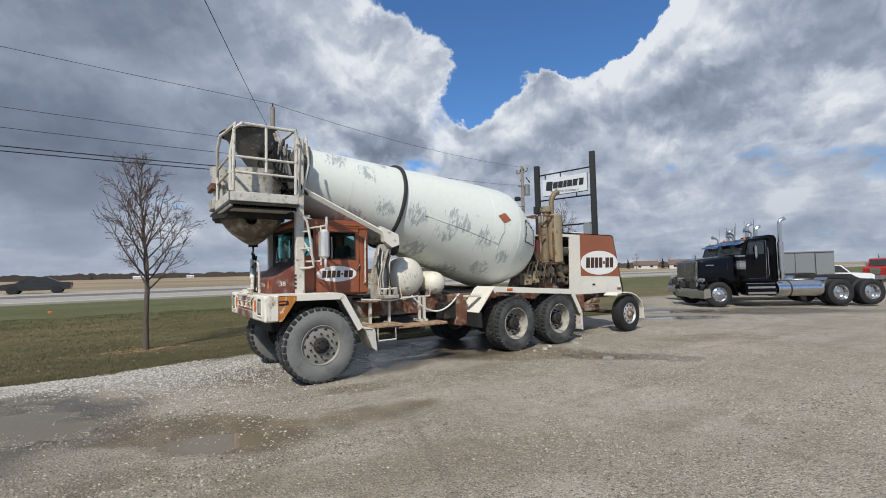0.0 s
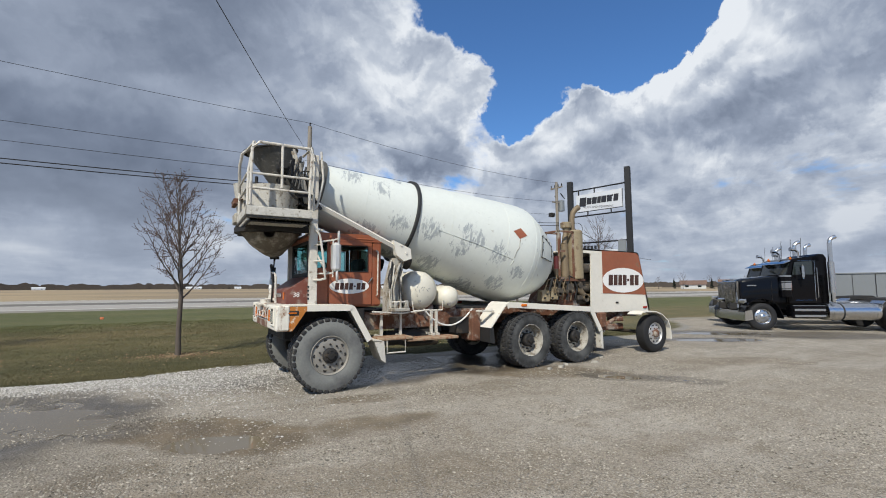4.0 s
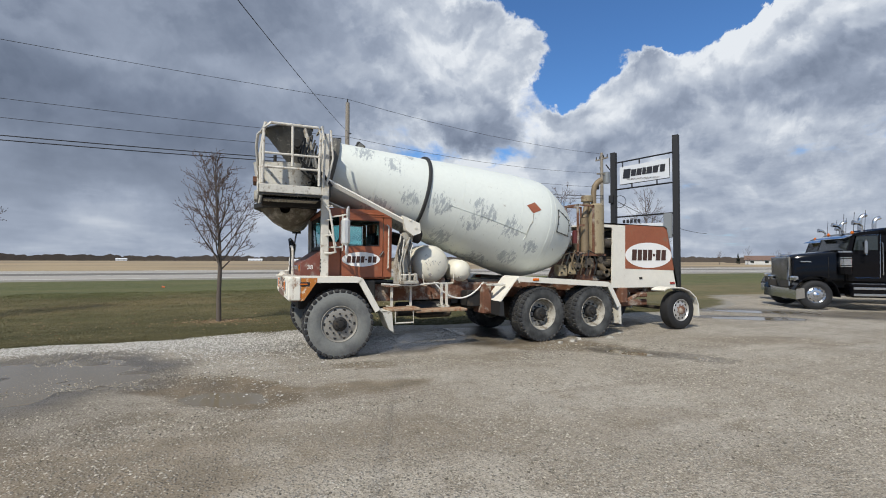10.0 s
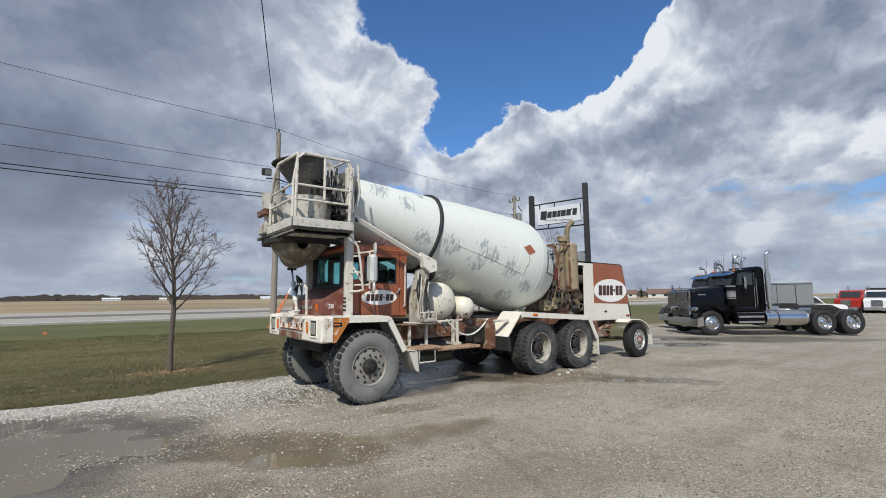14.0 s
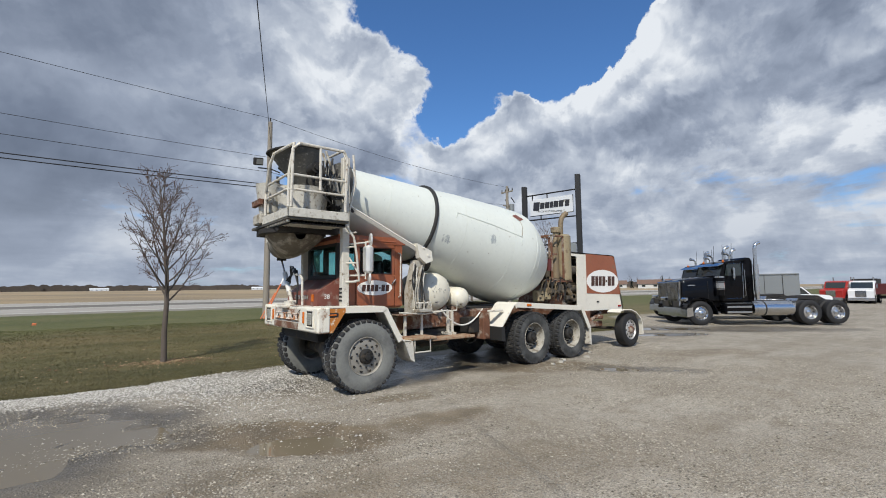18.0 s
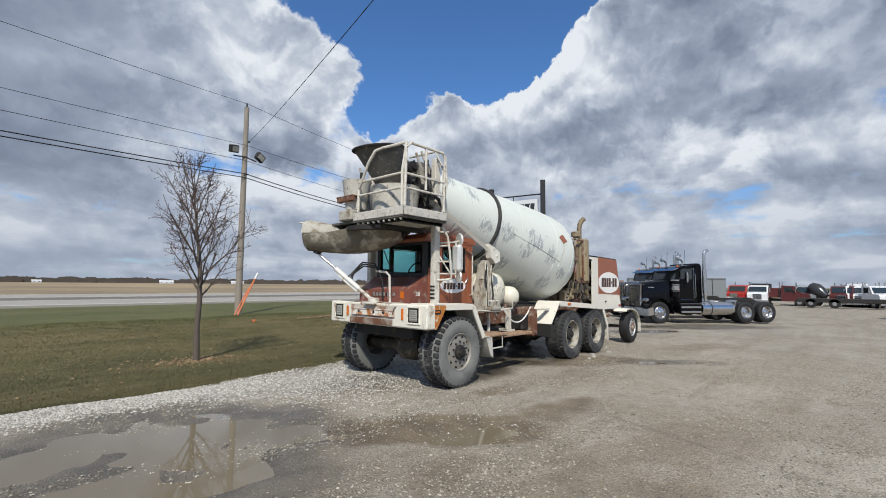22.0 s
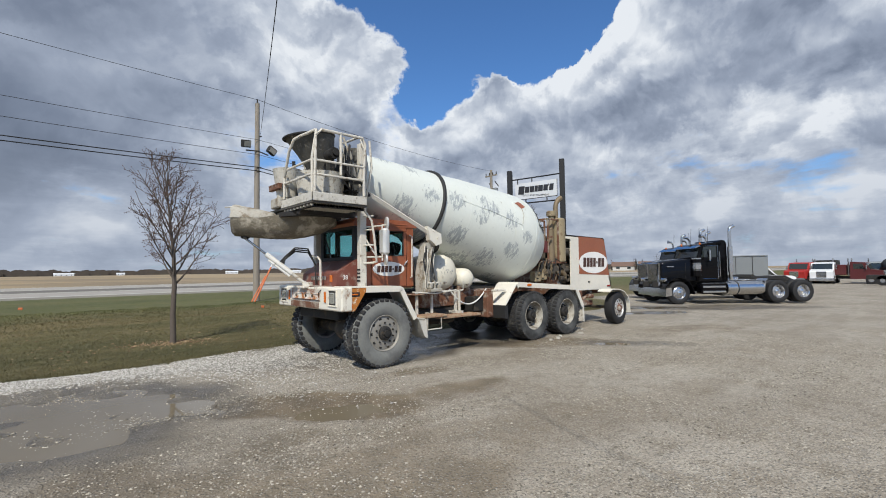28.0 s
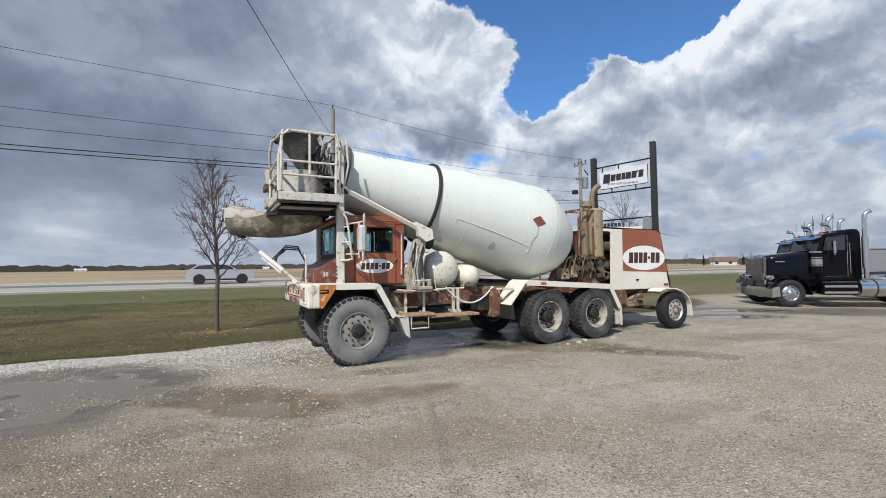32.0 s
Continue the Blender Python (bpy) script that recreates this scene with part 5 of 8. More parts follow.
rowsi = [[(x, (w - .02) * math.cos(math.pi * i / n), top - 0.05 + (d - .02) * math.sin(math.pi * i / n)) for i in range(n + 1)] for x, w, top, d in secs2]
k = len(secs2)
fs = []
for o in (0, k * m1):
    for i in range(k - 1):
        fs += [(o + i * m1 + j, o + i * m1 + j + 1, o + (i + 1) * m1 + j + 1, o + (i + 1) * m1 + j) for j in range(n)]
for i in (0, k - 1):
    fs += [(i * m1 + j, i * m1 + j + 1, k * m1 + i * m1 + j + 1, k * m1 + i * m1 + j) for j in range(n)]
rndc = random.Random(8)
rowsu = [[(p[0] + rndc.uniform(-.012, .012), p[1] + rndc.uniform(-.012, .012), p[2] + rndc.uniform(-.014, .014)) for p in r_] for r_ in rowsu]
part("folded_chute", g.add([p for r_ in rowsu for p in r_] + [p for r_ in rowsi for p in r_], fs), CRUST, chute, "off-white chute section folded back on top")
part("chute_handle", Geo().tube([(1.15, 0.1, 0.55), (1.32, 0.13, 0.53)], 0.012, n=6), RAIL, chute)
part("chute_lug", Geo().box(0.97, -0.05, 0.04, 1.10, 0.05, 0.12, 0.015).cyl((1.03, -0.08, 0.05), (1.03, 0.08, 0.05), 0.025), DARK, chute)
a, b = Vector((0.10, 0.0, -0.71)), Vector((1.03, 0.0, 0.04))
part("ram_rod", Geo().cyl(a.lerp(b, 0.55), b, 0.018), STEEL, chute, "bright hydraulic rod")
part("ram", Geo().cyl(a.lerp(b, 0.22), a.lerp(b, 0.66), 0.042, n=14), PISTON, chute, "white hydraulic ram under the chute")
part("ram_base", Geo().cyl(a, a.lerp(b, 0.24), 0.028, n=10).cyl(a - Vector((0, 0.07, 0)), a + Vector((0, 0.07, 0)), 0.035), RAIL, chute)
part("ram_pipe", Geo().tube([a.lerp(b, 0.26) + Vector((0, 0, -0.07)), a.lerp(b, 0.62) + Vector((0, 0, -0.07))], 0.02, n=8), PISTON, chute)
part("swing_pedestal", T().cyl((1.52, 7.5, 1.27), (1.52, 7.5, 1.36), 0.09, n=14).box(1.38, 7.36, 1.26, 1.62, 7.64, 1.30, 0.01), RAIL, truck)
for k in range(3):
    part("hydraulic_hose", Geo().tube([(0.46 + 0.03 * k, 0.03 * k - 0.03, -0.44 + 0.03 * k), (0.42, -0.04, -0.30 + 0.02 * k), (0.26, -0.06 + 0.03 * k, -0.17 + 0.03 * k), (0.05, -0.06 + 0.03 * k, -0.19 + 0.03 * k), (-0.07, -0.05, -0.40), (-0.08, -0.04, -0.74)], 0.014, n=6), BLACKRUBBER, chute)
part("hood_hoop", T().tube([(1.62, 7.22, 1.30), (1.62, 7.24, 1.72), (1.62, 7.32, 1.78), (1.60, 7.55, 1.80)], 0.02, n=8), RAIL, truck)

# drum
ANG = 12.8
drum_profile = [(0.02, 0.46), (0.0, 0.50), (0.0, 0.525), (0.8, 0.635), (1.66, 0.755), (2.3, 0.86), (3.0, 0.955), (3.6, 1.03), (4.05, 1.078), (4.22, 1.072), (4.32, 1.045), (4.60, 0.935), (4.98, 0.735), (5.05, 0.68), (5.10, 0.55), (5.14, 0.30), (5.14, 0.02)]
DRUM = None


def drum_material():
    m = material("chalky_white_drum_paint", (0.62, 0.65, 0.605), 0.45, var=0.07, scale=1.6, dirt=(0.33, 0.31, 0.26), amount=0.31, dscale=9, bump=0.05, bscale=20, sharp=0.06)
    t = m.node_tree
    b = t.nodes["Principled BSDF"]
    src = b.inputs["Base Color"].links[0].from_socket
    co = t.nodes.new("ShaderNodeTexCoord").outputs["Object"]

    def field(center, r0, r1):
        v = t.nodes.new("ShaderNodeVectorMath")
        v.operation = "DISTANCE"
        t.links.new(co, v.inputs[0])
        v.inputs[1].default_value = center
        o = t.nodes.new("ShaderNodeMapRange")
        o.interpolation_type = "SMOOTHSTEP"
        t.links.new(v.outputs[1], o.inputs[0])
        for i, q in enumerate((r0, r1, 1.0, 0.0)):
            o.inputs[i + 1].default_value = q
        return o.outputs[0]

    def at(s, deg, r):
        q = radians(deg)
        return (s, -r * math.sin(q), r * math.cos(q))

    total = None
    # worn spots: along the drum, degrees from its top, reach
    for s, deg, r in WORN:
        rr = float(np.interp(s, [p[0] for p in drum_profile[2:12]], [p[1] for p in drum_profile[2:12]]))
        f = field(at(s, deg, rr), 0.3 * r, r)
        if total is None:
            total = f
        else:
            o = t.nodes.new("ShaderNodeMath")
            o.operation = "MAXIMUM"
            t.links.new(total, o.inputs[0]), t.links.new(f, o.inputs[1])
            total = o.outputs[0]
    mp = t.nodes.new("ShaderNodeMapping")
    mp.inputs["Scale"].default_value, mp.inputs["Rotation"].default_value = (2.2, 0.7, 0.7), (0, 0.35, 0.2)
    t.links.new(co, mp.inputs[0])
    nz = t.nodes.new("ShaderNodeTexNoise")
    nz.inputs["Scale"].default_value, nz.inputs["Detail"].default_value, nz.inputs["Roughness"].default_value = 8.5, 15, 0.80
    t.links.new(mp.outputs[0], nz.inputs["Vector"])
    add = t.nodes.new("ShaderNodeMath")
    add.operation = "MULTIPLY_ADD"
    t.links.new(total, add.inputs[0])
    add.inputs[1].default_value = 0.150
    t.links.new(nz.outputs[0], add.inputs[2])
    rg = t.nodes.new("ShaderNodeMapRange")
    t.links.new(add.outputs[0], rg.inputs[0])
    rg.inputs[1].default_value, rg.inputs[2].default_value = 0.628, 0.645
    mx = t.nodes.new("ShaderNodeMix")
    mx.data_type = "RGBA"
    t.links.new(rg.outputs[0], mx.inputs[0]), t.links.new(src, mx.inputs[6])
    mx.inputs[7].default_value = (0.33, 0.36, 0.365, 1)
    t.links.new(mx.outputs[2], b.inputs["Base Color"])
    return m


WORN = [(1.95, 103, 0.35), (2.75, 93, 0.34), (2.95, 98, 0.25), (3.4, 104, 0.35), (2.6, 112, 0.3), (1.0, 60, 0.3), (0.45, 45, 0.35), (1.4, 105, 0.3), (3.9, 118, 0.25), (2.2, 150, 0.4), (3.1, 165, 0.45), (0.9, 140, 0.4), (1.5, 175, 0.4), (2.6, 185, 0.5), (3.6, 140, 0.35), (0.6, 190, 0.3), (3.7, 190, 0.3), (1.3, 30, 0.2), (2.0, -40, 0.15), (3.0, -60, 0.15)]
drum = part("drum", Geo().lathe(drum_profile, 72), drum_material(), truck, "white riveted mixer drum with worn grey patches")
part("drum_band", Geo().lathe([(1.642, 0.75), (1.642, 0.79), (1.65, 0.802), (1.69, 0.806), (1.698, 0.797), (1.698, 0.75)], 72, shut=False), BLACKRUBBER, drum, "black rubber track band")
for s0 in (0.75, 2.35, 3.55, 4.20, 4.34):
    r = float(np.interp(s0, [p[0] for p in drum_profile[2:12]], [p[1] for p in drum_profile[2:12]]))
    part("weld_seam", Geo().lathe([(s0 - 0.007, r - 0.01), (s0 - 0.004, r + 0.0035), (s0 + 0.004, r + 0.0035), (s0 + 0.007, r - 0.01)], 72, shut=False), drum.data.materials[0], drum)


def on_drum(s, deg, lift=0.006):
    q = radians(deg)
    r = float(np.interp(s, [p[0] for p in drum_profile[2:]], [p[1] for p in drum_profile[2:]])) + lift
    return Vector((s, -r * math.sin(q), r * math.cos(q)))


def drum_patch(name, corners, mat, label, steps=4, lift=0.006):
    """A thin curved plate on the drum between four (s, degrees) corners."""
    vs, fs = [], []
    for h in (lift, -0.01):
        for i in range(steps + 1):
            for j in range(steps + 1):
                a, b = i / steps, j / steps
                s = (corners[0][0] * (1 - a) + corners[1][0] * a) * (1 - b) + (corners[3][0] * (1 - a) + corners[2][0] * a) * b
                d = (corners[0][1] * (1 - a) + corners[1][1] * a) * (1 - b) + (corners[3][1] * (1 - a) + corners[2][1] * a) * b
                vs.append(on_drum(s, d, h))
    k = steps + 1
    for o in (0, k * k):
        fs += [(o + i * k + j, o + i * k + j + 1, o + (i + 1) * k + j + 1, o + (i + 1) * k + j) for i in range(steps) for j in range(steps)]
    return part(name, Geo().add(vs, fs), mat, drum, label)


for base in (76.3, 76.3 + 180):
    drum_patch("warning_diamond", [(3.63, base - 0.5), (3.80, base - 6.5), (3.95, base + 0.5), (3.78, base + 6.5)], BROWN if base < 100 else HOODBROWN, "brown diamond-shaped warning plate")
    part("drum_pipe", Geo().tube([on_drum(3.79, base + 7), on_drum(3.80, base + 16), on_drum(3.76, base + 20), on_drum(3.74, base + 28)], 0.007, n=5), CRUST, drum)
for base in (104, 284):
    pts = [on_drum(s, base + d) for s, d in ((2.1, 4), (2.12, -4), (2.9, -2), (3.75, 2), (3.72, 9))]
    part("weld_bead", Geo().tube(pts, 0.006, n=5), drum.data.materials[0], drum)
# access hatch on the rear cone
hc = [(4.42, 68), (4.42, 94), (4.86, 93), (4.86, 69)]
hat = drum_patch("access_hatch", hc, drum.data.materials[0], "bolted access hatch on the drum's tail", lift=0.015)
ringp = []
for (s0, d0), (s1, d1) in zip(hc, hc[1:] + hc[:1]):
    ringp += [on_drum(s0 + (s1 - s0) * i / 6, d0 + (d1 - d0) * i / 6, 0.016) for i in range(6)]
part("hatch_gasket", Geo().tube(ringp, 0.008, n=5, closed=True), BLACKRUBBER, drum)
for p in ringp[::2]:
    part("hatch_bolt", Geo().cyl(p, p * 1.0 + Vector((0.012, p.y * 0.018, p.z * 0.018)), 0.013, n=6), DARK, drum)
part("drum_shaft", Geo().lathe([(5.10, 0.36), (5.17, 0.33), (5.24, 0.20), (5.30, 0.17), (5.46, 0.165), (5.54, 0.13), (5.75, 0.10)], 28), WHITE, drum)

# drum supports, arms
for s in (-1, 1):
    y = CY + s * 0.85
    g = T()
    d = Vector((3.50, y, 2.20)) - Vector((2.10, y, 2.84))
    g.tube([(2.05, y, 2.86), (3.50, y - s * 0.0, 2.19)], 0.045, n=4)
    part("drum_arm", g, FENDER, truck, "slanting white support arm beside the drum")
    part("arm_bracket", T().plate([(3.36, 2.33), (3.68, 2.20), (3.70, 2.03), (3.56, 1.98), (3.42, 2.08)], y - 0.07, y + 0.05).cyl((3.5, y - 0.085, 2.25), (3.5, y - 0.07, 2.25), 0.02).cyl((3.6, y - 0.085, 2.12), (3.6, y - 0.07, 2.12), 0.02), FENDER, truck, "white bracket plate")
    lo_, hi_ = sorted((y - s * 0.02, y - s * 0.22))
    part("roller_post", T().plate([(3.29, 1.14), (3.50, 1.14), (3.50, 1.55), (3.54, 1.80), (3.62, 2.04), (3.42, 2.04), (3.36, 1.80), (3.29, 1.5)], lo_, hi_), CRUST, truck, "cement-splashed roller pedestal behind the cab")
    part("roller", T().cyl((3.62, CY + s * 0.62, 2.02), (3.78, CY + s * 0.60, 1.98), 0.13, n=20), DARK, truck)
g = T().cyl((3.40, 6.68, 1.16), (3.40, 6.68, 1.66), 0.10, 0.095, n=24).cyl((3.40, 6.68, 1.66), (3.45, 6.70, 1.80), 0.095, 0.06, n=24)
part("hydraulic_tank", g, CRUST, truck, "grimy off-white hydraulic tank behind the cab")
for k in range(7):
    q = random.Random(20 + k)
    x = 3.30 + 0.02 * k + (0.10 if k > 3 else 0)
    part("hose", T().tube([(x + 0.06, 6.62, 2.0 - 0.03 * k), (x + q.uniform(-.03, .02), 6.58, 1.7), (x + q.uniform(-.03, .03), 6.56, 1.4), (x + 0.03 + 0.05 * q.random(), 6.60, 1.10)], 0.011 + 0.006 * (k % 2), n=6), BLACKRUBBER if k % 3 else RAIL, truck)
part("valve_block", T().box(3.30, 6.46, 1.14, 3.64, 6.60, 1.20, 0.01).box(3.36, 6.47, 1.20, 3.42, 6.56, 1.30, 0.01).box(3.56, 6.47, 1.20, 3.62, 6.56, 1.32, 0.01).cyl((3.48, 6.5, 1.2), (3.48, 6.5, 1.34), 0.02, n=8), CRUST, truck)
part("valve_pipe", T().tube([(3.32, 6.50, 1.30), (3.58, 6.50, 1.30), (3.63, 6.52, 1.25), (3.64, 6.55, 1.12)], 0.014, n=8), RAIL, truck)
for k in range(2):
    part("return_pipe", T().tube([(3.40 - 0.05 * k, 6.54, 1.22), (3.37 - 0.05 * k, 6.53, 1.5), (3.43 - 0.03 * k, 6.55, 1.75), (3.52, 6.6, 1.95)], 0.013, n=8), CRUST, truck)
part("lever", T().tube([(2.98, 6.5, 1.15), (3.5, 6.5, 1.11), (4.05, 6.55, 1.15)], 0.014), RAIL, truck)
# tanks
for x, z, r, l, lab in ((4.07, 1.485, 0.352, 0.9, "white water tank with a faded scrawl"), (4.67, 1.355, 0.215, 0.8, "smaller cream air tank")):
    prof = [(0.0, 0.01), (0.01, r * 0.35), (0.05, r * 0.68), (0.11, r * 0.90), (0.19, r * 0.985), (0.26, r), (l, r), (l + 0.1, r * 0.7), (l + 0.15, 0.01)]
    tk = part("tank", T().lathe(prof, 40, m=pose(x, 6.78, z, 0, 0, 90)), TANK, truck, lab)
    part("tank_strap", T().lathe([(0.42, r), (0.42, r + 0.008), (0.47, r + 0.008), (0.47, r)], 40, m=pose(x, 6.78, z, 0, 0, 90), shut=False), RAIL, tk)
    part("tank_saddle", T().box(x - r * 0.8, 6.95, 1.12, x + r * 0.8, 7.5, z - r * 0.75, 0.01), RUST, tk)
    part("drain_cock", T().cyl((x - 0.1, 6.80, z - r * 0.55), (x - 0.1, 6.74, z - r * 0.55), 0.022, n=8), CHROME, tk)
marks = random.Random(5)
dome = [(0.0, 0.01), (0.01, 0.12), (0.05, 0.235), (0.11, 0.31), (0.19, 0.34)]
for k in range(9):
    x0, z0 = -0.17 + 0.037 * k, 0.03 + 0.015 * marks.uniform(-1, 1)
    x1, z1 = x0 + marks.uniform(-0.01, 0.04), z0 + marks.uniform(0.02, 0.06) * (1 if k % 2 else -1)
    pts = []
    for u in (0, 0.5, 1):
        xx, zz = x0 + (x1 - x0) * u, z0 + (z1 - z0) * u
        pts.append((4.07 + xx, 6.776 + float(np.interp(math.hypot(xx, zz), [p[1] for p in dome], [p[0] for p in dome])), 1.485 + zz))
    part("scrawl", T().tube(pts, 0.0045, n=4), GREYBOX, truck)
part("tank_guard", T().tube([(3.82, 6.76, 1.30), (3.84, 6.74, 1.13), (4.42, 6.74, 1.13), (4.45, 6.76, 1.30)], 0.013), RAIL, truck)
hose = bow((4.02, 6.70, 1.16), (5.05, 6.70, 1.14), 0.30, 16)
part("white_hose", T().tube(hose, 0.015, n=8), PISTON, truck, "sagging white wash-down hose")
# steps and side gear
st = part("running_board", T().box(3.05, 6.32, 0.70, 3.62, 6.66, 0.745, 0.008).box(3.55, 6.34, 0.655, 4.52, 6.66, 0.70, 0.008), BOARD, truck, "worn rusty running board")
part("step_loop", T().tube([(3.18, 6.35, 0.70), (3.18, 6.35, 0.50), (3.50, 6.35, 0.50), (3.50, 6.35, 0.70)], 0.014), RAIL, st)
for x in (3.2, 3.55, 4.15, 4.25):
    part("step_hanger", T().box(x, 6.6, 0.70, x + 0.035, 6.98, 0.74).box(x, 6.68, 0.72, x + 0.04, 6.72, 1.12), RAIL, st)
part("frame_bracket", T().box(4.98, 6.6, 0.55, 5.16, 7.0, 1.1, 0.015).cyl((5.07, 6.58, 0.62), (5.07, 6.62, 0.62), 0.04), RUST, truck)
part("catwalk", T().box(3.1, 6.62, 1.085, 3.86, 6.98, 1.105, 0.006), RUST, truck)
part("plank", T().box(5.0, 6.42, 1.08, 5.36, 6.52, 1.12, 0.01), RAIL, truck)
# rear fenders
for s in (-1, 1):
    y0 = CY + s * 1.16
    y1 = CY + s * 0.62
    lo, hi = min(y0, y1), max(y0, y1)
    g = T().strip([(5.17, 0.80), (5.20, 0.84), (5.53, 1.22), (5.60, 1.26), (7.75, 1.12), (7.82, 1.09), (8.10, 0.62)], lo, hi, 0.02)
    g.strip([(5.53, 1.215), (5.60, 1.255), (7.75, 1.115), (7.82, 1.085), (8.09, 0.63)], y0 - 0.012, y0 + 0.012, 0.10)
    fen = part("rear_fender", g, FENDER, truck, "white angular fender over the rear wheels")
    part("fender_flap", T().plate([(5.16, 0.80), (5.24, 0.80), (5.26, 0.52), (5.15, 0.54)], lo, hi), BLACKRUBBER, fen)
    part("fender_flap", T().plate([(8.05, 0.63), (8.11, 0.63), (8.12, 0.22), (8.06, 0.24)], lo, hi), RAIL, fen)
    part("fender_lamp", T().box(5.88, y0 - 0.03, 1.165, 6.02, y0 + 0.03, 1.215, 0.012), AMBER, fen, "amber fender lamp")
    # tag wheel fender
    arc = [(9.38, 0.90), (9.46, 0.945), (9.60, 0.965), (9.95, 0.955), (10.2, 0.88), (10.42, 0.72), (10.50, 0.55), (10.52, 0.28)]
    part("tag_fender", T().strip(arc, min(y0, y0 - s * 0.35), max(y0, y0 - s * 0.35), 0.022), FENDER, truck, "white round fender over the tag wheel")
# engine house
g = T()
H0, H1 = CY - 0.65, CY + 0.65
g.plate([(8.36, 0.95), (8.40, 2.25), (8.36, 2.30), (8.08, 2.30), (8.08, 2.40), (10.02, 2.38), (10.10, 2.34), (10.43, 1.05), (10.44, 0.93)], H0, H0 + 0.03)
g.plate([(8.36, 0.95), (8.40, 2.25), (8.36, 2.30), (8.08, 2.30), (8.08, 2.40), (10.02, 2.38), (10.10, 2.34), (10.43, 1.05), (10.44, 0.93)], H1 - 0.03, H1)
g.plate([(8.08, 2.40), (10.02, 2.38), (10.10, 2.34), (10.43, 1.05), (10.44, 0.93), (10.40, 0.93), (10.06, 2.31), (10.0, 2.345), (8.08, 2.365)], H0, H1)
house = part("engine_house", g, FENDER, truck, "white rear engine housing with a brown side panel")
part("side_panel", T().plate([(8.76, 1.38), (8.77, 2.375), (10.0, 2.36), (10.09, 2.30), (10.33, 1.33)], H0 - 0.006, H0 - 0.002), BROWN, house, "red-brown painted side", smooth=0)
oval = [(9.50 + 0.74 * math.cos(q), 1.685 + 0.295 * math.sin(q)) for q in (2 * math.pi * i / 48 for i in range(48))]
part("oval_sign", T().plate(oval, H0 - 0.012, H0 - 0.008), OVAL, house, "white oval company sign with dark bars for its lettering", smooth=0)
g = T()
ws = (0.165, 0.15, 0.15, 0.15, 0.085, 0.165, 0.165)
x = 8.95
for i, w in enumerate(ws):
    h = 0.125 if i != 4 else 0.03
    part("sign_bar", T().plate([(x, 1.69 - h), (x + w * 0.86, 1.69 - h), (x + w * 0.86 + h * 0.15, 1.69 + h), (x + h * 0.15, 1.69 + h)], H0 - 0.018, H0 - 0.014), LETTER, house, smooth=0)
    x += w + 0.012
part("tail_lamp", T().box(10.18, H0 - 0.02, 1.00, 10.34, H0 + 0.0, 1.05, 0.008), REDLENS, house, "small red marker lamp")
part("latch", T().box(9.18, H0 - 0.02, 1.14, 9.28, H0 + 0.0, 1.18, 0.008), DARK, house)
part("engine_block", T().box(8.0, 7.0, 1.1, 8.9, 7.9, 1.9, 0.06).box(8.05, 6.9, 1.15, 8.35, 7.05, 1.35, 0.04).cyl((8.1, 6.95, 1.5), (8.5, 6.95, 1.5), 0.09).cyl((8.2, 6.92, 1.95), (8.6, 6.92, 1.95), 0.1), ENGINE, truck, "oily engine behind the drum")
part("radiator_core", T().box(8.6, 6.86, 1.05, 8.66, 8.0, 2.25, 0.01), DARK, truck)
g = T()
for k in range(14):
    q = random.Random(60 + k)
    x, z = q.uniform(7.35, 8.3), q.uniform(1.2, 1.6)
    if k % 2:
        g.box(x, 6.8 + q.random() * 0.2, z, x + q.uniform(.06, .2), 7.1, z + q.uniform(.06, .18), 0.015)
    else:
        g.cyl((x, 6.8, z), (x, 7.1, z), q.uniform(.03, .08), n=12)
part("engine_auxiliaries", g, ENGINE, truck)
part("drum_gearbox", T().box(7.7, 7.15, 1.15, 8.1, 7.75, 2.1, 0.06).cyl((7.75, CY, 1.9), (8.0, CY, 1.85), 0.24, n=20), ENGINE, truck)
part("gearbox_pedestal", T().plate([(7.45, 1.12), (8.15, 1.12), (8.0, 1.6), (7.7, 1.6)], 6.95, 7.95), RUST, truck)
g = T()
for x in (7.43, 7.86):
    g.box(x - 0.02, 6.80, 1.70, x + 0.02, 6.84, 2.78, 0.004).box(x - 0.02, 7.2, 1.70, x + 0.02, 7.24, 2.78, 0.004)
for z in (2.74, 1.70):
    g.box(7.41, 6.80, z, 7.88, 6.84, z + 0.04, 0.004).box(7.41, 7.2, z, 7.88, 7.24, z + 0.04, 0.004).box(7.41, 6.8, z, 7.45, 7.24, z + 0.04)
g.box(7.43, 6.80, 2.3, 7.6, 6.83, 2.34).box(7.42, 6.8, 1.66, 8.2, 7.2, 1.70, 0.005)
part("stack_cage", g, RUST, truck, "rust-brown steel cage round the intake")
air = part("air_cleaner", T().lathe([(0.0, 0.16), (0.02, 0.178), (1.08, 0.178), (1.12, 0.14), (1.13, 0.02)], 30, m=pose(8.02, 6.92, 1.70, 0, -90, 0)), BEIGE, truck, "tan air-cleaner canister")
part("intake_cap", T().lathe([(0.0, 0.07), (0.08, 0.08), (0.09, 0.12), (0.20, 0.125), (0.22, 0.10), (0.23, 0.02)], 24, m=pose(7.82, 6.98, 2.78, 0, -90, 0)), BEIGE, truck)
part("intake_pipe", T().cyl((7.72, 6.95, 1.75), (7.72, 6.95, 2.5), 0.10, 0.085, n=20).cyl((7.72, 6.95, 2.5), (7.82, 6.98, 2.8), 0.06), EXHAUST, truck)
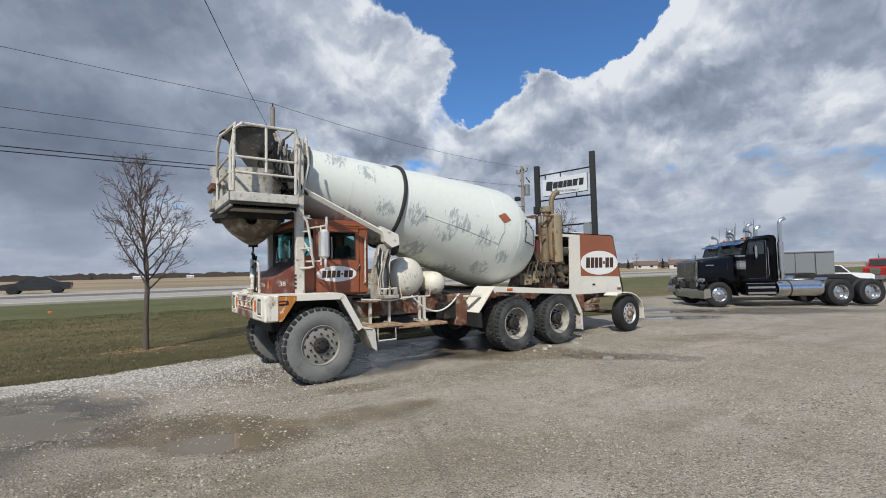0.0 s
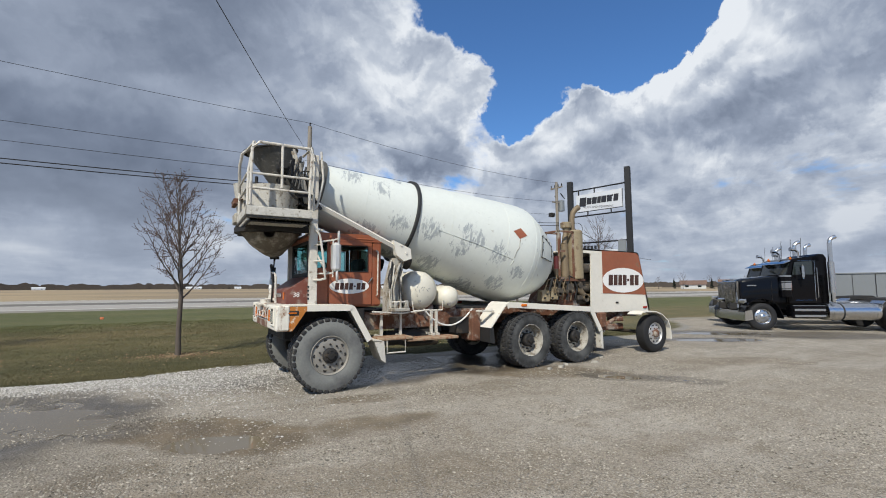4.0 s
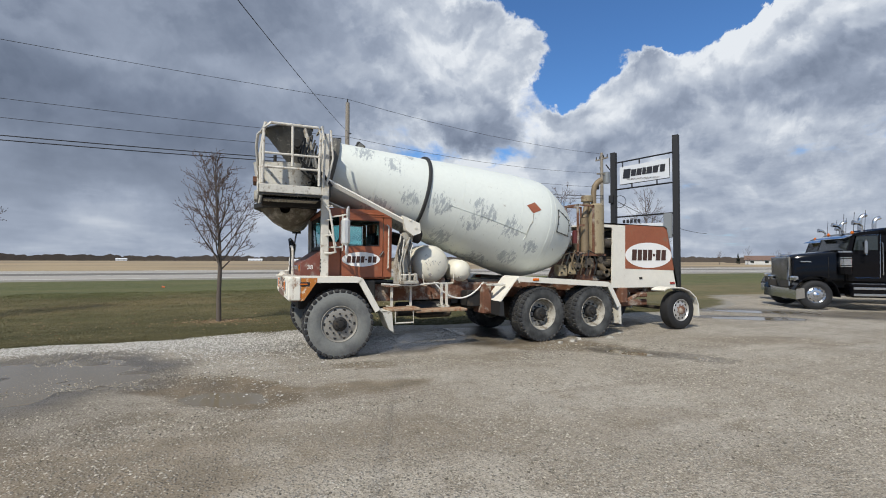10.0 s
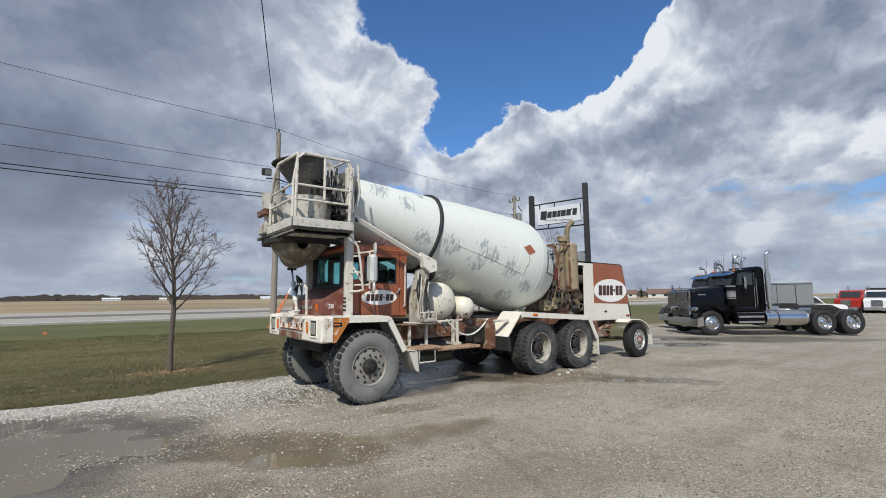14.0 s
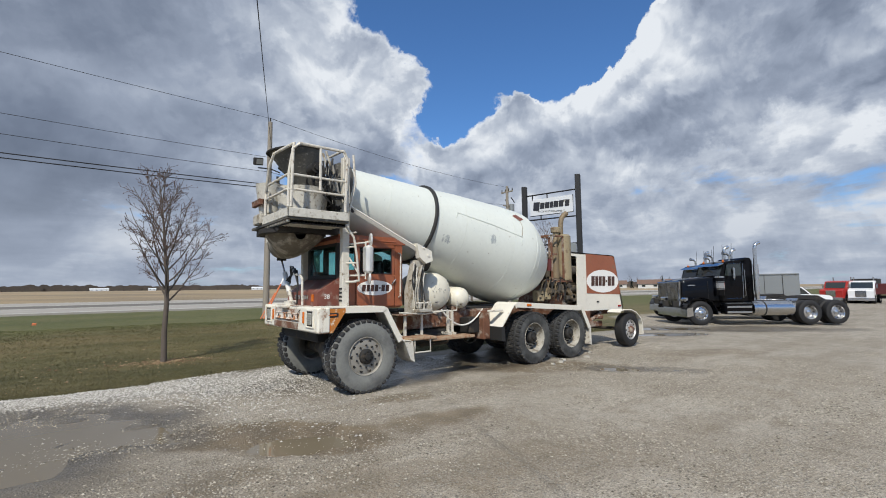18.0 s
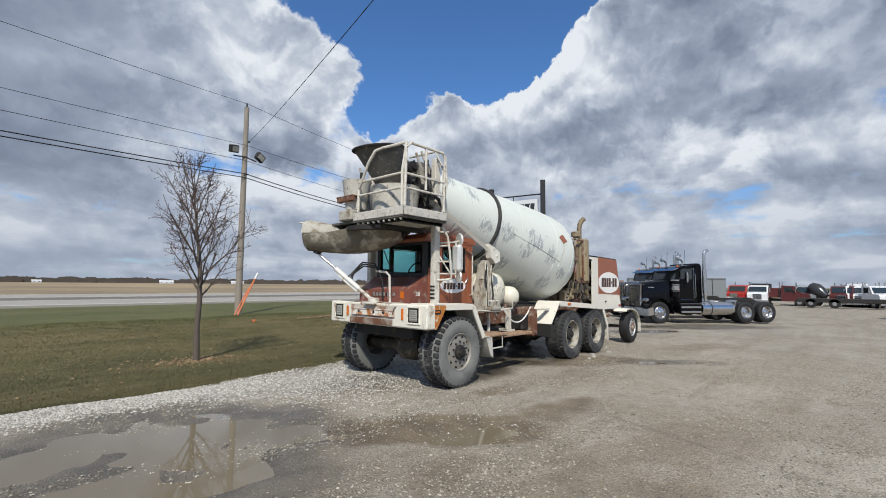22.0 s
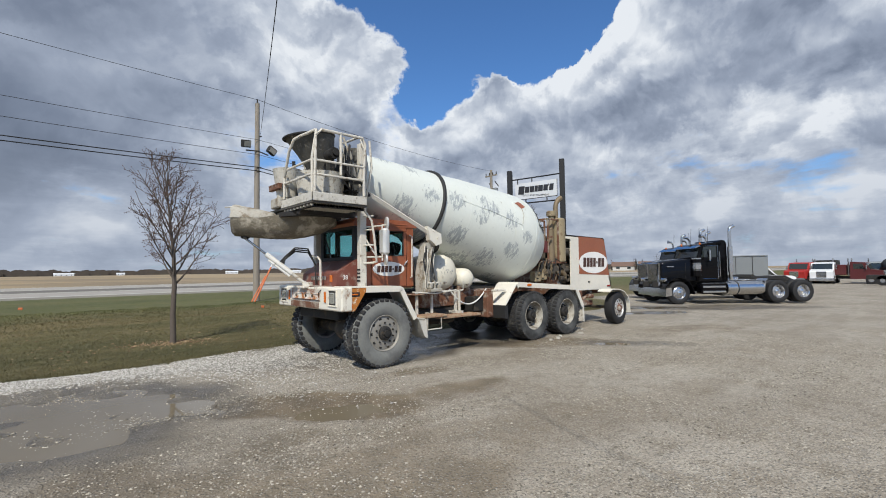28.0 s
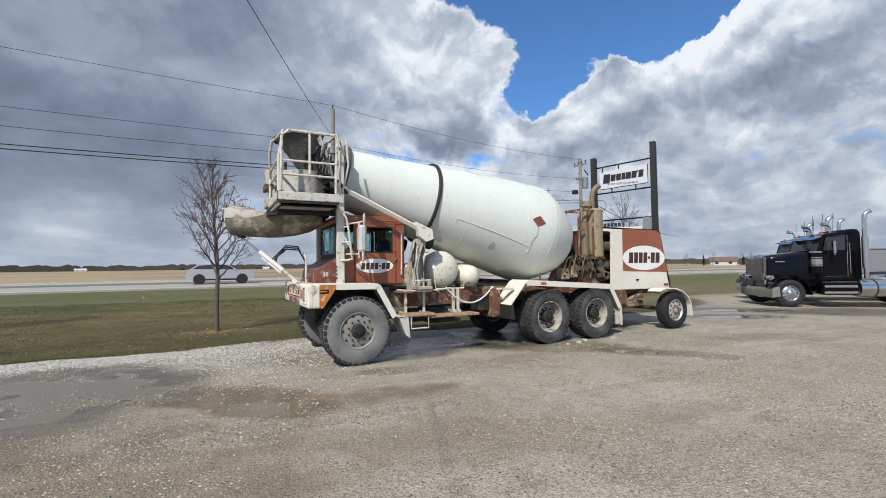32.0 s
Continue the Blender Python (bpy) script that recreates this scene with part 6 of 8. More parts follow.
part("exhaust_pipe", T().tube([(8.02, 6.98, 2.80), (8.02, 6.98, 3.10), (8.04, 6.97, 3.22), (8.10, 6.95, 3.31), (8.19, 6.93, 3.37)], [0.06, 0.06, 0.062, 0.064, 0.066], n=16), EXHAUST, truck, "curved rusty exhaust pipe")
part("duct", T().tube([(8.05, 6.9, 1.75), (8.1, 6.88, 1.45), (8.25, 6.9, 1.32), (8.45, 6.95, 1.30)], 0.07, n=14), EXHAUST, truck)
part("red_canister", T().cyl((7.40, 6.88, 1.93), (7.40, 6.88, 2.18), 0.06, n=14).cyl((7.40, 6.88, 2.18), (7.40, 6.88, 2.21), 0.045, n=14), FARMAROON, truck, "faded red filter canister")
part("manifold", T().box(6.97, 6.88, 1.22, 7.20, 7.05, 1.47, 0.015).box(7.22, 6.86, 1.26, 7.42, 7.05, 1.53, 0.02), BEIGE, truck, "tan hydraulic manifold")
for k in range(6):
    part("fitting", T().cyl((7.03 + 0.07 * k, 6.84, 1.30 + 0.08 * (k % 3)), (7.03 + 0.07 * k, 6.90, 1.30 + 0.08 * (k % 3)), 0.018, n=8), DARK, truck)
for k in range(6):
    q = random.Random(90 + k)
    x = 7.0 + 0.13 * k
    part("engine_hose", T().tube([(x, 6.84, 1.45), (x + 0.06, 6.80, 1.68 + 0.05 * (k % 3)), (x + 0.2, 6.82, 1.72), (x + 0.32, 6.84, 1.5), (x + 0.3, 6.9, 1.25)], 0.016 + 0.006 * (k % 2), n=7), BLACKRUBBER if k % 2 else EXHAUST, truck)
part("oil_filter", T().cyl((8.38, 7.0, 1.99), (8.66, 7.0, 1.99), 0.09, n=18), RIMGREY, truck)


# ---- the black tractor unit ----
def road_tractor(m, label, paint, name="semi_truck", detail=True, group=""):
    """A conventional tractor. Own space: x towards its tail, front axle at x = 0, y = 0 the near side's wheel face, +y the far side."""
    t = thing(name, label, "semi truck", m, group)
    W = 2.45
    mid = W / 2
    for y, s in ((0.0, -1), (W, 1)):
        wheel("front_wheel", t, 0.0, y + s * -0.03, 0.51, 0.52, 0.28, s, "steer")
        for x in (4.62, 5.80):
            wheel("drive_wheel", t, x, y, 0.51, 0.52, 0.30, s, "dual")
            part("inner_tyre", Geo().lathe([(-0.13, 0.3), (-0.14, 0.45), (-0.1, 0.515), (0.1, 0.515), (0.14, 0.45), (0.13, 0.3)], 32, m=pose(x, y - s * 0.50, 0.51, 0, 0, 90)), BLACKTYRE, t)
    for v in (0.8, 1.65):
        part("frame_rail", Geo().box(-0.8, v - 0.04, 0.75, 6.5, v + 0.04, 1.0, 0.01), DARK, t)
    for x in (0.0, 4.62, 5.80):
        part("axle", Geo().cyl((x, 0.3, 0.51), (x, W - 0.3, 0.51), 0.08), DARK, t)
    part("bumper", Geo().plate([(-0.64, 0.35), (-0.62, 0.72), (-0.38, 0.76), (-0.36, 0.40)], 0.0, W), CHROME, t, "wide chrome bumper")
    ring = [(-0.42, 0.50, 0.85, 1.78), (-0.40, 0.52, 0.85, 1.86), (-0.30, 0.54, 1.0, 1.92), (0.3, 0.66, 1.05, 2.0), (1.05, 0.84, 1.0, 2.10)]
    vs, fs = [], []
    for x, hw, z0, z1 in ring:
        vs += [(x, mid - hw, z0), (x, mid - hw, z1 - 0.16), (x, mid - hw + 0.05, z1 - 0.06), (x, mid - hw + 0.16, z1 - 0.01), (x, mid, z1 + 0.01), (x, mid + hw - 0.16, z1 - 0.01), (x, mid + hw - 0.05, z1 - 0.06), (x, mid + hw, z1 - 0.16), (x, mid + hw, z0)]
    for i in range(len(ring) - 1):
        fs += [(9 * i + j, 9 * i + (j + 1) % 9, 9 * i + 9 + (j + 1) % 9, 9 * i + 9 + j) for j in range(9)]
    fs += [tuple(range(9)), tuple(range(36, 45))]
    hood = part("hood", Geo().add(vs, fs), paint, t, "long square-nosed hood")
    gr = part("grille", Geo().box(-0.50, 0.76, 0.80, -0.40, W - 0.76, 1.84, 0.03), DARK, t, "tall chrome-barred grille")
    part("grille_surround", Geo().tube([(-0.50, 0.76, 0.82), (-0.50, 0.76, 1.83), (-0.50, W - 0.76, 1.83), (-0.50, W - 0.76, 0.82)], 0.045, n=6, closed=True), CHROME, gr)
    for y in np.linspace(0.83, W - 0.83, 13):
        part("grille_bar", Geo().box(-0.56, y - 0.011, 0.85, -0.50, y + 0.011, 1.80, 0.005), CHROME, gr)
    part("hood_ornament", Geo().box(-0.48, mid - 0.14, 1.86, -0.34, mid + 0.14, 1.96, 0.02), CHROME, t)
    for y, s in ((0.02, -1), (W - 0.02, 1)):
        arc = [(0.68 * math.cos(q), 0.50 + 0.70 * math.sin(q)) for q in (math.pi * i / 12 for i in range(12, -1, -1))]
        arc = [(-0.62, 0.74)] + arc[1:-1] + [(0.72, 0.45)]
        part("front_fender", Geo().strip(arc, min(y, y - s * 0.42), max(y, y - s * 0.42), 0.03), paint, t)
        part("headlamp", Geo().box(-0.60, y - s * 0.34 - 0.18, 0.98, -0.42, y - s * 0.34 + 0.18, 1.16, 0.05), CHROME, t, "chrome-ringed twin headlamp")
        ac = part("air_cleaner", Geo().cyl((1.0, y - s * 0.26, 1.24), (1.0, y - s * 0.26, 2.04), 0.195, n=24), BLACKPAINT, t, "black external air cleaner with polished bands")
        part("air_screen", Geo().cyl((1.0, y - s * 0.26, 1.56), (1.0, y - s * 0.26, 1.77), 0.198, n=24), CHROME, ac, "polished intake screen")
        for z0, z1, rb in ((1.5, 1.53, 0.2), (1.8, 1.83, 0.2), (2.0, 2.05, 0.205)):
            part("air_cleaner_band", Geo().cyl((1.0, y - s * 0.26, z0), (1.0, y - s * 0.26, z1), rb, n=24), CHROME, ac)
        st = part("exhaust_pipe", Geo().cyl((2.54, y - s * 0.18, 1.05), (2.54, y - s * 0.18, 3.25), 0.075, n=18).tube([(2.54, y - s * 0.18, 3.2), (2.56, y - s * 0.18, 3.36), (2.62, y - s * 0.18, 3.44), (2.75, y - s * 0.18, 3.49)], 0.075, n=14), CHROME, t, "tall chrome exhaust stack with a turned top")
        part("heat_shield", Geo().cyl((2.54, y - s * 0.18, 1.4), (2.54, y - s * 0.18, 2.55), 0.105, n=18), ALLOY, st)
        part("step_box", Geo().box(1.0, y - 0.05, 0.45, 2.15, y + 0.05, 0.92, 0.05).box(1.0, min(y, y - s * 0.4), 0.45, 2.15, max(y, y - s * 0.4), 0.90, 0.05), BLACKPAINT, t, "black battery and step box with polished treads")
        for z in (0.50, 0.72):
            part("step_tread", Geo().box(1.05, y - 0.075 if s < 0 else y, z, 2.1, y if s < 0 else y + 0.075, z + 0.085, 0.012), ALLOY, t)
        part("step_top", Geo().box(1.03, min(y, y - s * 0.36) - 0.01, 0.90, 2.13, max(y, y - s * 0.36) + 0.01, 0.93, 0.008), CHROME, t)
        tank = part("fuel_tank", Geo().cyl((2.28, y - s * 0.32, 0.68), (4.0, y - s * 0.32, 0.68), 0.31, n=32), ALLOY, t, "polished aluminium fuel tank")
        for x in (2.42, 2.75, 3.85):
            part("tank_strap", Geo().cyl((x, y - s * 0.32, 0.68), (x + 0.05, y - s * 0.32, 0.68), 0.318, n=32), DARK if x == 2.75 else CHROME, tank)
        part("mirror", Geo().box(1.42, y - 0.04, 1.95, 1.52, y + 0.14 if s < 0 else y + 0.04, 2.40, 0.03), CHROME, t, "chrome west-coast mirror")
        part("mirror_arm", Geo().tube([(1.47, y, 2.42), (1.6, y - s * 0.35, 2.45)], 0.015).tube([(1.47, y, 1.93), (1.6, y - s * 0.35, 1.88)], 0.015), CHROME, t)
        part("quarter_fender", Geo().strip([(3.98, 0.75), (4.02, 1.0), (4.12, 1.1)], min(y, y - s * 0.6), max(y, y - s * 0.6), 0.02), ALLOY, t)
        part("visor_lamp", Geo().lathe([(0, 0.05), (0.1, 0.05), (0.16, 0.0)], 10, m=pose(1.35, y - s * 0.5, 2.62, 0, -90, 0)), AMBER, t)
        part("air_horn", Geo().tube([(1.7, y - s * 0.6, 2.72), (1.7, y - s * 0.6, 2.95), (1.6, y - s * 0.6, 3.05), (1.42, y - s * 0.6, 3.08)], [0.04, 0.04, 0.05, 0.09], n=12), CHROME, t)
    C0, C1 = 0.32, W - 0.32
    cb = part("cab", Geo().plate([(1.02, 1.0), (1.02, 2.06), (1.10, 2.08), (1.10, 1.0)], C0, C1).plate([(1.05, 1.0), (1.05, 2.06), (2.45, 2.06), (2.45, 1.0)], C0, C0 + 0.05).plate([(1.05, 1.0), (1.05, 2.06), (2.45, 2.06), (2.45, 1.0)], C1 - 0.05, C1), paint, t, "gloss black cab")
    part("cab_back", Geo().plate([(2.20, 1.0), (2.12, 2.78), (2.2, 2.86), (2.38, 2.84), (2.47, 2.7), (2.47, 1.0)], C0, C1), paint, cb)
    part("roof", Geo().plate([(1.22, 2.62), (1.34, 2.70), (2.0, 2.78), (2.30, 2.84), (2.3, 2.70), (1.25, 2.58)], C0 + 0.02, C1 - 0.02), paint, cb)
    part("sun_visor", Geo().plate([(0.98, 2.50), (1.00, 2.53), (1.36, 2.68), (1.36, 2.64)], C0, C1), CHROME, cb, "chrome sun visor")
    part("windscreen", Geo().plate([(1.06, 2.06), (1.24, 2.60), (1.26, 2.60), (1.08, 2.06)], C0 + 0.06, C1 - 0.06), DARKGLASS, cb)
    part("interior", Geo().box(1.3, C0 + 0.08, 1.1, 2.2, C1 - 0.08, 2.02, 0.02), CABDARK, cb)
    for y, s in ((C0, -1), (C1, 1)):
        part("side_glass", Geo().plate([(1.26, 2.08), (1.36, 2.56), (1.98, 2.60), (1.98, 2.08)], y - 0.004, y + 0.004), DARKGLASS, cb)
        part("door_post", Geo().plate([(1.05, 2.04), (1.24, 2.62), (1.32, 2.62), (1.2, 2.04)], y - 0.02, y + 0.02).plate([(1.98, 2.04), (1.98, 2.72), (2.2, 2.74), (2.2, 2.04)], y - 0.02, y + 0.02).plate([(1.22, 2.58), (1.3, 2.68), (2.2, 2.76), (2.2, 2.6)], y - 0.02, y + 0.02), paint, cb)
        part("door_trim", Geo().tube([(1.32, y + s * 0.01, 1.12), (2.02, y + s * 0.01, 1.12), (2.04, y + s * 0.01, 2.62), (1.42, y + s * 0.01, 2.6)], 0.012, n=6), CHROME, cb, "thin chrome line round the door")
        part("cab_lamp", Geo().box(0.80, y - 0.03, 1.62, 1.0, y + 0.03, 1.70, 0.02), CHROME, cb)
        part("side_grab", Geo().tube([(2.08, y + s * 0.02, 1.2), (2.08, y + s * 0.07, 1.24), (2.08, y + s * 0.07, 2.3), (2.08, y + s * 0.02, 2.34)], 0.015, n=6), CHROME, cb)
    part("hood_seam", Geo().tube([(0.6, 0.475, 1.10), (0.6, 0.475, 1.85)], 0.006, n=4), DARK, hood)
    part("hood_badge", Geo().box(-0.2, 0.60, 1.66, 0.15, 0.625, 1.70, 0.004), CHROME, hood)
    part("deck_plate", Geo().box(2.7, 0.85, 1.0, 4.2, 1.6, 1.03, 0.004), ALLOY, t)
    part("fifth_wheel", Geo().plate([(4.6, 1.06), (4.7, 1.16), (5.6, 1.20), (5.95, 1.02), (5.9, 0.98)], 0.75, 1.7), DARK, t, "greasy fifth-wheel plate")
    part("tail_bar", Geo().box(6.45, 0.35, 0.7, 6.52, W - 0.35, 0.95, 0.01), DARK, t)
    for k in range(3):
        part("antenna", Geo().tube([(1.7 + 0.05 * k, 0.5 + 0.7 * k, 2.7), (1.75 + 0.05 * k, 0.5 + 0.7 * k, 3.5)], 0.008, n=5), WIRE, t)
    return t


BLACK_AT = pose(18.95, 8.35, -0.13, 0, 0, -37.8) @ pose(0.24, 0, 0)
road_tractor(BLACK_AT, "gloss black long-nosed road tractor with chrome stacks and tanks", BLACKPAINT)
road_tractor(BLACK_AT @ pose(1.3, 3.4, 0, 0, 0, 2), "black road tractor parked behind the nearer one", FARGREY)
# grey tool body behind the tractors
tb = thing("tool_body", "grey sheet-metal service body standing behind the black tractor", "truck body", pose(29.2, 13.2, -0.13, 0, 0, -68))
part("body", Geo().box(0, 0, 0.95, 6.0, 2.2, 2.32, 0.03), GREYBOX, tb)
part("door", Geo().box(3.2, -0.03, 1.05, 4.3, 0.0, 2.2, 0.01), GREYBOX, tb)
for x in (1.0, 2.1, 3.19, 4.31, 5.2):
    part("seam", Geo().box(x - 0.012, -0.034, 1.05, x + 0.012, 0.0, 2.24), DARK, tb)
part("top_rail", Geo().box(0, -0.05, 2.26, 6.0, 0.0, 2.33, 0.01), GREYBOX, tb)
part("latch", Geo().box(3.26, -0.06, 1.6, 3.32, -0.03, 1.8, 0.01), DARK, tb)
part("chassis", Geo().box(0.1, 0.3, 0.6, 6.0, 1.9, 0.95, 0.02), DARK, tb)
for x in (1.2, 4.8):
    wheel("wheel", tb, x, 0.05, 0.5, 0.5, 0.3, -1, "dual")
    wheel("wheel", tb, x, 2.15, 0.5, 0.5, 0.3, 1, "dual")


# ---- pylon sign ----
P1, P2 = Vector((20.07, 18.5, 0)), Vector((21.5, 15.6, 0))
sg = thing("pylon_sign", "black steel pylon sign with a white panel between two posts", "sign", Matrix.Translation(Vector((0, 0, 0))))
ax_ = (P2 - P1).normalized()
M = Matrix.Translation(P1) @ pose(0, 0, 0, 0, 0, math.degrees(math.atan2(ax_.y, ax_.x)))
L = (P2 - P1).length
for x, h in ((0, 7.75), (L, 8.2)):
    part("post", Geo().box(x - 0.15, -0.15, -0.2, x + 0.15, 0.15, h, 0.02, m=M), SIGNBLACK, sg, "black square steel post")
for z0, z1 in ((7.15, 7.32), (5.62, 5.72), (4.05, 4.1), (2.9, 2.95)):
    g = Geo()
    a, b = M @ Vector((0.15, 0, z0)), M @ Vector((L - 0.15, 0, z1))
    g.tube([a, b], 0.045, n=4)
    part("cross_bar", g, SIGNBLACK, sg)
part("panel", Geo().plate([(0.35, 5.86), (L - 0.3, 5.98), (L - 0.3, 7.02), (0.35, 6.88)], -0.03, 0.03, m=M), SIGNWHITE, sg, "white sign panel", smooth=0)
part("panel_edge", Geo().tube([M @ Vector(p) for p in ((0.35, -0.035, 5.86), (L - 0.3, -0.035, 5.98), (L - 0.3, -0.035, 7.02))], 0.025, n=4), SIGNBLACK, sg)
for x, z0, z1 in ((0.5, 6.85, 7.2), (1.4, 6.95, 7.25), (1.0, 5.66, 5.92), (2.3, 5.7, 5.95)):
    part("hanger", Geo().box(x - 0.03, -0.03, z0, x + 0.03, 0.03, z1, m=M), SIGNBLACK, sg)
g = Geo()
x = 0.52
for w, h in ((0.42, 0.26), (0.30, 0.19), (0.30, 0.19), (0.22, 0.19), (0.32, 0.19), (0.30, 0.19), (0.06, 0.06), (0.28, 0.2)):
    zc = 6.44 + (x - 0.5) * 0.045 + (0.17 if h < 0.1 else 0.02)
    part("sign_bar", Geo().plate([(x, zc - h), (x + w * 0.9, zc - h), (x + w * 0.9 + h * 0.22, zc + h), (x + h * 0.22, zc + h)], -0.04, -0.034, m=M), SIGNTEXT, sg, smooth=0)
    x += w


words("sign_text", "TRUCK AND EQUIPMENT", M @ pose(1.58, -0.04, 6.06, 90, 2.4, 0), 0.15, SIGNTEXT, sg, "small grey line of lettering")
part("lower_board", Geo().box(L - 0.62, -0.06, 2.8, L - 0.2, 0.06, 4.1, 0.02, m=M), GREYBOX, sg)
part("letter_board", Geo().box(0.3, -0.03, 3.3, L - 0.65, 0.03, 3.62, 0.01, m=M), SIGNWHITE, sg)
g = Geo()
for i in range(5):
    for z in (3.68, 3.36):
        part("letter_bar", Geo().box(0.5 + 0.2 * i, -0.045, z, 0.64 + 0.2 * i, -0.03, z + 0.2, m=M), SIGNTEXT, sg, smooth=0)
part("cable_loop", Geo().tube([M @ Vector((0.25 + 0.35 * math.cos(q), 0.2, 4.95 + 0.35 * math.sin(q))) for q in (2 * math.pi * i / 14 for i in range(14))], 0.015, n=5, closed=True), WIRE, sg)
part("cable_box", Geo().box(-0.22, -0.25, 4.85, 0.05, -0.15, 5.3, 0.02, m=M), SIGNBLACK, sg)


# ---- poles and wires ----
def ground_at(x, y):
    return float(ground_height(x, y)[0])


def pole(x, y, h, label):
    z = ground_at(x, y)
    p = thing("utility_pole", label, "utility pole", Matrix.Translation((x, y, z)), "poles along the road")
    part("shaft", Geo().cyl((0, 0, -0.4), (0, 0, h), 0.15, 0.10, n=16), WOODPOLE, p)
    return p


pa = pole(5.47, 21.6, 9.3, "weathered wooden utility pole with two floodlights")
part("lamp_arm", Geo().tube([(-0.55, -0.15, 6.95), (0, -0.1, 7.0), (0.45, -0.2, 6.85)], 0.03, n=6), DARK, pa)
for x, z, tilt in ((-0.55, 7.25, -10), (0.62, 7.1, 25)):
    fl = part("floodlight", Geo().box(-0.22, -0.1, -0.17, 0.22, 0.1, 0.17, 0.03, m=pose(x, -0.15, z, 15, tilt, 20)), DARK, pa, "dark box floodlight")
    part("lamp_glass", Geo().box(-0.17, -0.115, -0.12, 0.17, -0.1, 0.12, 0.01, m=pose(x, -0.15, z, 15, tilt, 20)), LENS, fl)
for a_, b_ in (((0, 0, 9.28), (0, 0, 9.5)), ((0.1, 0, 7.75), (0.2, 0, 7.75)), ((0.1, 0, 6.25), (0.2, 0, 6.25))):
    part("insulator", Geo().cyl(a_, b_, 0.04, 0.03, n=10), DARK, pa)
pb = pole(24.4, 24.0, 9.2, "weathered wooden utility pole with a transformer and crossarm")
part("crossarm", Geo().box(-0.05, -0.6, 8.7, 0.05, 0.6, 8.8, 0.01).box(-0.45, -0.05, 7.6, 0.45, 0.05, 7.7, 0.01), WOODPOLE, pb)
part("transformer", Geo().lathe([(0, 0.02), (0.02, 0.24), (0.8, 0.24), (0.85, 0.1)], 20, m=pose(0.45, 0, 7.0, 0, -90, 0)), GREYBOX, pb, "grey transformer can")
part("lamp", Geo().box(-0.75, -0.15, 6.5, -0.35, 0.15, 6.8, 0.03), DARK, pb)
for k in range(4):
    part("insulator", Geo().cyl((0, -0.54 + 0.36 * k, 8.80), (0, -0.54 + 0.36 * k, 9.0), 0.045, 0.03, n=8), DARK, pb)
for a_, b_ in (((0.1, -0.3, 8.3), (0.4, -0.4, 7.9)), ((0.1, 0.3, 8.2), (0.5, 0.3, 7.7))):
    part("cutout", Geo().tube([a_, b_], 0.04, n=6), DARK, pb)
za, zb = ground_at(5.47, 21.6), ground_at(24.4, 24.0)
A = Vector((5.47, 21.6, 0))
B = Vector((24.4, 24.0, 0))
D = Vector((-42.0, 15.6, 0))
for ha, hb, hd, r in ((9.65, 9.3, 10.3, 0.009), (7.75, 7.9, 7.6, 0.009), (7.05, 6.9, 6.95, 0.010), (6.45, 6.3, 6.2, 0.020), (6.28, 6.1, 6.05, 0.020)):
    g = Geo()
    a, b = A + Vector((0, -0.14, ha)), B + Vector((0, -0.14, hb))
    pts = bow(D + Vector((0, 0, hd)), a, 0.55, 24) + bow(a, b, 0.25 + r * 12, 16)[1:]
    g.tube(pts, r, n=5)
    solid("power_line", g, WIRE, "thin dark overhead wire strung along the poles", "wire", group="overhead wires")
g = Geo().tube(bow((5.55, 21.45, 7.9), (-4.5, -9.0, 3.9), 0.35, 40), 0.0075, n=6)
solid("drop_cable", g, WIRE, "black cable slung over the yard from the pole", "wire")
g = Geo().tube(bow((20.1, 18.4, 5.0), (44, 30, 4.4), 0.4, 16), 0.018, n=5)
solid("sign_cable", g, WIRE, "thin cable running from the sign", "wire")
sk = thing("marker_stake", "orange and white marker stake leaning on the pole", "stake", Matrix.Translation((5.2, 21.0, ground_at(5.2, 21))))
part("rod", Geo().tube([(0.0, 0.0, 0), (0.85, 0.35, 1.55)], 0.036, n=10), ORANGE, sk)
part("tip", Geo().tube([(0.85, 0.35, 1.55), (1.0, 0.41, 1.82)], 0.038, n=10), OVAL, sk)
part("rod", Geo().tube([(-0.12, 0.05, 0), (0.6, 0.35, 1.15)], 0.026, n=10), ORANGE, sk)
for x, y, c, lab, mt in ((4.45, 17.9, "flag", "small orange utility flag lying in the grass", ORANGE), (-2.5, 22.5, "flag", "small orange utility flag in the grass", ORANGE), (13.0, 20.0, "flag", "small orange utility flag in the grass", ORANGE)):
    z = ground_at(x, y)
    fl = thing("marker_flag", lab, "flag", Matrix.Translation((x, y, z)), "utility flags")
    part("cloth", Geo().add([(-0.1, 0, 0.12), (0.1, 0.02, 0.1), (0.12, 0, 0.24), (-0.08, 0.03, 0.25), (-0.1, 0.012, 0.12), (0.1, 0.032, 0.1), (0.12, 0.012, 0.24), (-0.08, 0.042, 0.25)], [(0, 1, 2, 3), (4, 5, 6, 7), (0, 1, 5, 4), (1, 2, 6, 5), (2, 3, 7, 6), (3, 0, 4, 7)]), mt, fl).matrix_basis = Matrix.Scale(0.62, 4)
    part("wire", Geo().cyl((-0.1, 0.006, -0.05), (-0.09, 0.006, 0.26), 0.005, n=5), WIRE, fl).matrix_basis = Matrix.Scale(0.62, 4)


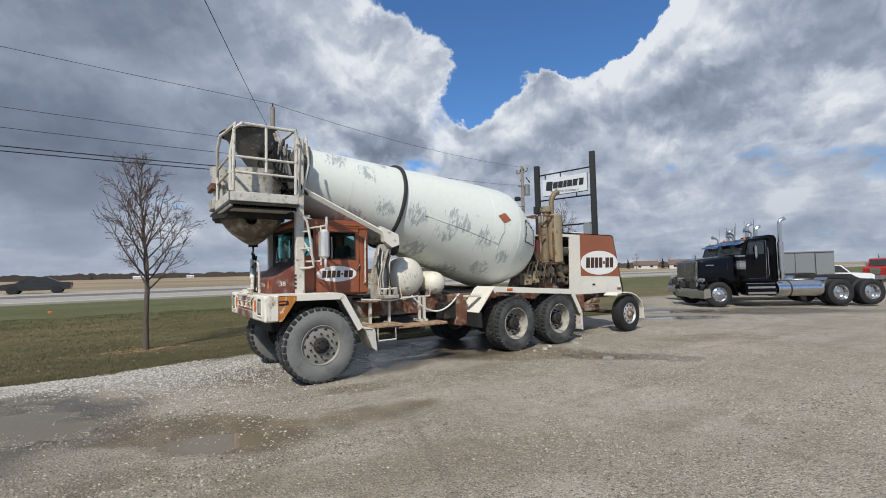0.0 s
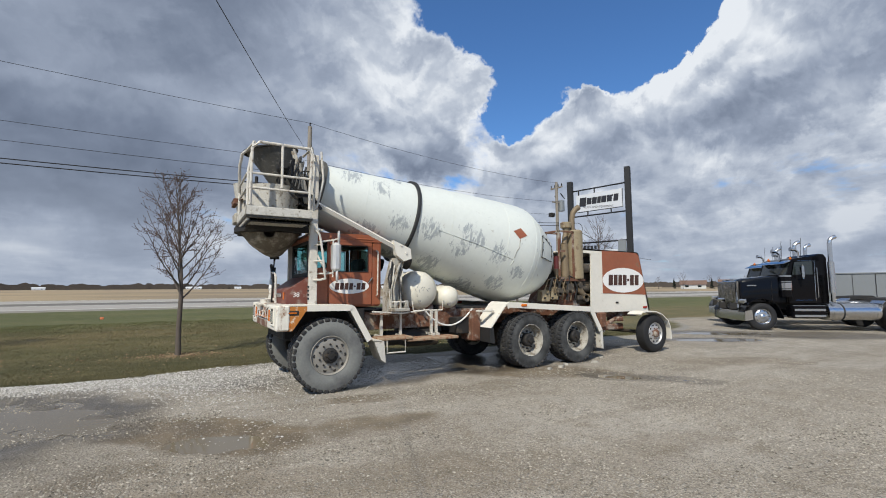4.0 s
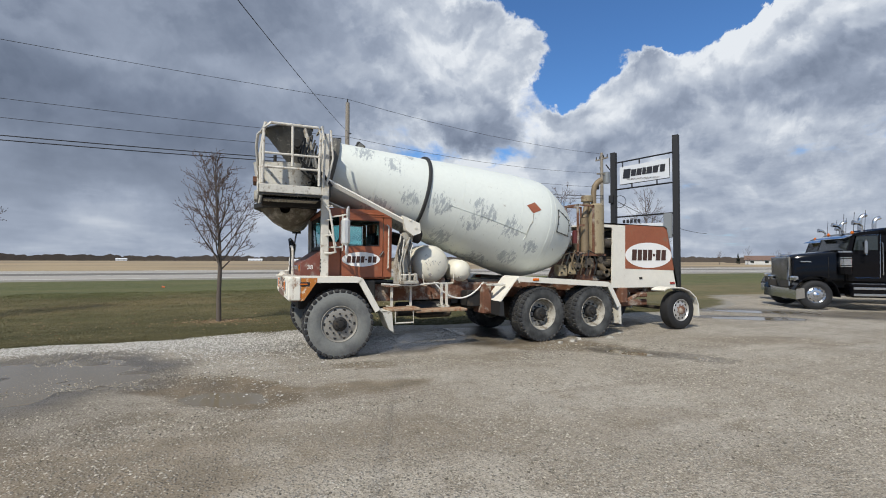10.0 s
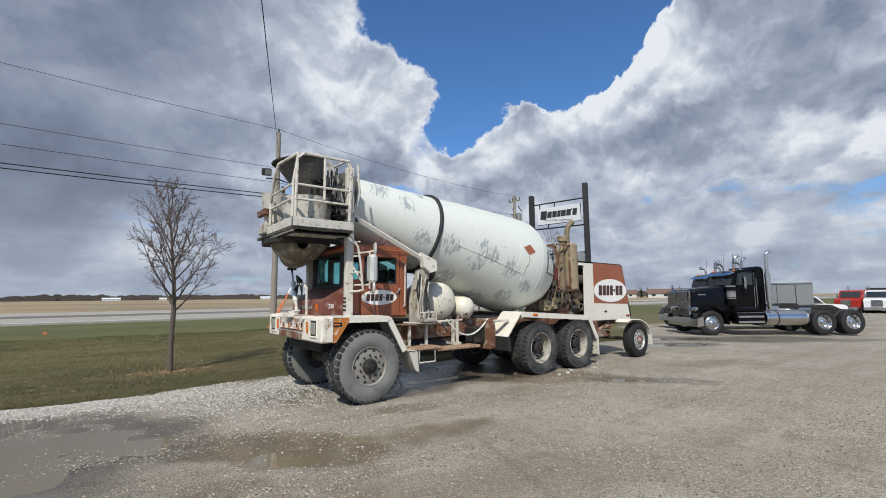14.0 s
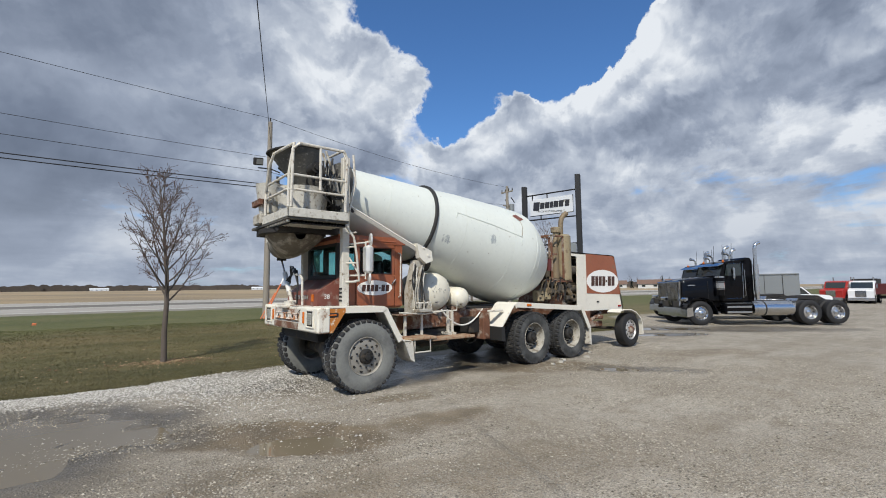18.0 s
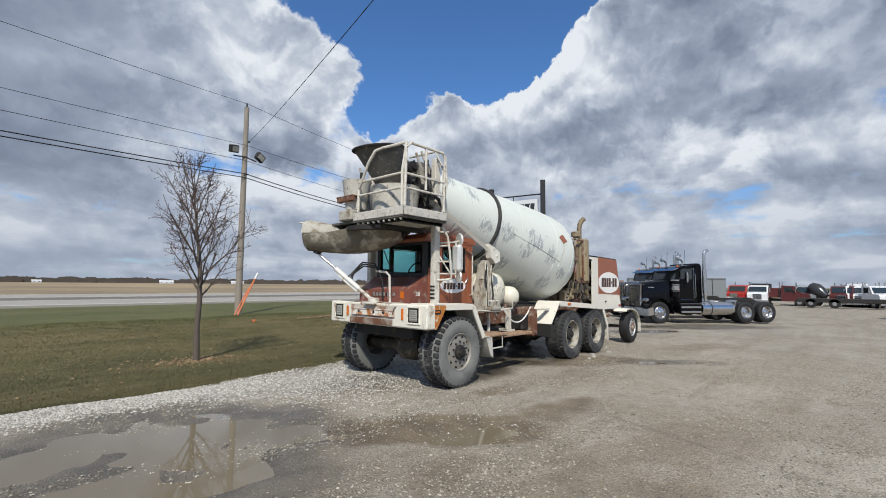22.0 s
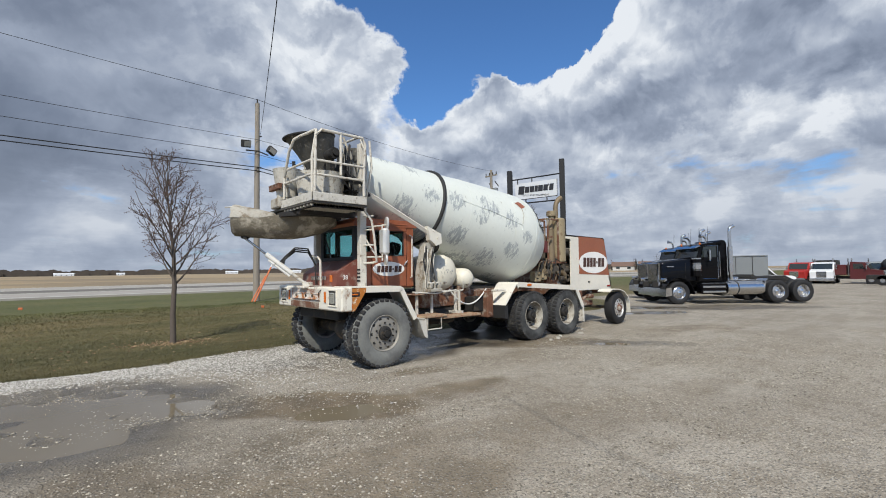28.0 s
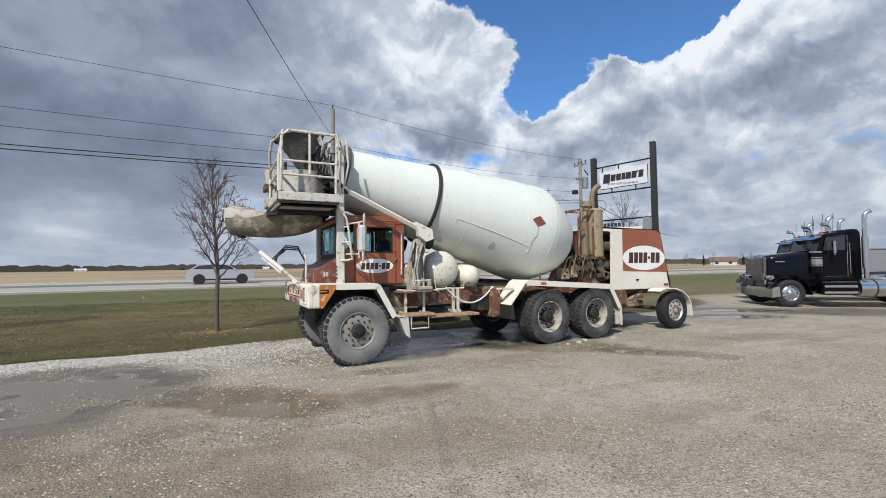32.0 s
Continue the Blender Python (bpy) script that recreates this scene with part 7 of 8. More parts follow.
# ---- trees ----
def tree(x, y, h, seed, label, spread=1.0, trunk=1.3, twigs=1.0, thick=0.055):
    """A young bare tree: a straight leader, limbs that sweep upwards, twigs with swelling buds."""
    rnd = random.Random(seed)
    z = ground_at(x, y)
    t = thing("young_tree", label, "tree", Matrix.Translation((x, y, z)), "bare trees on the verge")
    wood, fine = Geo(), Geo()
    top = h - trunk

    def bud(p, r):
        fine.add([p + Vector(q) * r for q in ((1, 0, 0), (0, 1, 0), (-1, 0, 0), (0, -1, 0), (0, 0, 1.7), (0, 0, -1.2))], [(0, 1, 4), (1, 2, 4), (2, 3, 4), (3, 0, 4), (1, 0, 5), (2, 1, 5), (3, 2, 5), (0, 3, 5)])

    def shoot(p, d, length, r0, r1, n, rise, wobble, geo, sides):
        pts = [p.copy()]
        for i in range(n):
            d = (d + Vector((rnd.uniform(-1, 1) * wobble, rnd.uniform(-1, 1) * wobble, rise + rnd.uniform(-0.5, 0.5) * wobble))).normalized()
            pts.append(pts[-1] + d * length / n)
        geo.tube(pts, [r0 + (r1 - r0) * i / n for i in range(n + 1)], n=sides)
        return pts

    def on(pts, f):
        i = min(int(f * (len(pts) - 1)), len(pts) - 2)
        k = f * (len(pts) - 1) - i
        return pts[i].lerp(pts[i + 1], k), (pts[i + 1] - pts[i]).normalized()

    def side(d, lean):
        a = rnd.uniform(0, 6.283)
        u = d.orthogonal().normalized()
        v = d.cross(u)
        return (d * math.cos(lean) + (u * math.cos(a) + v * math.sin(a)) * math.sin(lean)).normalized()

    part("trunk", Geo().tube([(0, 0, -0.15), (0.01, 0.0, 0.1), (0.0, 0.02, trunk * 0.5), (0.02, 0.0, trunk)], [thick * 1.4, thick * 1.1, thick * 0.95, thick * 0.88], n=12), BARK, t, "slim grey-brown trunk")
    leader = shoot(Vector((0.02, 0, trunk - 0.05)), Vector((0, 0.02, 1)), top * 0.96, thick * 0.88, 0.006, 9, 0.10, 0.07, wood, 7)
    limbs = int(27 * twigs)
    for k in range(limbs):
        f = 0.01 + 0.86 * ((k + rnd.random()) / limbs) ** 1.15
        p, _ = on(leader, f)
        a = k * 2.4 + rnd.uniform(-0.5, 0.5)
        up = 0.62 + 0.75 * f + rnd.uniform(-0.18, 0.22)
        d = Vector((math.cos(a) * spread, math.sin(a) * spread, up)).normalized()
        ln = top * rnd.uniform(0.82, 1.12) * float(np.interp(f, (0, 0.2, 0.5, 0.9), (0.44, 0.50, 0.40, 0.16)))
        r = max(thick * 0.40 * (1 - 0.65 * f), 0.010)
        limb = shoot(p, d, ln, r, 0.0045, 7, 0.075, 0.13, wood, 5)
        for q in range(max(4, int(11 * (ln / (0.45 * top))))):
            g = 0.18 + 0.8 * rnd.random()
            p2, d2 = on(limb, g)
            l2 = ln * rnd.uniform(0.18, 0.42) * (1.15 - 0.5 * g)
            sub = shoot(p2, side(d2, rnd.uniform(0.5, 1.0)), l2, 0.0065, 0.0032, 4, 0.05, 0.17, fine, 4)
            bud(sub[-1], 0.009)
            for _ in range(rnd.randint(3, 5)):
                p3, d3 = on(sub, rnd.uniform(0.15, 0.95))
                twig = shoot(p3, side(d3, rnd.uniform(0.5, 1.1)), rnd.uniform(0.06, 0.20), 0.0042, 0.0026, 2, 0.05, 0.2, fine, 3)
                bud(twig[-1], rnd.uniform(0.007, 0.011))
                if rnd.random() < 0.6:
                    bud(twig[1], 0.007)
        bud(limb[-1], 0.010)
    part("crown", wood, BARK, t)
    part("twig_spray", fine, TWIG, t, "fine bare reddish twigs", smooth=0)
    return t


tree(0.28, 11.5, 4.3, 3, "young bare tree on the mown verge", 0.78, 1.25)
tree(-6.2, 14.3, 4.4, 8, "young bare tree further along the verge", 0.85, 1.2)
tree(27.8, 23.0, 7.0, 12, "bare tree behind the pylon sign", 1.0, 1.4, thick=0.09)
tree(19.6, 23.0, 6.5, 15, "bare tree behind the pylon sign", 1.0, 1.3, thick=0.08)


# ---- passing cars ----
def car(m, label, paint, kind="suv", category="car", name="car", group="cars on the road"):
    """A car along x, nose at -x, standing on z = 0."""
    t = thing(name, label, category, m, group)
    l, w = (4.6, 1.85)
    top = {"suv": 1.68, "sedan": 1.45, "hatch": 1.52, "pickup": 1.8}[kind]
    if kind == "sedan":
        side = [(-2.35, 0.35), (-2.38, 0.66), (-2.2, 0.80), (-1.15, 0.95), (1.55, 0.98), (2.30, 0.95), (2.38, 0.55), (2.30, 0.32)]
        cabin = [(-1.25, 0.92), (-0.45, top - 0.03), (0.1, top), (0.75, top - 0.04), (1.65, 0.95)]
    elif kind == "pickup":
        side = [(-2.7, 0.45), (-2.72, 0.95), (-2.5, 1.08), (-1.4, 1.15), (0.65, 1.15), (0.70, 1.12), (2.75, 1.14), (2.78, 0.55), (2.6, 0.45)]
        cabin = [(-1.45, 1.1), (-0.8, top - 0.04), (-0.2, top), (0.55, top - 0.03), (0.75, 1.1)]
    else:
        side = [(-2.28, 0.38), (-2.32, 0.75), (-2.1, 0.95), (-1.15, 1.06), (1.6, 1.12), (2.25, 1.08), (2.32, 0.6), (2.2, 0.38)]
        cabin = [(-1.25, 1.02), (-0.45, top - 0.06), (0.3, top), (1.6, top - 0.08), (2.12, 1.08)]
    body = part("body", Geo().plate(side, -w / 2, w / 2), paint, t)
    part("cabin_roof", Geo().plate([(x * 0.97 if abs(x) > 1 else x, z) for x, z in cabin], -w / 2 + 0.16, w / 2 - 0.16), paint, t)
    for s in (-1, 1):
        k = [(x * 0.90, z - 0.07 if z > 1.2 else z + 0.02) for x, z in cabin]
        part("side_glass", Geo().plate(k, s * (w / 2 - 0.155) - 0.004, s * (w / 2 - 0.155) + 0.004), DARKGLASS, t)
        mid = (k[0][0] + k[-1][0]) / 2
        part("window_post", Geo().box(mid - 0.05, s * (w / 2 - 0.15) - 0.005, 1.0, mid + 0.05, s * (w / 2 - 0.15) + 0.005, top - 0.08), paint, t)
        xw = 1.72 if kind == "pickup" else 1.42
        for x in (-xw, xw):
            part("wheel_arch", Geo().cyl((x, s * (w / 2 - 0.3), 0.36), (x, s * (w / 2 + 0.005), 0.36), 0.40, n=24), DARK, t)
            wh = part("tyre", Geo().lathe([(-0.11, 0.2), (-0.11, 0.32), (-0.07, 0.345), (0.07, 0.345), (0.11, 0.32), (0.11, 0.2)], 28, m=pose(x, s * (w / 2 - 0.09), 0.345, 0, 0, 90)), BLACKTYRE, t)
            g = Geo()
            for q in range(6):
                g.box(-0.005, -0.025, 0.0, 0.01, 0.025, 0.21, m=pose(x, s * (w / 2 + 0.01), 0.345, 0, 0, 90 * -s) @ pose(0, 0, 0, 60 * q))
            part("rim", g, ALLOY, wh)
        part("mirror", Geo().box(-0.95, s * (w / 2 + 0.02) - 0.08, 1.02, -0.80, s * (w / 2 + 0.02) + 0.08, 1.16, 0.03), paint, t)
        part("headlamp", Geo().box(side[1][0] - 0.005, s * 0.68 - 0.17, side[1][1] - 0.06, side[1][0] + 0.25, s * 0.68 + 0.17, side[1][1] + 0.06, 0.03), LENS, t)
        part("tail_lamp", Geo().box(side[-2][0] - 0.12, s * 0.75 - 0.14, side[-2][1] + 0.12, side[-2][0] + 0.01, s * 0.75 + 0.14, side[-2][1] + 0.35, 0.03), REDLENS, t)
    part("windscreen", Geo().plate([(cabin[0][0] - 0.03, cabin[0][1] + 0.03), (cabin[1][0] - 0.03, cabin[1][1] - 0.02), (cabin[1][0], cabin[1][1] - 0.05), (cabin[0][0] + 0.02, cabin[0][1])], -w / 2 + 0.22, w / 2 - 0.22), DARKGLASS, t)
    part("sill", Geo().box(-1.0, -w / 2 - 0.005, 0.28, 1.0, w / 2 + 0.005, 0.42, 0.02), DARK, t)
    if kind == "pickup":
        part("bed", Geo().box(0.8, -w / 2 + 0.08, 1.0, 2.68, w / 2 - 0.08, 1.15), DARK, t)
    return t


ZN, ZF = 0.43, 0.43
car_sedan = car(pose(0, 52.5, ZF), "dark grey sedan on the far carriageway", FARGREY, "sedan")
car_white = car(pose(0, 52.5, ZF), "white crossover passing on the far carriageway", FARWHITE, "suv")
car_wagon = car(pose(0, 52.5, ZF), "silver wagon passing on the far carriageway", FARSILVER, "suv")
car_dark = car(pose(0, 37.2, ZN, 0, 0, 180), "charcoal crossover passing on the near carriageway", FARGREY, "suv")
car_silver = car(pose(0, 37.2, ZN, 0, 0, 180), "silver hatchback passing on the near carriageway", FARSILVER, "hatch")


# ---- vehicles at the back of the yard ----
def simple_truck(m, label, paint, box=None, name="parked_truck"):
    """A parked work truck seen far off: nose at -x."""
    t = thing(name, label, "truck", m, "parked trucks")
    part("cab", Geo().plate([(-1.0, 0.6), (-1.05, 1.5), (-0.9, 1.65), (0.1, 1.8), (0.5, 2.65), (1.9, 2.75), (1.95, 0.6)], -1.15, 1.15), paint, t)
    part("windscreen", Geo().plate([(0.08, 1.85), (0.42, 2.55), (0.46, 2.55), (0.14, 1.85)], -1.0, 1.0), DARKGLASS, t)
    for s in (-1, 1):
        part("side_glass", Geo().plate([(0.55, 1.85), (0.75, 2.5), (1.6, 2.5), (1.6, 1.85)], s * 1.152 - 0.004, s * 1.152 + 0.004), DARKGLASS, t)
        part("mirror", Geo().box(0.3, s * 1.35 - 0.08, 1.8, 0.4, s * 1.35 + 0.08, 2.3, 0.02), CHROME, t)
        for x in (0.0, 4.2, 5.4):
            part("tyre", Geo().cyl((x, s * 0.85, 0.5), (x, s * 1.18, 0.5), 0.5, n=24), BLACKTYRE, t)
            part("wheel_disc", Geo().cyl((x, s * 1.12, 0.5), (x, s * 1.19, 0.5), 0.27, n=18), ALLOY, t)
        part("stack", Geo().cyl((2.1, s * 0.9, 1.0), (2.1, s * 0.9, 3.2), 0.07, n=10), CHROME, t)
    part("grille", Geo().box(-1.09, -0.5, 0.8, -1.03, 0.5, 1.55, 0.02), CHROME, t)
    part("bumper", Geo().box(-1.25, -1.2, 0.35, -1.0, 1.2, 0.7, 0.03), ALLOY, t)
    part("chassis", Geo().box(-0.9, -0.5, 0.6, 6.3, 0.5, 0.95, 0.02), DARK, t)
    if box:
        h0, h1, mat = box
        part("load_body", Geo().box(2.3, -1.2, h0, 6.5, 1.2, h1, 0.04), mat, t)
    return t


def yard_z(x, y):
    return float(hills(np.array([x]), np.array([y]))[0])


row = [(67.6, 12.6, -12, "red and white day-cab truck in the far row", FARRED, (1.0, 2.5, FARWHITE)), (67.9, 10.3, 2, "white truck with a black cap in the far row", FARWHITE, (1.0, 3.0, DARK)), (69.5, 6.0, 85, "maroon dump truck in the far row", FARMAROON, (1.1, 2.4, FARMAROON)), (70.3, 5.6, 4, "grey dump truck in the far row", GREYBOX, (1.1, 2.75, GREYBOX)), (70.4, 2.1, -6, "dark red tractor in the far row", FARMAROON, None), (70.4, 0.6, 5, "white sleeper tractor in the far row", FARWHITE, (0.9, 3.05, FARWHITE)), (73.0, -0.6, 10, "yellow and black work truck in the far row", YELLOW, None), (68.3, -1.5, 30, "white work truck in the far row", FARWHITE, None), (74.0, -3.2, 60, "maroon work truck in the far row", FARMAROON, None)]
for x, y, a, lab, mt, bx in row:
    simple_truck(pose(x, y, yard_z(x, y), 0, 0, a) @ Matrix.Scale(0.94, 4), lab, mt, bx)
fb = thing("flatbed_trailer", "black flatbed trailer in the far row", "trailer", pose(62.5, 5.9, yard_z(62, 2), 0, 0, -90))
part("deck", Geo().box(0, -1.25, 0.62, 8.0, 1.25, 1.05, 0.02), DARK, fb)
for x in (1.2, 3.2):
    for s in (-1, 1):
        part("tyre", Geo().cyl((x, s * 0.9, 0.5), (x, s * 1.25, 0.5), 0.5, n=24), BLACKTYRE, fb)
        part("wheel_disc", Geo().cyl((x, s * 1.2, 0.5), (x, s * 1.27, 0.5), 0.2, n=18), ALLOY, fb)
mx_ = thing("old_mixer_drum", "dark steel mixer drum on a far truck", "mixer drum", pose(69.5, 3.5, 0.55, 0, -35, 60))
part("shell", Geo().lathe([(0, 0.3), (0.8, 0.75), (1.5, 0.85), (2.1, 0.6), (2.2, 0.2)], 24), FARGREY, mx_)
part("stand", Geo().box(0.2, -0.6, -1.6, 1.9, 0.6, -0.4), DARK, mx_)
car(pose(47.1, 12.0, yard_z(47, 12), 0, 0, 115), "white pickup parked beyond the black tractor", FARWHITE, "pickup", "car", "parked_car", "parked cars")
car(pose(57.0, -4.0, yard_z(57, 0), 0, 0, 98), "white utility vehicle parked in the yard", FARWHITE, "suv", "car", "parked_car", "parked cars")
car(pose(48.5, -10.5, yard_z(48, 0), 0, 0, 100), "maroon utility vehicle parked in the yard", FARMAROON, "suv", "car", "parked_car", "parked cars")
bt = thing("box_truck", "white rental box truck with blue and orange panels", "truck", pose(35.2, -1.5, yard_z(35, 0), 0, 0, -91) @ Matrix.Scale(0.88, 4))
part("box", Geo().box(0, -1.2, 0.52, 6.6, 1.2, 3.0, 0.04), FARWHITE, bt)
PALEBLUE = material("pale_blue_decal", (0.30, 0.48, 0.60), 0.4, var=0.3, scale=3)
part("blue_picture", Geo().plate([(0.45, 0.80), (2.3, 0.70), (2.6, 2.2), (0.40, 2.55)], -1.215, -1.205), PALEBLUE, bt, "abstract pale blue picture panel", smooth=0)
for k, (x, z, w, h) in enumerate(((0.55, 2.05, 0.9, 0.35), (1.2, 1.75, 0.8, 0.3), (0.7, 1.35, 0.7, 0.28), (1.6, 1.25, 0.7, 0.3), (0.6, 0.95, 1.5, 0.2))):
    part("picture_shape", Geo().plate([(x, z), (x + w, z - 0.12), (x + w + 0.1, z - 0.12 + h), (x + 0.08, z + h)], -1.222, -1.216), FARBLUE, bt, smooth=0)
part("orange_stripe", Geo().plate([(2.2, 1.55), (6.5, 1.55), (6.5, 2.25), (2.05, 2.25)], -1.225, -1.206), ORANGERED, bt, smooth=0)
for k in range(6):
    part("letter_bar", Geo().box(2.2 + 0.62 * k, -1.215, 2.42, 2.2 + 0.62 * k + (0.2 if k == 1 else 0.48), -1.205, 2.76), SIGNTEXT, bt, smooth=0)
for k in range(5):
    part("small_bar", Geo().box(2.7 + 0.5 * k, -1.23, 1.82, 3.08 + 0.5 * k, -1.226, 1.95), FARWHITE, bt, smooth=0)
part("skirt_rail", Geo().box(0.0, -1.21, 0.46, 6.6, 1.21, 0.54, 0.01), GREYBOX, bt)
part("rear_bumper", Geo().box(-0.25, -1.1, 0.38, 0.05, 1.1, 0.52, 0.02), DARK, bt)
for z in (0.8, 2.8):
    part("tail_lamp", Geo().box(-0.05, -1.15, z, -0.01, -1.03, z + 0.14, 0.01), REDLENS, bt)
part("rear_door", Geo().box(-0.04, -1.0, 0.62, 0.0, 1.0, 2.88, 0.01), GREYBOX, bt)
part("cab", Geo().plate([(6.7, 0.6), (6.7, 2.4), (7.6, 2.35), (8.1, 1.6), (9.0, 1.45), (9.1, 0.6)], -1.05, 1.05), FARWHITE, bt)
for x in (1.6, 7.9):
    for s in (-1, 1):
        part("tyre", Geo().cyl((x, s * 0.8, 0.42), (x, s * 1.12, 0.42), 0.42, n=24), BLACKTYRE, bt)
        part("wheel_disc", Geo().cyl((x, s * 1.06, 0.42), (x, s * 1.13, 0.42), 0.22, n=18), FARWHITE, bt)

# ---- distance: tree line, sheds, brush ----
def tree_line(name, r, a0, a1, h, seed, mat, step=2.5, z=0.5):
    rnd = random.Random(seed)
    g = Geo()
    a = a0
    while a < a1:
        hh = h * rnd.uniform(0.55, 1.1)
        d = direction(a, 0)
        s = Vector((d.y, -d.x, 0))
        p = d * (r + rnd.uniform(-15, 15))
        w = step * r * 0.0175 * rnd.uniform(0.5, 0.9)
        pts = []
        for i in range(9):
            q = math.pi * i / 8
            pts.append(p - s * w * math.cos(q) + Vector((0, 0, z + hh * (0.35 + 0.65 * math.sin(q) * rnd.uniform(0.75, 1.05)))))
        base = [p - s * w + Vector((0, 0, z - 3)), p + s * w + Vector((0, 0, z - 3))]
        front = [base[0]] + pts + [base[1]]
        n = len(front)
        back = [q + d * 4 for q in front]
        g.add(front + back, [tuple(range(n)), tuple(range(n, 2 * n))] + [(i, (i + 1) % n, n + (i + 1) % n, n + i) for i in range(n)])
        a += step * rnd.uniform(0.3, 0.8)
    solid(name, g, mat, "far line of bare winter woods along the horizon", "woods", kind="stuff", smooth=0)


tree_line("far_woods", 900, -60, 75, 9.0, 4, FARWOOD, 0.8)
tree_line("far_woods", 1100, -60, 75, 12.0, 9, FARWOOD, 0.9)
tree_line("far_thicket", 420, 57, 75, 5.0, 5, FARWOOD, 0.9)
for k in range(7):
    tree(78 + 2.2 * k, -3.5 - 2.8 * k, 5.0 + (k % 3), 30 + k, "bare thicket tree at the back of the yard", 1.1, 0.6, 0.8, 0.07)
HOUSEWALL = material("pale_house_siding", (0.52, 0.52, 0.50), 0.7, var=0.1)
HOUSEROOF = material("brown_shingle_roof", (0.16, 0.10, 0.075), 0.85, var=0.2, scale=2)
NEEDLES = material("dark_conifer_needles", (0.022, 0.034, 0.022), 0.9, var=0.4, scale=1.5)


def house(name, label, category, a, r, l, w, eave, ridge, wall, roof, group):
    d = direction(a, 0) * r
    h = thing(name, label, category, Matrix.Translation((d.x, d.y, ground_at(d.x, d.y))) @ pose(0, 0, 0, 0, 0, -a), group)
    part("wall", Geo().box(-l / 2, -w / 2, 0, l / 2, w / 2, eave), wall, h, smooth=0)
    part("roof", Geo().add([(x, y, z) for x in (-l / 2 - 0.4, l / 2 + 0.4) for y, z in ((-w / 2 - 0.4, eave - 0.15), (0, ridge), (w / 2 + 0.4, eave - 0.15))], [(0, 3, 4, 1), (1, 4, 5, 2), (0, 1, 2), (3, 5, 4), (0, 2, 5, 3)]), roof, h, smooth=0)
    for k in range(max(2, int(l / 5))):
        x = -l / 2 + l * (k + 0.5) / max(2, int(l / 5))
        part("window", Geo().box(x - 0.6, -w / 2 - 0.03, eave * 0.35, x + 0.6, -w / 2, eave * 0.75), DARKGLASS, h, smooth=0)


for a, r, l, e, g_ in ((1, 820, 22, 2.4, 4.2), (-12, 830, 14, 2.4, 4.0), (5.5, 820, 10, 2.4, 3.8), (16, 700, 16, 2.4, 4.2), (23, 620, 14, 2.2, 3.8), (-30, 780, 20, 2.4, 4.2)):
    house("far_shed", "long pale metal shed far across the fields", "shed", a, r, l, 8, e, g_, SHED, SHED, "far sheds")
for a, r, l, e, g_ in ((59.5, 210, 9, 1.8, 3.4), (63.2, 190, 8, 1.8, 3.4), (67.0, 180, 13, 2.0, 3.4)):
    house("far_house", "low pale house with a brown roof far across the fields", "house", a, r, l, 7, e, g_, HOUSEWALL, HOUSEROOF, "far houses")


def conifer(a, r, h, seed):
    """A far evergreen: drooping sprays round a stem."""
    rnd = random.Random(seed)
    d = direction(a, 0) * r
    t = thing("conifer", "dark evergreen tree far across the fields", "tree", Matrix.Translation((d.x, d.y, ground_at(d.x, d.y))), "far evergreens")
    part("trunk", Geo().cyl((0, 0, -0.2), (0, 0, h * 0.9), 0.12, 0.03, n=7), BARK, t)
    g = Geo()
    for k in range(260):
        f = rnd.random() ** 0.8
        z, ang = h * (0.08 + 0.90 * f), rnd.uniform(0, 6.283)
        reach = h * 0.24 * (1.02 - f) * rnd.uniform(0.6, 1.1) + 0.08
        c, s_ = math.cos(ang), math.sin(ang)
        w = 0.12 + 0.10 * reach
        tip = (c * reach, s_ * reach, z - reach * rnd.uniform(0.1, 0.5))
        g.add([(0, 0, z), (c * reach * 0.55 - s_ * w, s_ * reach * 0.55 + c * w, z - 0.05 * reach), tip, (c * reach * 0.55 + s_ * w, s_ * reach * 0.55 - c * w, z - 0.05 * reach)], [(0, 1, 2, 3)])
    part("crown", g, NEEDLES, t, smooth=0)


for k, (a, r, h) in enumerate(((61.3, 200, 4.2), (62.0, 205, 3.6), (64.6, 195, 5.0), (65.3, 190, 4.4), (57.6, 230, 5.0))):
    conifer(a, r, h, 70 + k)
for k in range(8):
    d = direction(56 + 2.0 * k + (k % 3) * 0.5, 0) * (185 + 17 * (k % 4))
    tree(d.x, d.y, 5.0 + (k * 7 % 4) * 0.7, 50 + k, "bare tree far across the fields", 1.1, 0.9, 0.6, 0.10)


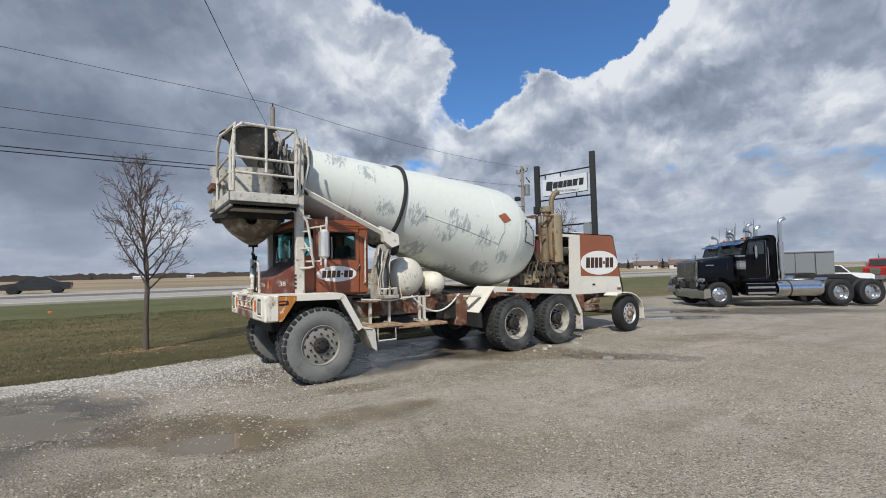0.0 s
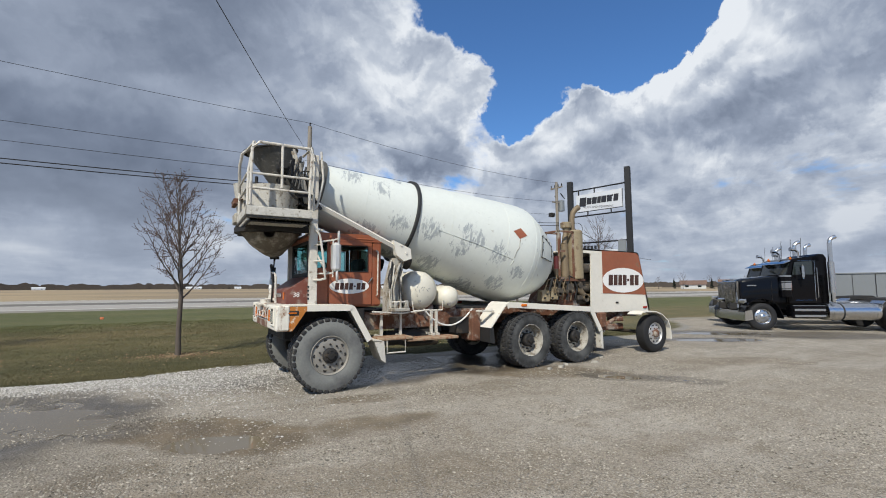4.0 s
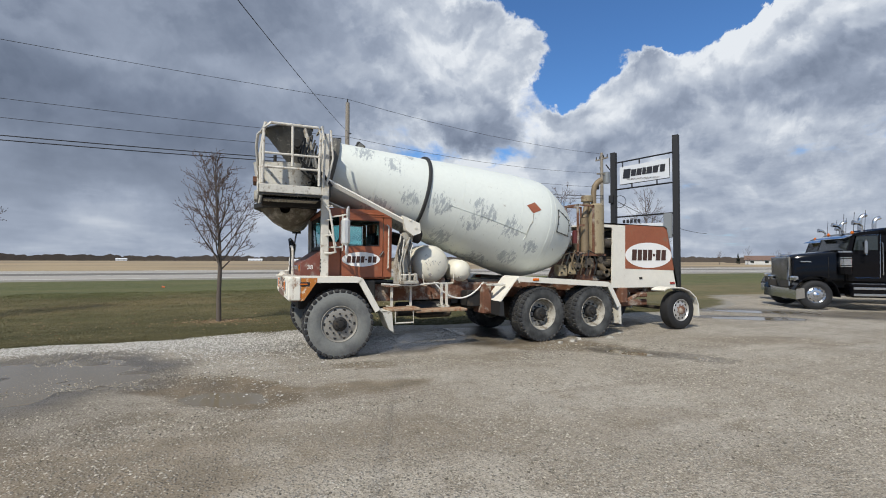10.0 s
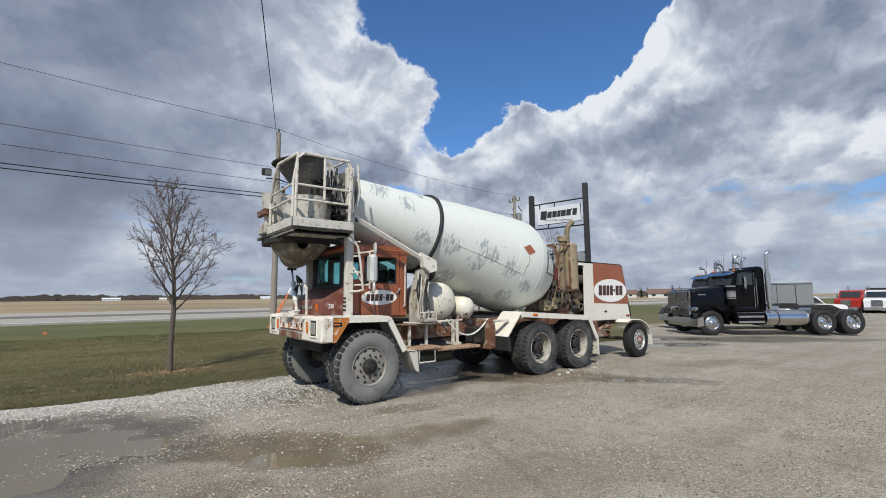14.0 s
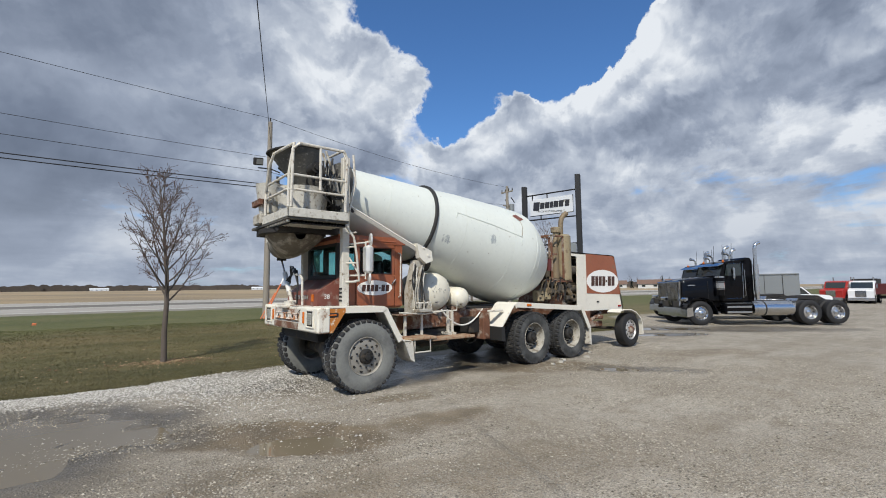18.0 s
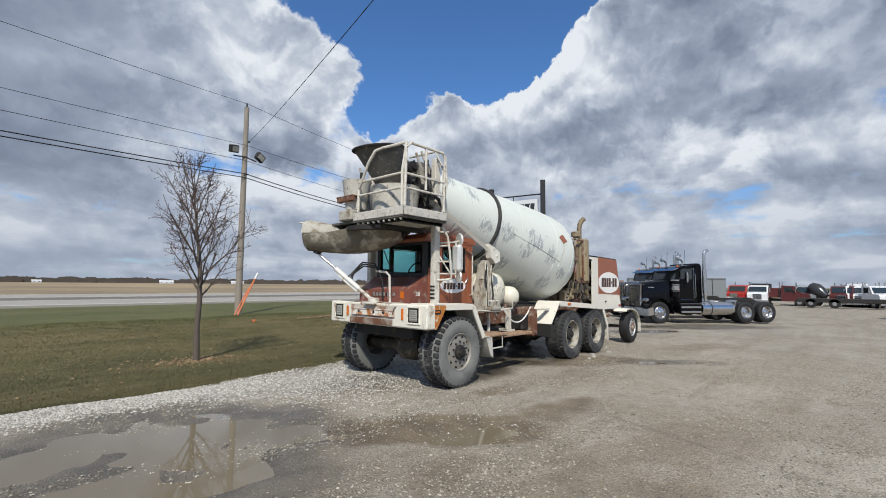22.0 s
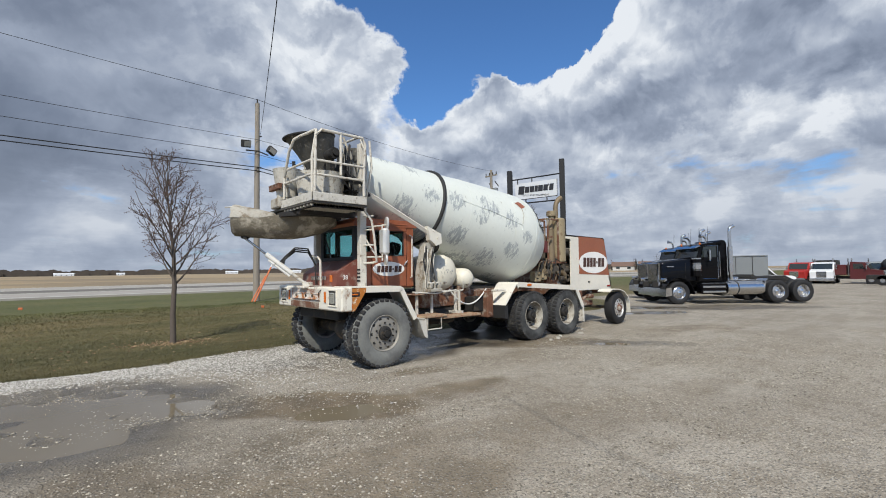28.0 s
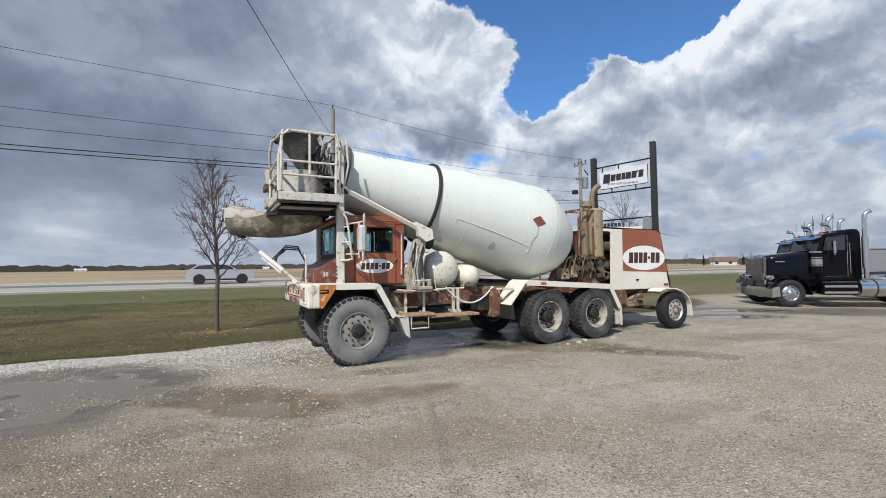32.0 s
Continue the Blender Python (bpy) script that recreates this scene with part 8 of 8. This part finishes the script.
# ---- loose stones and grass ----
def stones(name, count, seed, place, size, mat, label):
    rng = np.random.RandomState(seed)
    P = place(rng, count)
    n = len(P)
    z = ground_height(P[:, 0], P[:, 1])
    r = size[0] + (size[1] - size[0]) * rng.rand(n) ** 2.5
    unit = np.array([(1, 0, 0), (0, 1, 0), (-1, 0, 0), (0, -1, 0), (0, 0, 1), (0, 0, -0.6)], float)
    tri = np.array([(0, 1, 4), (1, 2, 4), (2, 3, 4), (3, 0, 4), (1, 0, 5), (2, 1, 5), (3, 2, 5), (0, 3, 5)])
    V = unit[None] * (0.65 + 0.7 * rng.rand(n, 6, 1)) * r[:, None, None]
    V[:, :, 2] *= 0.62
    a = rng.rand(n) * 6.283
    c, s = np.cos(a), np.sin(a)
    x = V[:, :, 0] * c[:, None] - V[:, :, 1] * s[:, None]
    y = V[:, :, 0] * s[:, None] + V[:, :, 1] * c[:, None]
    V = np.stack([x + P[:, 0:1], y + P[:, 1:2], V[:, :, 2] + z[:, None] + r[:, None] * 0.12], 2).reshape(-1, 3)
    Fc = (tri[None] + (np.arange(n) * 6)[:, None, None]).reshape(-1, 3)
    me = bpy.data.meshes.new(name)
    me.from_pydata(V.tolist(), [], Fc.tolist())
    me.materials.append(mat)
    tagged(new(name, me), label, "gravel", kind="stuff")


def island_material(name, c0, c1, rough=0.9):
    m = bpy.data.materials.new(name)
    m.use_nodes = True
    t = m.node_tree
    b = t.nodes["Principled BSDF"]
    b.inputs["Roughness"].default_value = rough
    gm = t.nodes.new("ShaderNodeNewGeometry")
    mx = t.nodes.new("ShaderNodeMix")
    mx.data_type = "RGBA"
    t.links.new(gm.outputs["Random Per Island"], mx.inputs[0])
    mx.inputs[6].default_value, mx.inputs[7].default_value = (*c0, 1), (*c1, 1)
    t.links.new(mx.outputs[2], b.inputs["Base Color"])
    return m


def yard_place(rng, n):
    x, y = rng.uniform(-7, 13, n * 2), rng.uniform(-2.2, 9.4, n * 2)
    keep = (y < verge(x) - 0.1) & (lumps(x, y, 0.8, 31) + 0.7 * lumps(x, y, 2.4, 32) + rng.uniform(-0.6, 0.6, n * 2) > 0.15)
    return np.stack([x, y], 1)[keep][:n]


def band_place(rng, n):
    x = rng.uniform(-9, 5, n)
    y = verge(x) + 0.03 - np.abs(rng.normal(0, 0.52, n)) * band_width(x)
    return np.stack([x, y], 1)


def turned_place(rng, n):
    """Stones kicked into windrows by wheels."""
    x, y = rng.uniform(-5, 9, n * 5), rng.uniform(-1.0, 7.2, n * 5)
    u = (y + 0.12 * x) + 0.15 * lumps(x, y, 0.6, 41)
    keep = (np.sin(u * 3.4) + 0.9 * lumps(x, y, 1.4, 42) + rng.uniform(-0.5, 0.5, n * 5) > 1.15) & (y < verge(x) - 1.2)
    return np.stack([x, y], 1)[keep][:n]


def litter_place(rng, n):
    """Dead leaves round the tree's foot and along the turf's edge."""
    k = n // 2
    a, r = rng.rand(k) * 6.283, np.abs(rng.normal(0, 0.42, k))
    x, y = rng.uniform(-6, 9, n - k), 9.6 + np.abs(rng.normal(0, 4.0, n - k))
    return np.stack([np.concatenate([0.28 + 1.5 * r * np.cos(a), x]), np.concatenate([11.5 + 0.8 * r * np.sin(a), y])], 1)


stones("loose_gravel", 100000, 1, yard_place, (0.004, 0.015), island_material("mixed_gravel", (0.11, 0.095, 0.072), (0.46, 0.42, 0.35)), "loose mixed gravel scattered over the yard")
stones("turned_gravel", 26000, 3, turned_place, (0.005, 0.017), island_material("dark_gravel", (0.07, 0.060, 0.046), (0.36, 0.33, 0.275)), "coarse stones turned up along the wheel tracks")
stones("pale_gravel", 62000, 2, band_place, (0.006, 0.022), island_material("pale_limestone", (0.19, 0.178, 0.155), (0.52, 0.50, 0.46)), "pale crushed limestone along the verge")
stones("leaf_litter", 1400, 4, litter_place, (0.012, 0.035), island_material("dead_leaves", (0.10, 0.055, 0.03), (0.34, 0.24, 0.14)), "dry brown leaves and chips in the grass")


for i, (x, y, l, a) in enumerate(((7.2, 18.6, 1.3, 8), (8.3, 18.9, 0.9, -12), (9.2, 18.4, 0.7, 30))):
    st_ = thing("broken_stake", "pale broken wooden stake lying in the grass", "stake", pose(x, y, ground_at(x, y) + 0.05, 0, 0, a), "broken stakes")
    part("lath", Geo().box(-l / 2, -0.03, 0.0, l / 2, 0.03, 0.025, 0.004), BOARD, st_)
for i, (x, y, r, a) in enumerate(((6.65, 6.05, 0.075, 20), (6.9, 6.2, 0.06, 70), (7.62, 6.1, 0.07, 130), (6.3, 6.0, 0.05, 200), (8.2, 6.4, 0.045, 10))):
    ch = thing("concrete_chip", "pale chip of broken concrete on the gravel", "stone", pose(x, y, ground_at(x, y) + 0.004, 0, 0, a), "concrete chips")
    part("chip", Geo().plate([(-r, 0), (-r * 0.7, 0.03), (r * 0.5, 0.035), (r, 0.012), (r * 0.9, -0.01), (-r, -0.01)], -r * 0.6, r * 0.6), CRUST, ch)


def grass_material():
    m = bpy.data.materials.new("winter_grass")
    m.use_nodes = True
    t = m.node_tree
    b = t.nodes["Principled BSDF"]
    b.inputs["Roughness"].default_value = 0.8
    col = turf_colours(t, t.nodes.new("ShaderNodeTexCoord").outputs["Object"])
    gm = t.nodes.new("ShaderNodeNewGeometry")
    mr = t.nodes.new("ShaderNodeMapRange")
    t.links.new(gm.outputs["Random Per Island"], mr.inputs[0])
    mr.inputs[3].default_value, mr.inputs[4].default_value = 0.72, 1.3
    sc = t.nodes.new("ShaderNodeVectorMath")
    sc.operation = "SCALE"
    t.links.new(col, sc.inputs[0]), t.links.new(mr.outputs[0], sc.inputs["Scale"])
    t.links.new(sc.outputs[0], b.inputs["Base Color"])
    return m


def blades():
    rng = np.random.RandomState(5)
    n = 300000
    y = 9.1 + 12 * rng.rand(n) ** 1.8
    x = -9 + 24 * rng.rand(n)
    keep = y > verge(x) + 0.10 * lumps(x, y, 6.0, 51)
    x, y = x[keep], y[keep]
    n = len(x)
    z = ground_height(x, y)
    h = 0.014 + 0.030 * rng.rand(n) ** 1.5
    w = 0.003 + 0.0007 * (y - 9.1)
    a, lean = rng.rand(n) * 6.283, rng.normal(0, 0.03, (n, 2))
    dx, dy = np.cos(a) * w, np.sin(a) * w
    V = np.stack([np.stack([x - dx, y - dy, z - 0.005], 1), np.stack([x + dx, y + dy, z - 0.005], 1), np.stack([x + lean[:, 0], y + lean[:, 1], z + h], 1)], 1).reshape(-1, 3)
    me = bpy.data.meshes.new("grass")
    me.from_pydata(V.tolist(), [], np.arange(3 * n).reshape(-1, 3).tolist())
    me.materials.append(grass_material())
    tagged(new("grass", me), "short brown and green winter grass on the verge", "grass", kind="stuff")


blades()


# ---- what moves ----
def motions():
    tilt = pose(0, 0, 0, 0, ANG, 0)
    mouth = Matrix.Translation(Vector((2.27, 7.45, 3.18)) - BASE) @ tilt
    turns = [(0, 76.3), (13.5, 76.3), (14.0, 80.2), (14.4, 88.9), (14.8, 102.5), (15.2, 116.7), (15.5, 129), (16.2, 160), (17.0, 191), (17.6, 212), (18.0, 226.9), (18.4, 240), (18.8, 260.6), (19.2, 281.1), (19.6, 303.7), (20.0, 327), (20.4, 348), (21.0, 379), (21.6, 411), (22.2, 446), (22.6, 470), (23.2, 504), (24.0, 548), (24.7, 586), (25.4, 623.5), (26.4, 681), (27.4, 738), (28.4, 796), (29.0, 827.5), (30.0, 880), (31.0, 932), (31.5, 959), (32.0, 986)]
    fine = []
    for (t0, a0), (t1, a1) in zip(turns, turns[1:]):
        k = max(1, math.ceil((a1 - a0) / 50))
        fine += [(t0 + (t1 - t0) * i / k, a0 + (a1 - a0) * i / k) for i in range(k)]
    fine.append(turns[-1])
    walk(drum, [(t, mouth @ pose(0, 0, 0, a - 76.3, 0, 0)) for t, a in fine])
    swing = [(0, 77), (17.3, 77), (18.0, 82), (19.0, 90), (19.5, 95), (20.0, 102), (20.5, 109), (21.0, 115), (22.0, 125), (23.0, 133), (24.0, 141), (25.0, 148), (26.0, 152), (27.0, 153), (32.0, 153)]
    walk(chute, [(t, Matrix.Translation(PIV - BASE) @ pose(0, 0, 0, 0, 0, a)) for t, a in swing])
    far = [(car_sedan, 52.5, ZF, 0, -6.7, 0.0, -24), (car_white, 52.5, ZF, 0, 1.7, 2.4, -27), (car_wagon, 52.5, ZF, 0, 1.1, 17.5, -24), (car_dark, 37.2, ZN, 180, -0.3, 29.0, 25.8), (car_silver, 37.2, ZN, 180, -4.5, 31.8, 25.8)]
    for c, y, z, a, x, t0, v in far:
        walk(c, [(t, pose(x + v * (t - t0), y, z, 0, 0, a)) for t in (0, 8, 16, 24, 32)])


motions()
